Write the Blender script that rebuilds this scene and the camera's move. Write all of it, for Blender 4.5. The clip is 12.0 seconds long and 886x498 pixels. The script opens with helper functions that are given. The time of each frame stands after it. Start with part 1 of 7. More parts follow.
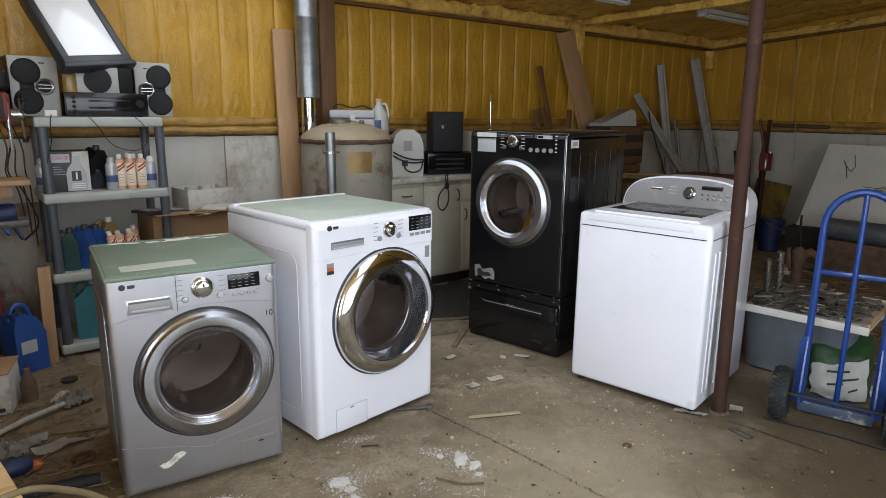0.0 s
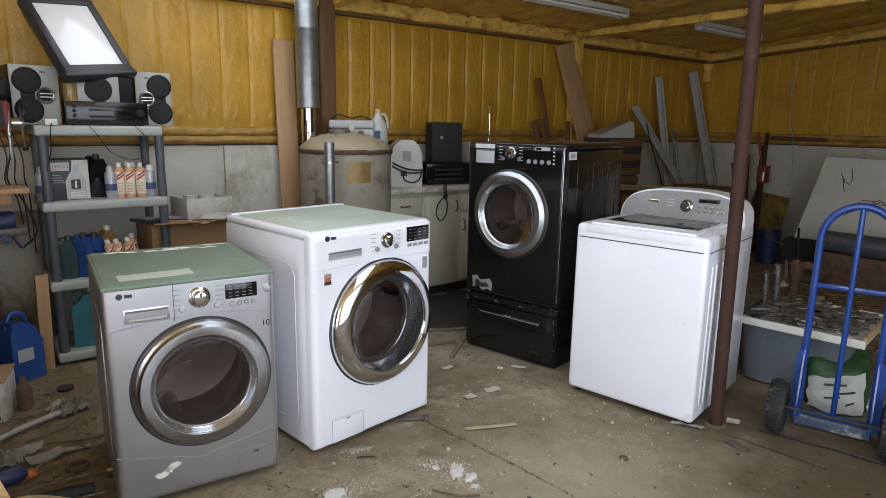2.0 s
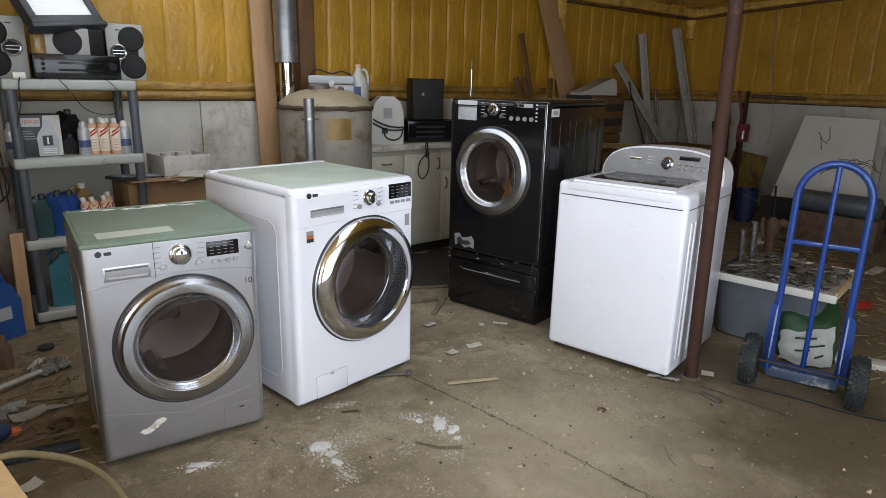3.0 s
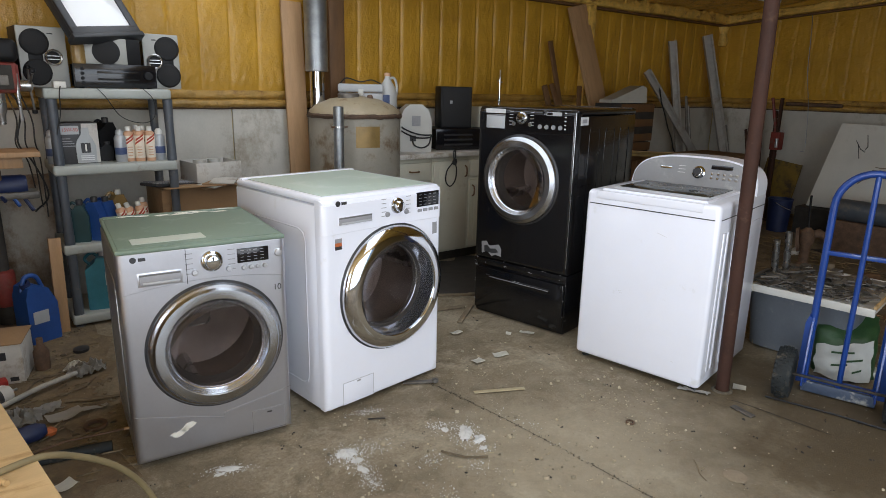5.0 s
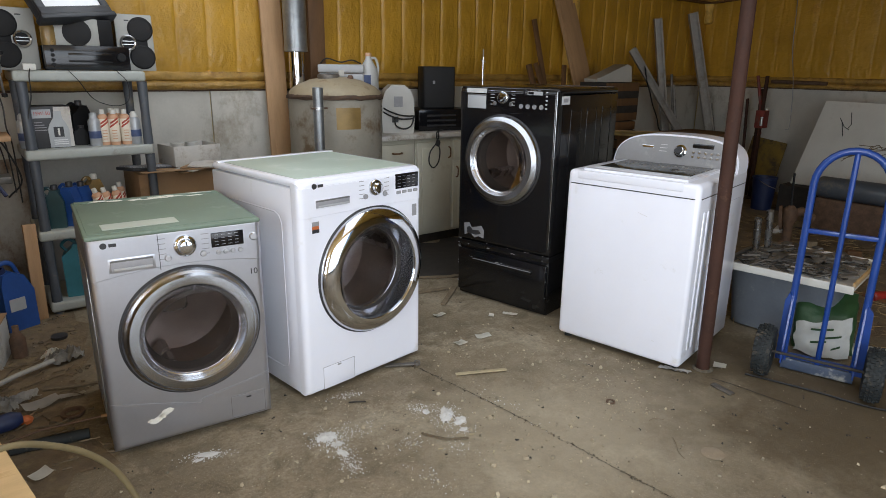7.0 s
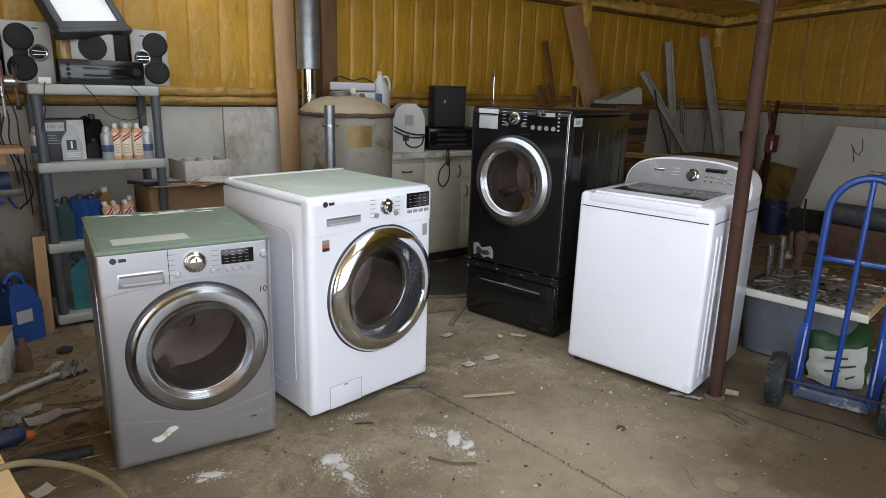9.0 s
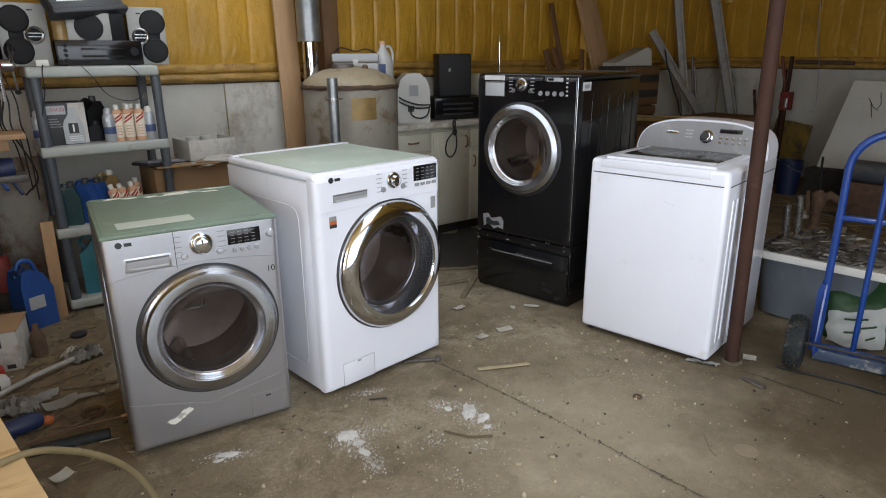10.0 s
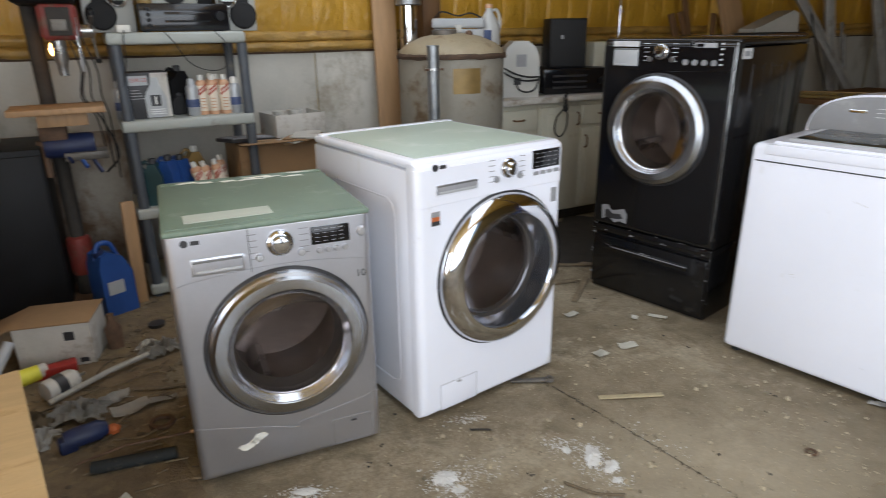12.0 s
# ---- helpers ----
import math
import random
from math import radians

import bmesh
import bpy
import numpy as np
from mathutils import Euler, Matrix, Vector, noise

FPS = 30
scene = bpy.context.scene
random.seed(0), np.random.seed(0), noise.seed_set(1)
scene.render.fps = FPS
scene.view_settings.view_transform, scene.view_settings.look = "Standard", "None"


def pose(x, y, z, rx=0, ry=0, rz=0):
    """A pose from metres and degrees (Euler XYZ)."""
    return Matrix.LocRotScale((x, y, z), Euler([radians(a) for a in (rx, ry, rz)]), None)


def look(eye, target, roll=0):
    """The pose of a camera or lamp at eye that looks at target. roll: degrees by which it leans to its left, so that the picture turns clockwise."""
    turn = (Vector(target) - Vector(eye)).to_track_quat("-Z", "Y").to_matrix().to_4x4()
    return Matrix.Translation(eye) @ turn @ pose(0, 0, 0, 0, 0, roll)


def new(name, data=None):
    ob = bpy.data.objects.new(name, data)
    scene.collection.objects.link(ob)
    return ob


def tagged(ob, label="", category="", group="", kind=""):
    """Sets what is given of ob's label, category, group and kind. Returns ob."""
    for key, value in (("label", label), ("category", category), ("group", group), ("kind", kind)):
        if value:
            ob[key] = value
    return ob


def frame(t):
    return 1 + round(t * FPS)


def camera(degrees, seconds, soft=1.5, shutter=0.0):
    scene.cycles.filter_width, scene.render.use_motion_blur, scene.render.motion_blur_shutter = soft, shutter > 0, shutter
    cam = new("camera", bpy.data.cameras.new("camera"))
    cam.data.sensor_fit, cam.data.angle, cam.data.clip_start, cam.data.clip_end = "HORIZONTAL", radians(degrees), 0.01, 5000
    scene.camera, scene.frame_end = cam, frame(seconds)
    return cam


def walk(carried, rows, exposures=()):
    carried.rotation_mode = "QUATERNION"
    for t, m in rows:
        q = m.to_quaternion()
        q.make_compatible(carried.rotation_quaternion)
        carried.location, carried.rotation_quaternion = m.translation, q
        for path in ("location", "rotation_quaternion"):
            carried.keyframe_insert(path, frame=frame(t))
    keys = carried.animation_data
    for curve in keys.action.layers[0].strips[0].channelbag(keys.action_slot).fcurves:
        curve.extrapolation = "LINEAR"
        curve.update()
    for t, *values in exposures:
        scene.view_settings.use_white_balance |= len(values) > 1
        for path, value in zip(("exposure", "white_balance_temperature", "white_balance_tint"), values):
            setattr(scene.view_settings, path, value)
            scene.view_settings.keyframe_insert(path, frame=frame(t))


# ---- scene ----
# The world's x runs along the back wall, y towards it; the camera's rows are turned into that frame.
cam = camera(70.7, 12.0, soft=0.85, shutter=0.3)
PATH = [
    (0, (0.057, 0.104, 1.425), (0.019, 2.058, 1.003), 0.6),
    (0.5, (0.067, 0.104, 1.431), (0.058, 2.06, 1.017), 0.6),
    (1, (0.062, 0.105, 1.435), (0.054, 2.062, 1.023), 1.1),
    (1.5, (0.059, 0.101, 1.432), (0.032, 2.058, 1.023), 0.3),
    (2, (0.063, 0.099, 1.434), (0.028, 2.06, 1.041), 1.0),
    (2.5, (0.064, 0.093, 1.426), (0.065, 2.039, 0.964), 0.9),
    (3, (0.057, 0.093, 1.425), (0.085, 2.025, 0.907), 1.3),
    (5, (0.051, 0.096, 1.432), (-0.005, 2.032, 0.933), 1.2),
    (5.5, (0.055, 0.102, 1.431), (0.012, 2.039, 0.934), 1.8),
    (6, (0.065, 0.107, 1.434), (0.037, 2.043, 0.934), 1.4),
    (6.5, (0.084, 0.104, 1.434), (0.094, 2.031, 0.899), 1.2),
    (7, (0.1, 0.119, 1.427), (0.076, 2.04, 0.873), 0.8),
    (7.5, (0.106, 0.135, 1.429), (0.064, 2.068, 0.918), 0.9),
    (9.5, (0.066, 0.149, 1.435), (0.026, 2.085, 0.934), 1.8),
    (10, (0.079, 0.19, 1.432), (0.005, 2.099, 0.84), -0.4),
    (10.5, (0.075, 0.294, 1.414), (-0.033, 2.167, 0.721), 0.4),
    (11, (0.036, 0.439, 1.405), (-0.12, 2.294, 0.672), -1.0),
    (11.5, (-0.024, 0.565, 1.425), (-0.085, 2.441, 0.732), 1.6),
    (12, (-0.084, 0.661, 1.385), (-0.419, 2.517, 0.721), -0.8),
]
TURN = pose(0, 0, 0, 0, 0, -38.87)
walk(cam, [(t, TURN @ look(eye, target, roll)) for t, eye, target, roll in PATH], [(0, 0.13), (9.5, 0.14), (10, 0.08), (11, 0.09), (11.5, 0.12), (12, 0.21)])

# ---------------------------------------------------------------- light
world = bpy.data.worlds.new("sky")
scene.world = world
world.use_nodes = True
wn = world.node_tree
sky = wn.nodes.new("ShaderNodeTexSky")
sky.sky_type, sky.sun_disc = "NISHITA", False
sky.sun_elevation, sky.sun_rotation = radians(38), radians(70)
wn.links.new(sky.outputs["Color"], wn.nodes["Background"].inputs["Color"])
wn.nodes["Background"].inputs["Strength"].default_value = 0.12
sun_data = bpy.data.lights.new("sun", "SUN")
sun_data.energy, sun_data.angle, sun_data.color = 1.2, radians(10), (1.0, 0.95, 0.88)
sun = new("sun", sun_data)
sun.matrix_world = look((8, 6, 12), (0, 0, 0))


def opening_light(name, eye, target, width, height, watts):
    data = bpy.data.lights.new(name, "AREA")
    data.shape, data.size, data.size_y, data.energy, data.color = "RECTANGLE", width, height, watts, (0.85, 0.91, 1.0)
    ob = new(name, data)
    ob.matrix_world = look(eye, target)
    return ob


# daylight of the sky in the two openings behind the camera and under the translucent roof strip
opening_light("doorway_daylight_south", (0.6, -1.72, 1.5), (0.9, 3, 1.1), 3.6, 2.6, 94)
opening_light("doorway_daylight_west", (-3.75, -0.75, 1.5), (2, 1.0, 0.9), 1.7, 2.6, 134)
opening_light("rooflight_daylight", (1.60, 1.95, 2.74), (1.60, 1.9501, 0), 1.3, 5.0, 48)


# ---------------------------------------------------------------- materials
def mat(name, base, rough=0.5, metal=0.0, var=0.12, scale=6.0, bump=0.0, bscale=80.0, stain=None, stain_at=0.58, stain_scale=3.0,
        stain_rough=None, coat=0.0, transmission=0.0, rvar=0.1, stretch=(1, 1, 1), island=0.0, per_object=0.0, alpha=1.0, specks=None, spec=0.5):
    """A surface with coarse and fine variation of tone and roughness, optional stains, specks and relief."""
    m = bpy.data.materials.new(name)
    m.use_nodes = True
    t = m.node_tree
    bsdf = t.nodes["Principled BSDF"]

    def node(kind, **values):
        n = t.nodes.new(kind)
        for key, v in values.items():
            n.inputs[key].default_value = v
        return n

    def link(a, b):
        t.links.new(a, b)

    co = node("ShaderNodeTexCoord")
    mp = node("ShaderNodeMapping")
    mp.inputs["Scale"].default_value = stretch
    link(co.outputs["Object"], mp.inputs["Vector"])
    coarse = node("ShaderNodeTexNoise", Scale=scale, Detail=6.0, Roughness=0.6)
    fine = node("ShaderNodeTexNoise", Scale=bscale, Detail=5.0, Roughness=0.65)
    link(mp.outputs["Vector"], coarse.inputs["Vector"])
    link(mp.outputs["Vector"], fine.inputs["Vector"])

    def mix(fac, a, b, kind="MIX"):
        n = t.nodes.new("ShaderNodeMix")
        n.data_type, n.blend_type = "RGBA", kind
        for socket, v in ((n.inputs[0], fac), (n.inputs[6], a), (n.inputs[7], b)):
            if hasattr(v, "is_output"):
                link(v, socket)
            else:
                socket.default_value = v
        return n.outputs[2]

    def ramp(src, lo, hi):
        n = node("ShaderNodeMapRange")
        n.inputs["From Min"].default_value, n.inputs["From Max"].default_value = lo, hi
        link(src, n.inputs["Value"])
        return n.outputs["Result"]

    lo = tuple(max(0, c * (1 - var)) for c in base) + (1,)
    hi = tuple(min(1, c * (1 + var)) for c in base) + (1,)
    col = mix(ramp(coarse.outputs["Fac"], 0.3, 0.7), lo, hi)
    col = mix(ramp(fine.outputs["Fac"], 0.25, 0.75), mix(1.0, col, (1 - var * 0.6,) * 3 + (1,), "MULTIPLY"), col)
    ro = None
    if stain:
        st = node("ShaderNodeTexNoise", Scale=stain_scale, Detail=8.0, Roughness=0.7)
        link(mp.outputs["Vector"], st.inputs["Vector"])
        f = ramp(st.outputs["Fac"], stain_at - 0.05, stain_at + 0.07)
        col = mix(f, col, tuple(stain) + (1,))
        if stain_rough is not None:
            ro = f
    if specks:
        vo = node("ShaderNodeTexVoronoi", Scale=specks[1])
        link(mp.outputs["Vector"], vo.inputs["Vector"])
        col = mix(ramp(vo.outputs["Distance"], specks[2] + 0.03, specks[2]), col, tuple(specks[0]) + (1,))
    if island or per_object:
        if island:
            info = t.nodes.new("ShaderNodeNewGeometry").outputs["Random Per Island"]
        else:
            info = t.nodes.new("ShaderNodeObjectInfo").outputs["Random"]
        amount = island or per_object
        n = ramp(info, 0, 1)
        col = mix(1.0, col, mix(n, (1 - amount,) * 3 + (1,), (1 + amount * 0.4,) * 3 + (1,)), "MULTIPLY")
    link(col, bsdf.inputs["Base Color"])
    rr = node("ShaderNodeMapRange")
    rr.inputs["To Min"].default_value, rr.inputs["To Max"].default_value = max(0.02, rough - rvar), min(1, rough + rvar)
    link(coarse.outputs["Fac"], rr.inputs["Value"])
    if ro is not None:
        m2 = t.nodes.new("ShaderNodeMix")
        link(ro, m2.inputs[0])
        link(rr.outputs["Result"], m2.inputs[2])
        m2.inputs[3].default_value = stain_rough
        link(m2.outputs[0], bsdf.inputs["Roughness"])
    else:
        link(rr.outputs["Result"], bsdf.inputs["Roughness"])
    bsdf.inputs["Specular IOR Level"].default_value = spec
    bsdf.inputs["Metallic"].default_value = metal
    bsdf.inputs["Coat Weight"].default_value = coat
    bsdf.inputs["Coat Roughness"].default_value = 0.08
    bsdf.inputs["Transmission Weight"].default_value = transmission
    bsdf.inputs["Alpha"].default_value = alpha
    if bump:
        b = node("ShaderNodeBump", Strength=0.6, Distance=bump)
        link(fine.outputs["Fac"], b.inputs["Height"])
        link(b.outputs["Normal"], bsdf.inputs["Normal"])
    return m


M = dict(
    foam=mat("spray_foam", (0.50, 0.270, 0.025), 0.36, var=0.16, scale=3.0, bump=0.012, bscale=44, stain=(0.38, 0.195, 0.022), stain_at=0.63, stain_scale=2.2, coat=0.15),
    # lighter than the wall foam: missing bounce light is put into the colour
    foam_lifted=mat("lightened_spray_foam", (0.74, 0.46, 0.10), 0.36, var=0.26, scale=9.0, bump=0.020, bscale=34, stain=(0.28, 0.14, 0.03), stain_at=0.58, stain_scale=7, coat=0.2),
    foam_ledge=mat("brown_gold_foam_rail", (0.42, 0.245, 0.055), 0.40, var=0.3, scale=9.0, bump=0.018, bscale=40, stain=(0.20, 0.10, 0.025), stain_at=0.57, stain_scale=6, coat=0.15),
    plywood_white=mat("whitewashed_panel", (0.51, 0.49, 0.435), 0.7, var=0.14, scale=2.5, bump=0.002, bscale=60, stain=(0.25, 0.215, 0.16), stain_at=0.60, stain_scale=1.3, stretch=(1, 1, 0.8)),
    concrete_plain=mat("plain_concrete", (0.285, 0.228, 0.155), 0.72, var=0.22, scale=1.6, bump=0.004, bscale=70, stain=(0.175, 0.135, 0.09), stain_at=0.57, stain_scale=1.1, specks=((0.42, 0.37, 0.29), 60, 0.10)),
    dirt=mat("dirt_and_straw", (0.19, 0.14, 0.085), 0.95, var=0.35, scale=7, bump=0.02, bscale=60, stain=(0.22, 0.165, 0.09), stain_at=0.56, stain_scale=9),
    outside=mat("gravel_yard", (0.30, 0.27, 0.22), 0.95, var=0.2, scale=0.5, bump=0.01, bscale=20),
    white=mat("white_enamel", (0.83, 0.845, 0.92), 0.20, var=0.02, scale=3, coat=0.3, stain=(0.70, 0.70, 0.71), stain_at=0.66, stain_scale=5, rvar=0.05),
    # dusty white lid with the roof strip's green light mixed into its colour
    white_top=mat("dusty_lid_green_cast", (0.42, 0.50, 0.43), 0.45, var=0.06, scale=4, stain=(0.52, 0.57, 0.52), stain_at=0.60, stain_scale=4, rvar=0.12),
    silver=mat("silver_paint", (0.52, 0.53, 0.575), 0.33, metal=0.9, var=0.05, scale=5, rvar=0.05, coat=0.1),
    # darker, rougher tone of the silver, for the cabinet's sides
    silver_dark=mat("darker_silver_side", (0.40, 0.42, 0.44), 0.42, metal=0.85, var=0.08, scale=5, stain=(0.28, 0.29, 0.3), stain_at=0.62),
    sage=mat("dusty_lid_film", (0.165, 0.225, 0.170), 0.52, var=0.14, scale=4, stain=(0.25, 0.30, 0.25), stain_at=0.62, stain_scale=7, rvar=0.12),
    black=mat("black_gloss_paint", (0.006, 0.006, 0.007), 0.16, var=0.2, scale=4, coat=0.3, stain=(0.02, 0.019, 0.017), stain_at=0.66, stain_scale=6, stain_rough=0.5, rvar=0.06),
    black_matte=mat("black_plastic", (0.009, 0.009, 0.010), 0.5, spec=0.22, var=0.25, scale=6, bump=0.0006, bscale=400),
    rubber=mat("rubber", (0.014, 0.018, 0.019), 0.75, var=0.3, scale=14, bump=0.002, bscale=60, stain=(0.09, 0.075, 0.055), stain_at=0.60, stain_scale=16),
    chrome=mat("chrome", (0.60, 0.605, 0.62), 0.07, metal=1, var=0.04, scale=3, rvar=0.05),
    brushed=mat("brushed_chrome", (0.60, 0.61, 0.64), 0.30, metal=1, var=0.08, scale=3, rvar=0.08, stretch=(1, 1, 6), stain=(0.4, 0.4, 0.4), stain_at=0.68, stain_scale=8, stain_rough=0.5),
    drum=mat("stainless_drum", (0.40, 0.355, 0.33), 0.42, metal=0.4, var=0.2, scale=8, specks=((0.22, 0.20, 0.19), 110, 0.22)),
    gasket=mat("grey_rubber_gasket", (0.13, 0.128, 0.125), 0.5, var=0.2, scale=10),
    display=mat("display_glass", (0.008, 0.008, 0.010), 0.12, var=0.2, scale=10, rvar=0.03),
    pull_grey=mat("drawer_pull_grey", (0.30, 0.30, 0.315), 0.4, var=0.1, scale=12),
    legend=mat("printed_legend_grey", (0.28, 0.28, 0.29), 0.5, var=0.1, scale=20),
    legend_light=mat("printed_legend_white", (0.6, 0.6, 0.6), 0.5, var=0.1, scale=20),
    grey_face=mat("console_grey", (0.27, 0.27, 0.275), 0.35, var=0.08, scale=8, stain=(0.36, 0.36, 0.35), stain_at=0.62, stain_scale=9),
    dark_glass=mat("lid_glass", (0.035, 0.04, 0.04), 0.10, var=0.2, scale=5, stain=(0.30, 0.30, 0.29), stain_at=0.60, stain_scale=7, stain_rough=0.6),
    stud=mat("dusty_zinc", (0.40, 0.37, 0.33), 0.55, metal=0.35, var=0.2, scale=10, stain=(0.27, 0.23, 0.18), stain_at=0.58, stain_scale=6),
    galv=mat("galvanised_steel", (0.33, 0.345, 0.355), 0.42, metal=0.85, var=0.22, scale=14, bscale=40, rvar=0.12, stain=(0.30, 0.31, 0.32), stain_at=0.58, stain_scale=12),
    steel=mat("plain_steel", (0.5, 0.5, 0.5), 0.28, metal=0.95, var=0.15, scale=9, stain=(0.25, 0.22, 0.19), stain_at=0.63, stain_scale=8, stain_rough=0.6),
    rust=mat("rust_primer_steel", (0.052, 0.022, 0.014), 0.72, spec=0.3, var=0.28, scale=6, bump=0.002, bscale=70, stain=(0.095, 0.050, 0.028), stain_at=0.62, stain_scale=9),
    rusty=mat("rusty_iron", (0.13, 0.075, 0.045), 0.75, var=0.4, scale=15, bump=0.003, bscale=90),
    tank=mat("weathered_tank_paint", (0.31, 0.285, 0.235), 0.6, var=0.16, scale=3, bump=0.001, bscale=60, stain=(0.155, 0.105, 0.06), stain_at=0.59, stain_scale=3.2),
    tank_top=mat("tan_dome_paint", (0.36, 0.30, 0.20), 0.55, var=0.16, scale=6, stain=(0.2, 0.14, 0.08), stain_at=0.6, stain_scale=6),
    weld=mat("rusty_weld", (0.085, 0.05, 0.03), 0.8, var=0.4, scale=20, bump=0.006, bscale=50),
    shelf_plastic=mat("pale_grey_green_plastic", (0.38, 0.40, 0.37), 0.45, var=0.08, scale=5, bump=0.0008, bscale=90, stain=(0.27, 0.265, 0.23), stain_at=0.62, stain_scale=6),
    leg_plastic=mat("slate_plastic", (0.075, 0.085, 0.10), 0.45, var=0.15, scale=8, stain=(0.15, 0.14, 0.12), stain_at=0.62, stain_scale=7),
    speaker_grey=mat("grey_speaker_front", (0.36, 0.36, 0.335), 0.4, var=0.06, scale=6),
    cone=mat("speaker_grille", (0.016, 0.016, 0.017), 0.8, var=0.2, scale=30, bump=0.003, bscale=500),
    lamp_body=mat("charcoal_cast_metal", (0.028, 0.03, 0.034), 0.45, var=0.15, scale=6, bump=0.0008, bscale=120),
    oak=mat("tan_board", (0.40, 0.24, 0.12), 0.6, var=0.18, scale=5, bump=0.001, bscale=60, stretch=(4, 4, 0.5), stain=(0.25, 0.14, 0.065), stain_at=0.6, stain_scale=2),
    brown_wood=mat("dark_brown_stud", (0.15, 0.075, 0.03), 0.65, var=0.25, scale=6, bump=0.002, bscale=60, stretch=(4, 4, 0.6)),
    pine=mat("pine_timber", (0.50, 0.33, 0.15), 0.6, var=0.2, scale=5, bump=0.001, bscale=50, stretch=(0.6, 4, 4)),
    plywood=mat("plywood_sheet", (0.58, 0.41, 0.21), 0.6, var=0.14, scale=3, bump=0.001, bscale=70, stretch=(1, 5, 1), stain=(0.42, 0.27, 0.12), stain_at=0.62, stain_scale=3),
    cardboard=mat("cardboard", (0.30, 0.185, 0.095), 0.85, var=0.12, scale=5, bump=0.001, bscale=60, stain=(0.2, 0.12, 0.06), stain_at=0.63),
    red_dusty=mat("dusty_red_paint", (0.20, 0.03, 0.022), 0.6, var=0.25, scale=10, stain=(0.13, 0.07, 0.045), stain_at=0.56, stain_scale=12),
    carton=mat("pale_carton", (0.52, 0.50, 0.46), 0.8, var=0.12, scale=6, stain=(0.33, 0.29, 0.24), stain_at=0.58, stain_scale=6),
    cream=mat("cream_cabinet_paint", (0.56, 0.54, 0.44), 0.5, var=0.07, scale=4, stain=(0.42, 0.38, 0.28), stain_at=0.63, stain_scale=4),
    worktop=mat("pale_laminate", (0.55, 0.53, 0.49), 0.4, var=0.1, scale=6, stain=(0.33, 0.29, 0.23), stain_at=0.6, stain_scale=6),
    offwhite=mat("offwhite_plastic", (0.50, 0.49, 0.45), 0.4, var=0.06, scale=6, stain=(0.45, 0.42, 0.35), stain_at=0.64),
    grey_plastic=mat("grey_plastic", (0.40, 0.41, 0.42), 0.45, var=0.08, scale=6, stain=(0.3, 0.29, 0.27), stain_at=0.62),
    jug_plastic=mat("milky_jug_plastic", (0.62, 0.62, 0.60), 0.35, var=0.08, scale=9, transmission=0.25),
    tote=mat("blue_grey_tote", (0.12, 0.135, 0.155), 0.40, var=0.12, scale=5, stain=(0.25, 0.25, 0.24), stain_at=0.62, stain_scale=6),
    truck_blue=mat("blue_enamel", (0.008, 0.045, 0.23), 0.32, var=0.12, scale=9, coat=0.2, stain=(0.035, 0.09, 0.24), stain_at=0.64, stain_scale=12),
    plate_worn=mat("worn_blue_plate", (0.06, 0.085, 0.14), 0.5, var=0.3, scale=10, stain=(0.42, 0.42, 0.40), stain_at=0.58, stain_scale=14),
    blue_plastic=mat("blue_jug_plastic", (0.022, 0.075, 0.27), 0.38, var=0.14, scale=9),
    blue_dark=mat("navy_plastic", (0.012, 0.022, 0.075), 0.5, var=0.2, scale=9),
    teal=mat("teal_jug_plastic", (0.03, 0.17, 0.22), 0.4, var=0.15, scale=8),
    teal_dark=mat("dark_teal_plastic", (0.012, 0.05, 0.055), 0.35, var=0.2, scale=9),
    bottle_tan=mat("tan_bottle", (0.62, 0.36, 0.22), 0.4, var=0.07, scale=12),
    label_cream=mat("cream_label", (0.78, 0.69, 0.57), 0.5, var=0.06, scale=18),
    cap_white=mat("white_cap", (0.68, 0.67, 0.62), 0.45, var=0.06, scale=20),
    bottle_red=mat("red_print", (0.42, 0.055, 0.03), 0.5, var=0.15, scale=20),
    can_grey=mat("grey_can", (0.42, 0.44, 0.46), 0.35, metal=0.3, var=0.1, scale=12),
    label_dark=mat("dark_print", (0.03, 0.03, 0.033), 0.5, var=0.2, scale=20),
    label_blue=mat("blue_print", (0.06, 0.09, 0.20), 0.5, var=0.2, scale=20),
    oil_grey=mat("silver_grey_oil_jug", (0.34, 0.35, 0.35), 0.35, metal=0.2, var=0.1, scale=9),
    amber=mat("amber_jar", (0.34, 0.22, 0.08), 0.25, var=0.15, scale=9, transmission=0.2),
    paper=mat("paper_scrap", (0.78, 0.76, 0.68), 0.8, var=0.12, scale=12),
    lid_paper=mat("faded_paper_patch", (0.50, 0.54, 0.47), 0.7, var=0.06, scale=9),
    powder=mat("white_powder", (0.66, 0.655, 0.63), 0.95, var=0.12, scale=18, bump=0.004, bscale=120),
    chips=mat("pale_chips", (0.44, 0.375, 0.26), 0.9, var=0.2, scale=30, island=0.6),
    stick=mat("dry_sticks", (0.21, 0.16, 0.10), 0.85, var=0.3, scale=20, island=0.5),
    rag=mat("grey_rag", (0.40, 0.385, 0.35), 0.95, var=0.2, scale=20, bump=0.003, bscale=150),
    red=mat("red_paint", (0.33, 0.022, 0.016), 0.45, var=0.2, scale=10, stain=(0.14, 0.03, 0.02), stain_at=0.6),
    orange=mat("orange_plastic", (0.50, 0.13, 0.035), 0.5, var=0.12, scale=12),
    yellow=mat("yellow_sign_paint", (0.20, 0.125, 0.018), 0.6, var=0.25, scale=8, stain=(0.06, 0.04, 0.02), stain_at=0.53, stain_scale=5),
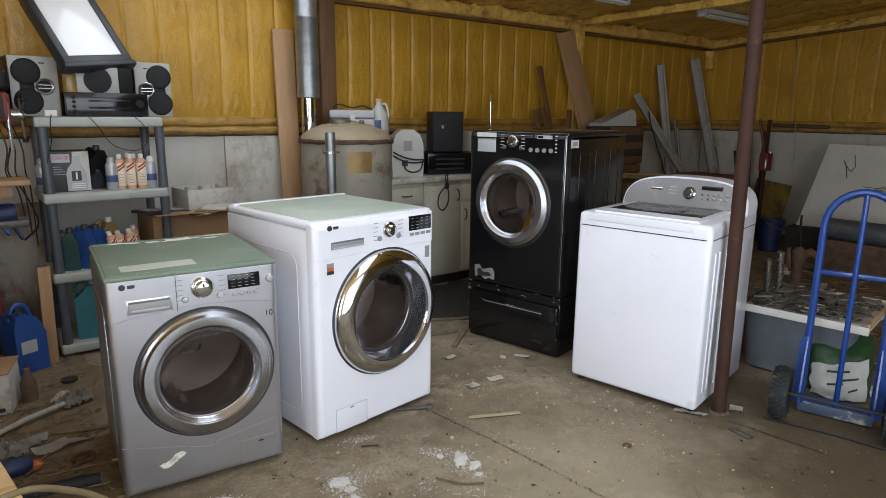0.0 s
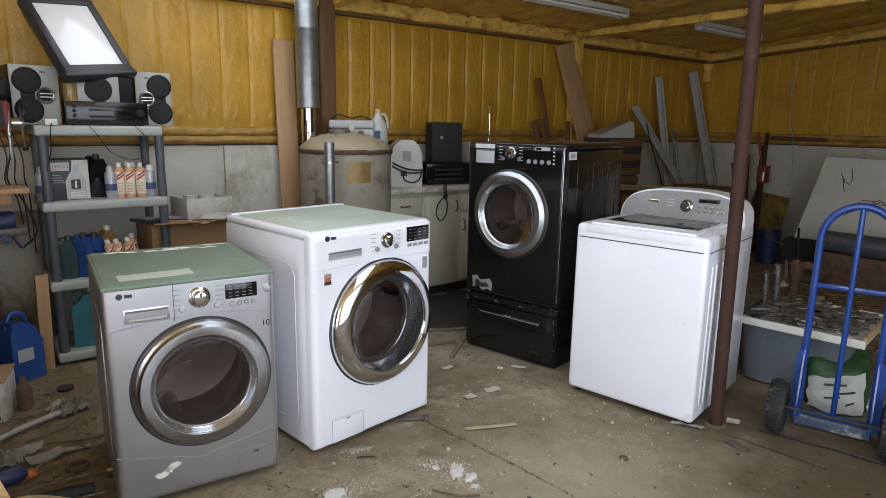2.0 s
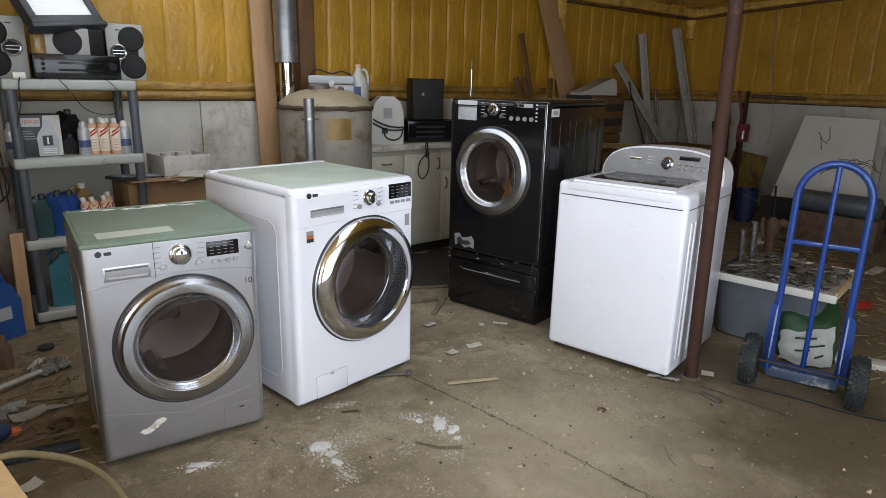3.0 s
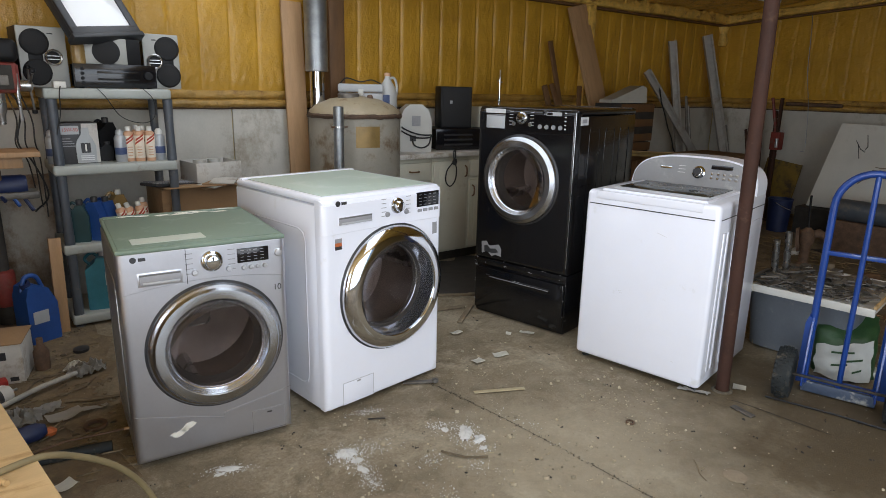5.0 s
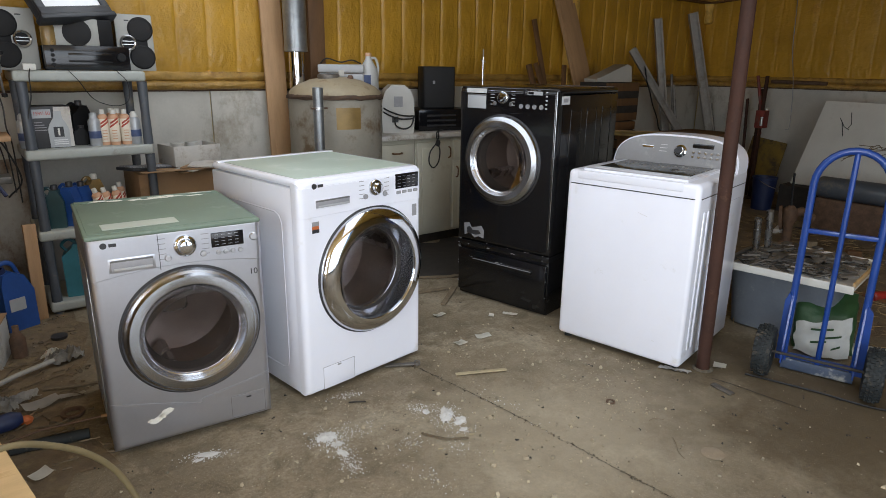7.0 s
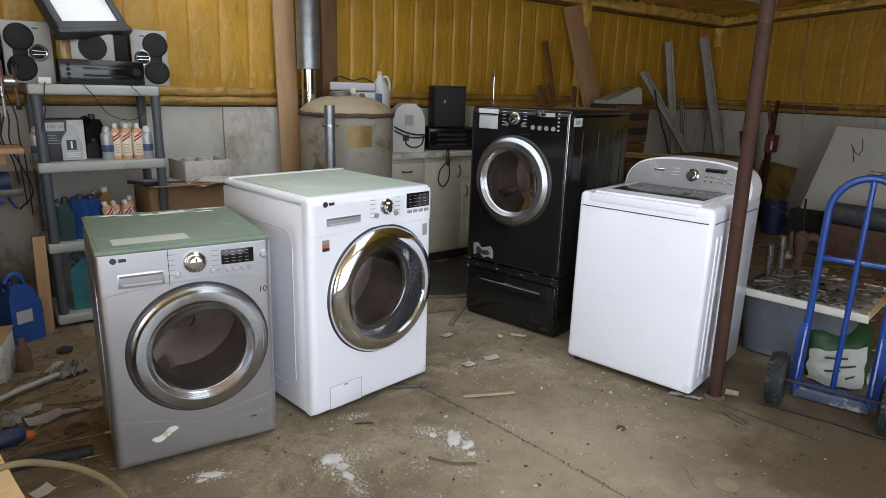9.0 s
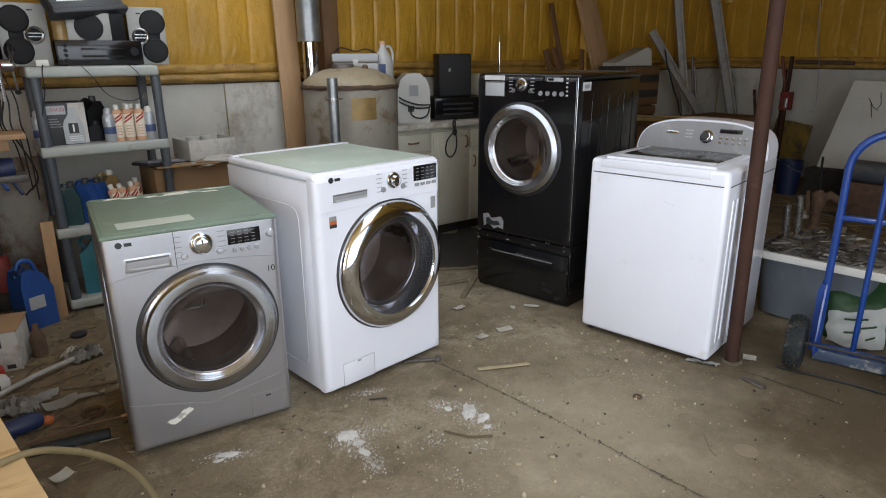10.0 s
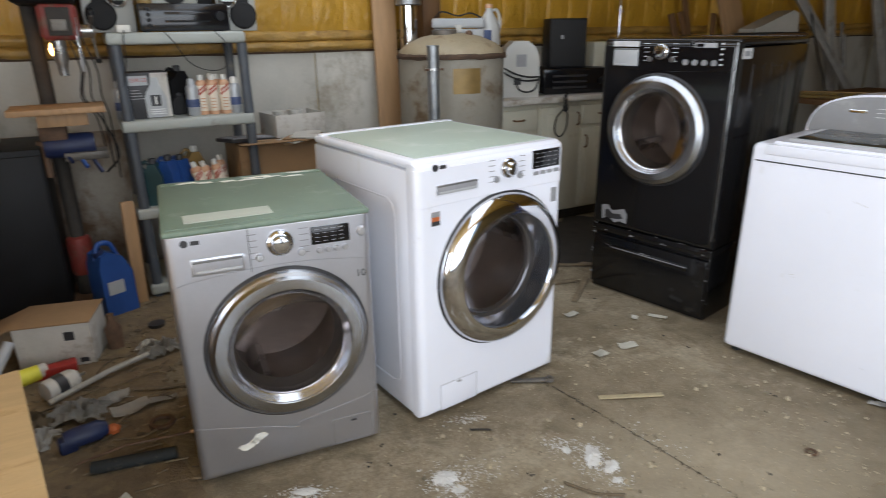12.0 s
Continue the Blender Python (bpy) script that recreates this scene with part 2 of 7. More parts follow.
    yellow_bright=mat("yellow_label", (0.72, 0.68, 0.06), 0.5, var=0.1, scale=12),
    bag_green=mat("green_bag_film", (0.022, 0.062, 0.022), 0.42, var=0.2, scale=8, bump=0.004, bscale=24),
    bag_white=mat("white_bag_film", (0.42, 0.43, 0.41), 0.45, var=0.1, scale=8, bump=0.003, bscale=30),
    white_board=mat("scuffed_white_board", (0.60, 0.59, 0.54), 0.5, var=0.08, scale=3, stain=(0.50, 0.48, 0.43), stain_at=0.63, stain_scale=3),
    styro=mat("styrofoam", (0.42, 0.40, 0.35), 0.8, var=0.08, scale=8, bump=0.002, bscale=120),
    joint_soil=mat("joint_soil", (0.10, 0.082, 0.056), 0.95, var=0.35, scale=40, island=0.5),
    splinter=mat("yellow_splinter", (0.44, 0.37, 0.23), 0.7, var=0.2, scale=30, stretch=(1, 6, 1)),
    film=mat("grey_plastic_film", (0.30, 0.29, 0.27), 0.4, var=0.2, scale=20),
    grime=mat("dark_grime", (0.035, 0.03, 0.025), 0.8, var=0.4, scale=14),
    cable=mat("black_cable", (0.014, 0.014, 0.014), 0.5, var=0.2, scale=20),
    hose=mat("dusty_tan_hose", (0.20, 0.155, 0.075), 0.6, var=0.15, scale=14),
    barn=mat("grey_sheet_wall", (0.42, 0.33, 0.16), 0.6, var=0.15, scale=3),
    satin=mat("satin_chrome_bezel", (0.66, 0.68, 0.72), 0.20, metal=0.95, var=0.06, scale=8, rvar=0.05, stain=(0.45, 0.46, 0.47), stain_at=0.66, stain_scale=14, stain_rough=0.5),
    bowl_wall=mat("blue_grey_bowl_wall", (0.46, 0.50, 0.57), 0.11, metal=0.85, var=0.15, scale=9, rvar=0.05),
    damp_panel=mat("damp_stained_panel", (0.40, 0.36, 0.30), 0.8, var=0.2, scale=3, bump=0.003, bscale=45, stain=(0.17, 0.10, 0.055), stain_at=0.50, stain_scale=2.4, stretch=(1, 1, 0.7)),
    scrap=mat("scrap_metal", (0.22, 0.20, 0.175), 0.5, metal=0.5, var=0.4, scale=12, island=0.6),
)


def thin_glass(name, tint, rough, ior=1.45):
    """A thin pane: tinted see-through with a Fresnel gloss."""
    m = bpy.data.materials.new(name)
    m.use_nodes = True
    t = m.node_tree
    t.nodes.remove(t.nodes["Principled BSDF"])
    clear, gloss, fres, mix = (t.nodes.new(k) for k in ("ShaderNodeBsdfTransparent", "ShaderNodeBsdfGlossy", "ShaderNodeFresnel", "ShaderNodeMixShader"))
    clear.inputs["Color"].default_value = (*tint, 1)
    gloss.inputs["Roughness"].default_value = rough
    fres.inputs["IOR"].default_value = ior
    t.links.new(fres.outputs["Fac"], mix.inputs["Fac"])
    t.links.new(clear.outputs["BSDF"], mix.inputs[1])
    t.links.new(gloss.outputs["BSDF"], mix.inputs[2])
    t.links.new(mix.outputs["Shader"], t.nodes["Material Output"].inputs["Surface"])
    return m


M["glass_dark"] = thin_glass("smoked_glass", (0.74, 0.70, 0.68), 0.03, 1.22)
M["glass_bowl"] = thin_glass("clear_bowl_glass", (0.90, 0.87, 0.85), 0.03, 1.20)


def worn_concrete():
    """Olive-brown slab: broad mottling, dirt stains, fine grain, and pale flecks of many sizes."""
    m = bpy.data.materials.new("dusty_concrete")
    m.use_nodes = True
    t = m.node_tree
    bsdf = t.nodes["Principled BSDF"]
    co = t.nodes.new("ShaderNodeTexCoord").outputs["Object"]

    def noise_at(scale, detail=6.0, rough=0.62, distort=0.0):
        n = t.nodes.new("ShaderNodeTexNoise")
        for key, v in (("Scale", scale), ("Detail", detail), ("Roughness", rough), ("Distortion", distort)):
            n.inputs[key].default_value = v
        t.links.new(co, n.inputs["Vector"])
        return n.outputs

    def span(src, a, b, lo=0.0, hi=1.0):
        n = t.nodes.new("ShaderNodeMapRange")
        for key, v in (("From Min", a), ("From Max", b), ("To Min", lo), ("To Max", hi)):
            n.inputs[key].default_value = v
        t.links.new(src, n.inputs["Value"])
        return n.outputs["Result"]

    def blend(fac, a, b):
        n = t.nodes.new("ShaderNodeMix")
        n.data_type = "RGBA"
        t.links.new(fac, n.inputs[0])
        for sock, v in ((n.inputs[6], a), (n.inputs[7], b)):
            if isinstance(v, tuple):
                sock.default_value = (*v, 1)
            else:
                t.links.new(v, sock)
        return n.outputs[2]

    def calc(kind, a, b):
        n = t.nodes.new("ShaderNodeMath")
        n.operation = kind
        for sock, v in ((n.inputs[0], a), (n.inputs[1], b)):
            if isinstance(v, float):
                sock.default_value = v
            else:
                t.links.new(v, sock)
        return n.outputs[0]

    col = blend(span(noise_at(1.4, 7)["Fac"], 0.32, 0.68), (0.160, 0.126, 0.080), (0.330, 0.272, 0.186))
    col = blend(span(noise_at(0.75, 5, 0.6, 0.3)["Fac"], 0.48, 0.68, 0.0, 0.5), col, (0.130, 0.098, 0.056))
    col = blend(span(noise_at(5.5, 8, 0.7, 0.6)["Fac"], 0.48, 0.64, 0.0, 0.75), col, (0.110, 0.085, 0.048))
    col = blend(span(noise_at(2.3, 9, 0.72, 0.4)["Fac"], 0.52, 0.63, 0.0, 0.7), col, (0.44, 0.38, 0.275))
    col = blend(span(noise_at(60, 5, 0.7)["Fac"], 0.38, 0.68, 0.0, 0.6), col, (0.12, 0.093, 0.058))
    col = blend(span(noise_at(260, 3, 0.7)["Fac"], 0.52, 0.70, 0.0, 0.55), col, (0.38, 0.33, 0.25))
    spot = t.nodes.new("ShaderNodeVectorMath")           # old oil stain soaked into the slab by the post
    spot.operation = "DISTANCE"
    t.links.new(co, spot.inputs[0])
    spot.inputs[1].default_value = (2.95, 0.90, 0.0)
    soak = calc("ADD", spot.outputs["Value"], span(noise_at(3.0, 7, 0.65)["Fac"], 0.2, 0.8, -0.45, 0.45))
    col = blend(span(soak, 0.35, 1.15, 0.88, 0.0), col, (0.085, 0.062, 0.034))
    dust_lift = t.nodes.new("ShaderNodeVectorMath")           # pale dust along the joint, strengthened to paint more light on mid-floor
    dust_lift.operation = "DISTANCE"
    t.links.new(co, dust_lift.inputs[0])
    dust_lift.inputs[1].default_value = (1.90, 1.50, 0.0)
    worn = calc("ADD", dust_lift.outputs["Value"], span(noise_at(2.6, 8, 0.7)["Fac"], 0.2, 0.8, -0.5, 0.5))
    col = blend(span(worn, 0.15, 0.95, 0.56, 0.0), col, (0.42, 0.365, 0.265))
    warp = t.nodes.new("ShaderNodeVectorMath")
    warp.operation = "MULTIPLY_ADD"
    t.links.new(noise_at(85, 3)["Color"], warp.inputs[0])
    warp.inputs[1].default_value = (0.012, 0.012, 0.012)
    t.links.new(co, warp.inputs[2])
    where = span(noise_at(2.0, 5)["Fac"], 0.35, 0.65, 0.35, 1.0)
    for scale, most, tone in ((24.0, 0.13, (0.50, 0.45, 0.35)), (62.0, 0.20, (0.46, 0.41, 0.31)), (44.0, 0.10, (0.075, 0.06, 0.04))):
        v = t.nodes.new("ShaderNodeTexVoronoi")
        v.inputs["Scale"].default_value = scale
        t.links.new(warp.outputs[0], v.inputs["Vector"])
        sep = t.nodes.new("ShaderNodeSeparateColor")
        t.links.new(v.outputs["Color"], sep.inputs["Color"])
        size = calc("MULTIPLY", span(sep.outputs["Red"], 0.66, 1.0, 0.0, most), where)
        col = blend(span(calc("SUBTRACT", size, v.outputs["Distance"]), -0.01, 0.03, 0.0, 0.85), col, tone)
    t.links.new(col, bsdf.inputs["Base Color"])
    t.links.new(span(noise_at(4.0)["Fac"], 0.3, 0.7, 0.62, 0.9), bsdf.inputs["Roughness"])
    bsdf.inputs["Specular IOR Level"].default_value = 0.3
    b = t.nodes.new("ShaderNodeBump")
    b.inputs["Strength"].default_value, b.inputs["Distance"].default_value = 0.6, 0.004
    t.links.new(noise_at(75, 6, 0.7)["Fac"], b.inputs["Height"])
    t.links.new(b.outputs["Normal"], bsdf.inputs["Normal"])
    return m


M["floor"] = worn_concrete()


def spun_metal():
    """Lathe-turned chrome whose fine rings draw the light out into wedges."""
    m = mat("spun_chrome", (0.40, 0.41, 0.43), 0.24, metal=1, var=0.06, scale=6, rvar=0.05, stain=(0.44, 0.44, 0.45), stain_at=0.66, stain_scale=9)
    t = m.node_tree
    tan = t.nodes.new("ShaderNodeTangent")
    tan.direction_type, tan.axis = "RADIAL", "Y"
    b = t.nodes["Principled BSDF"]
    b.inputs["Anisotropic"].default_value = 0.9
    t.links.new(tan.outputs["Tangent"], b.inputs["Tangent"])
    return m


M["spun"] = spun_metal()


def glowing(name, colour, strength):
    m = bpy.data.materials.new(name)
    m.use_nodes = True
    b = m.node_tree.nodes["Principled BSDF"]
    b.inputs["Base Color"].default_value = (*colour, 1)
    b.inputs["Emission Color"].default_value = (*colour, 1)
    b.inputs["Emission Strength"].default_value = strength
    return m


# ---------------------------------------------------------------- mesh helpers
def link_mesh(name, bm, material, smooth=40):
    bmesh.ops.recalc_face_normals(bm, faces=bm.faces)
    me = bpy.data.meshes.new(name)
    if smooth:
        limit = radians(smooth)
        for fc in bm.faces:
            fc.smooth = True
        for e in bm.edges:
            if len(e.link_faces) == 2 and e.calc_face_angle(0) > limit:
                e.smooth = False
    bm.to_mesh(me)
    bm.free()
    me.materials.append(material if not isinstance(material, str) else M[material])
    return me


def part(name, bm, material, parent, label="", smooth=40):
    ob = new(name, link_mesh(name, bm, material, smooth))
    ob.parent = parent
    return tagged(ob, label) if label else ob


def thing(name, label, category, m, group="", kind=""):
    ob = new(name)
    ob.empty_display_size = 0.1
    ob.matrix_world = m
    return tagged(ob, label, category, group, kind)


def single(name, bm, material, label, category, m=None, group="", kind="", smooth=40):
    ob = new(name, link_mesh(name, bm, material, smooth))
    if m is not None:
        ob.matrix_world = m
    return tagged(ob, label, category, group, kind)


def box(x0, x1, y0, y1, z0, z1, bevel=0.004, bm=None, m=None, segs=2):
    b = bmesh.new()
    vs = [b.verts.new((x, y, z)) for x in (x0, x1) for y in (y0, y1) for z in (z0, z1)]
    for q in ((0, 1, 3, 2), (4, 6, 7, 5), (0, 4, 5, 1), (2, 3, 7, 6), (0, 2, 6, 4), (1, 5, 7, 3)):
        b.faces.new([vs[i] for i in q])
    if bevel:
        bmesh.ops.bevel(b, geom=b.edges[:], offset=bevel, segments=segs, affect="EDGES", profile=0.5)
    return merge(bm, b, m)


def merge(bm, b, m=None):
    if m is not None:
        b.transform(m)
    if bm is None:
        return b
    me = bpy.data.meshes.new("tmp")
    b.to_mesh(me)
    b.free()
    bm.from_mesh(me)
    bpy.data.meshes.remove(me)
    return bm


def lathe(profile, segs=48, bm=None, m=None, close=False):
    """Turns (radius, height) pairs round z."""
    b = bmesh.new()
    rings = []
    for r, z in profile:
        if r < 1e-5:
            rings.append([b.verts.new((0, 0, z))])
        else:
            rings.append([b.verts.new((r * math.cos(a), r * math.sin(a), z)) for a in (2 * math.pi * i / segs for i in range(segs))])
    pairs = list(zip(rings, rings[1:])) + ([(rings[-1], rings[0])] if close else [])
    for p, q in pairs:
        for i in range(segs):
            j = (i + 1) % segs
            if len(p) == 1 and len(q) == 1:
                continue
            if len(p) == 1:
                b.faces.new((p[0], q[i], q[j]))
            elif len(q) == 1:
                b.faces.new((p[i], p[j], q[0]))
            else:
                b.faces.new((p[i], p[j], q[j], q[i]))
    return merge(bm, b, m)


def tube(points, r, segs=10, bm=None, caps=True, r_end=None):
    """A round bar along points."""
    b = bmesh.new()
    pts = [Vector(p) for p in points]
    rings, up = [], None
    for i, p in enumerate(pts):
        d = (pts[min(i + 1, len(pts) - 1)] - pts[max(i - 1, 0)]).normalized()
        if up is None:
            up = d.orthogonal().normalized()
        up = (up - d * up.dot(d)).normalized()
        side = d.cross(up)
        rad = r if r_end is None else r + (r_end - r) * i / (len(pts) - 1)
        rings.append([b.verts.new(p + rad * (math.cos(a) * up + math.sin(a) * side)) for a in (2 * math.pi * k / segs for k in range(segs))])
    for p, q in zip(rings, rings[1:]):
        for k in range(segs):
            b.faces.new((p[k], p[(k + 1) % segs], q[(k + 1) % segs], q[k]))
    if caps:
        b.faces.new(rings[0])
        b.faces.new(rings[-1])
    return merge(bm, b)


def smooth_path(points, n=8):
    """Catmull-Rom through points."""
    pts = [Vector(p) for p in points]
    pts = [pts[0] * 2 - pts[1]] + pts + [pts[-1] * 2 - pts[-2]]
    out = []
    for a, b, c, d in zip(pts, pts[1:], pts[2:], pts[3:]):
        for i in range(n):
            t = i / n
            out.append(0.5 * (2 * b + (c - a) * t + (2 * a - 5 * b + 4 * c - d) * t * t + (3 * b - a - 3 * c + d) * t ** 3))
    return out + [pts[-2]]


def prism(outline, y0, y1, bevel=0.003, bm=None, m=None):
    """An outline in x, z, pulled from y0 to y1."""
    b = bmesh.new()
    lo = [b.verts.new((x, y0, z)) for x, z in outline]
    hi = [b.verts.new((x, y1, z)) for x, z in outline]
    k = len(outline)
    for i in range(k):
        b.faces.new((lo[i], lo[(i + 1) % k], hi[(i + 1) % k], hi[i]))
    b.faces.new(lo)
    b.faces.new(hi)
    if bevel:
        sharp = [e for e in b.edges if e.calc_face_angle(0) > 0.5]
        bmesh.ops.bevel(b, geom=sharp, offset=bevel, segments=2, affect="EDGES", profile=0.5)
    return merge(bm, b, m)


def rough(bm, amount, scale, seed=0.0):
    """Pushes vertices about by noise."""
    for v in bm.verts:
        v.co += Vector(noise.noise_vector(v.co * scale + Vector((seed, seed * 1.7, -seed)))) * amount
    return bm


def sheet(us, zs, place):
    """A grid of quads; place(u, z) gives each corner."""
    b = bmesh.new()
    rows = [[b.verts.new(place(u, z)) for z in zs] for u in us]
    for p, q in zip(rows, rows[1:]):
        for i in range(len(zs) - 1):
            b.faces.new((p[i], q[i], q[i + 1], p[i + 1]))
    return b


def steps(a, b, d):
    n = max(1, round((b - a) / d))
    return [a + (b - a) * i / n for i in range(n + 1)]


def front(x, y, z=0):
    """Turns a lathe's z axis to look out of a front (towards -y)."""
    return Matrix.Translation((x, y, z)) @ Matrix.Rotation(radians(90), 4, "X")


def lettering(text, size, material, parent, m, depth=0.0006, name="lettering"):
    cu = bpy.data.curves.new(name, "FONT")
    cu.body, cu.size, cu.extrude = text, size, depth
    cu.align_x, cu.align_y = "CENTER", "CENTER"
    tmp = bpy.data.objects.new("tmp", cu)
    me = bpy.data.meshes.new_from_object(tmp)
    bpy.data.objects.remove(tmp)
    me.name = name
    me.materials.clear()
    me.materials.append(M[material])
    ob = new(name, me)
    ob.parent = parent
    ob.matrix_local = m
    return ob


def upright(x, y, z):
    """Lettering on a front that faces -y."""
    return Matrix.Translation((x, y, z)) @ Matrix.Rotation(radians(90), 4, "X")


# ---------------------------------------------------------------- the shed
X0, X1, Y0, Y1 = -3.9, 8.1, -1.85, 4.7      # inner faces of the walls
EAVE, PITCH = 2.415, 0.085                  # the ceiling's height at the back wall and its rise towards the front


def ceiling_z(y):
    return EAVE + PITCH * (Y1 - y)


def foam_depth(u, z, z0, z1, seed, relief=1.0):
    """How far the sprayed foam stands off the sheet: bulging bays between ribs, lumps and runs."""
    bay = abs(math.sin(math.pi * (u + 0.015 * noise.noise((u * 0.7, z * 1.5, seed))) / 0.206))
    edge = min(1.0, (z - z0) / 0.08, (z1 - z) / 0.05)
    off = (u + 0.012 * noise.noise((u * 0.7, z * 1.3, seed)) + 0.103) % 0.206 - 0.103
    ridge = 0.6 + 0.4 * noise.noise((u * 1.3, z * 2.5, seed + 8))
    d = 0.026 + 0.006 * bay * relief + relief * (0.002 * ridge * math.exp(-(off / 0.014) ** 2) - 0.010 * math.exp(-((off - 0.030) / 0.010) ** 2))
    d += 0.008 * noise.noise((u * 5, z * 2.2, seed)) + 0.004 * noise.noise((u * 22, z * 16, seed))
    low = max(0.0, 1 - (z - z0) / 0.35)
    d += low * 0.010 * noise.noise((u * 30, z * 38, seed + 3))
    return d * (0.55 + 0.45 * max(0, edge))


single("floor", sheet(steps(X0 - 0.2, X1 + 0.2, 0.25), steps(Y0 - 0.2, Y1 + 0.2, 0.25),
       lambda u, v: (u, v, 0.0015 * noise.noise((u * 0.9, v * 0.9, 0)) - 0.002)), "floor",
       "dusty brown concrete floor with stains and scattered chips", "floor", kind="structure")
single("ground", sheet(steps(-300, 300, 60), steps(-300, 300, 60), lambda u, v: (u, v, -0.06)), "outside",
       "pale gravel yard outside the shed", "ground", kind="structure")


def wall_face(name, along, u0, u1, base, label, top=2.34, relief=1.0):
    """One wall: a thick backing, sprayed foam above and a lumpy foam ledge; along maps (u, off, z) to the world."""
    root = thing(name, label, "wall", Matrix.Identity(4), kind="structure")
    b = box(u0 - 0.2, u1 + 0.2, -0.16, 0.0, 0.0, base + 2.0, 0)
    for v in b.verts:
        v.co = along(v.co.x, v.co.y, v.co.z)
    part("backing", b, "barn", root, "ochre foam-sprayed metal sheet")
    part("spray_foam", sheet(steps(u0, u1, 0.0103), steps(1.37, top, 0.024), lambda u, z: along(u, foam_depth(u, z, 1.37, top - 0.02, 1.0, relief), z)), "foam", root, "golden yellow spray foam in ribbed bays", 60)

    def ledge(u, k):
        lip = abs(math.sin(math.pi * (2 * k + 0.02 * noise.noise((u * 2, 0, 3))))) ** 0.5      # two rolled lips with a gap between
        lump = 0.010 * noise.noise((u * 4, k * 3, 5)) + 0.006 * noise.noise((u * 17, k * 7, 2)) + 0.004 * noise.noise((u * 45, k * 16, 2))
        return along(u, 0.014 + (0.034 if k < 0.5 else 0.026) * lip + lump * lip, 1.262 + 0.125 * k + 0.007 * noise.noise((u * 3, 0, 9)) + 0.004 * noise.noise((u * 14, 0, 9)))
    part("foam_ledge", sheet(steps(u0, u1, 0.02), [i / 20 for i in range(21)], ledge), "foam_ledge", root, "darker lumpy foam over the wall rail", 60)
    rail = sheet(steps(u0, u1, 0.03), [0, 1, 2], lambda u, k: along(u, 0.020 + 0.003 * (k == 1) + 0.004 * noise.noise((u * 9, 0, 4)), 1.252 + 0.007 * k + 0.004 * noise.noise((u * 6, 0, 1))))
    part("rusty_rail", rail, "weld", root, "rusty edge of the wall rail")
    return root


back = wall_face("wall_north", lambda u, off, z: Vector((u, Y1 - off, z)), X0, X1, 0.9, "back wall of golden spray foam above white panels", 2.30)
right = wall_face("wall_east", lambda u, off, z: Vector((X1 - off, u, z)), Y0, Y1, 1.4, "end wall of golden spray foam above white panels", 3.0, 0.45)


def panel_row(root, along, cuts):
    for a, b in zip(cuts, cuts[1:]):
        p = box(a + 0.004, b - 0.004, 0.002, 0.016, 0.02, 1.262, 0.003)
        for v in p.verts:
            v.co = along(v.co.x, v.co.y, v.co.z)
        part("panel", p, "plywood_white", root)


low = box(-0.76, 0.52, 0.0165, 0.026, 0.02, 0.86, 0.003)
rough(low, 0.003, 6, 2)
for v in low.verts:
    v.co = Vector((v.co.x, Y1 - v.co.y, v.co.z))
part("damp_panel", low, "damp_panel", back, "brown damp-stained lower panel")
panel_row(back, lambda u, off, z: Vector((u, Y1 - off, z)), [-3.9, -3.21, -0.77, 1.67, 4.11, 6.55, 8.08])
panel_row(right, lambda u, off, z: Vector((X1 - off, u, z)), [-1.84, -0.2, 2.24, 4.68])


def foam_beam(name, a, b, drop, out, label):
    """A lumpy foam-covered beam from a to b, its section out metres square-ish."""
    a, b = Vector(a), Vector(b)
    d = (b - a)
    side = Vector((d.y, -d.x, 0)).normalized()

    def at(s, k):
        p = a + d * s
        ang = 2 * math.pi * k
        c, sn = math.cos(ang), math.sin(ang)
        sq = 1 / max(abs(c), abs(sn)) ** 0.75
        lump = 0.95 + 0.16 * noise.noise(p * 3 + Vector((c, sn, 0))) + (0.06 + 0.24 * max(0.0, sn)) * noise.noise(p * 9 + Vector((c, sn, 2)) * 1.7) + (0.05 + 0.16 * max(0.0, sn)) * noise.noise(p * 26 + Vector((c, sn, 2)) * 3) + 0.10 * noise.noise(p * 60 + Vector((c, sn, 2)) * 6)
        return p + side * (c * sq * out * lump) + Vector((0, 0, sn * sq * drop * lump))
    n = int(d.length / 0.016)
    return single(name, sheet([i / n for i in range(n + 1)], [i / 30 for i in range(31)], at), "foam_lifted", label, "beam", kind="structure", smooth=70)


foam_beam("beam_north", (X0, Y1 - 0.07, 2.335), (X1, Y1 - 0.07, 2.345), 0.062, 0.085, "lumpy foam-covered eave beam along the back wall")
foam_beam("beam_east", (X1 - 0.07, Y1, 2.325), (X1 - 0.07, Y0, 2.325 + 0.065 * 6.55), 0.046, 0.066, "foam-covered beam rising along the end wall")
single("beam_lip_north", box(X0, X1 - 0.03, Y1 - 0.085, Y1 - 0.004, 2.262, 2.284, 0.004), "brown_wood", "dark straight edge under the back eave beam", "trim", kind="structure")
lip = box(0, (Y1 - Y0), -0.08, -0.004, 0, 0.020, 0.004)
for v in lip.verts:
    v.co = Vector((X1 + v.co.y, Y1 - v.co.x, 2.258 + v.co.z + 0.065 * v.co.x))
single("beam_lip_east", lip, "brown_wood", "dark straight edge under the end wall beam", "trim", kind="structure")
for bx in (2.55,):
    foam_beam("rafter", (bx, Y1, EAVE - 0.07), (bx, Y0, ceiling_z(Y0) - 0.07), 0.06, 0.05, "foam-covered rafter under the ceiling")

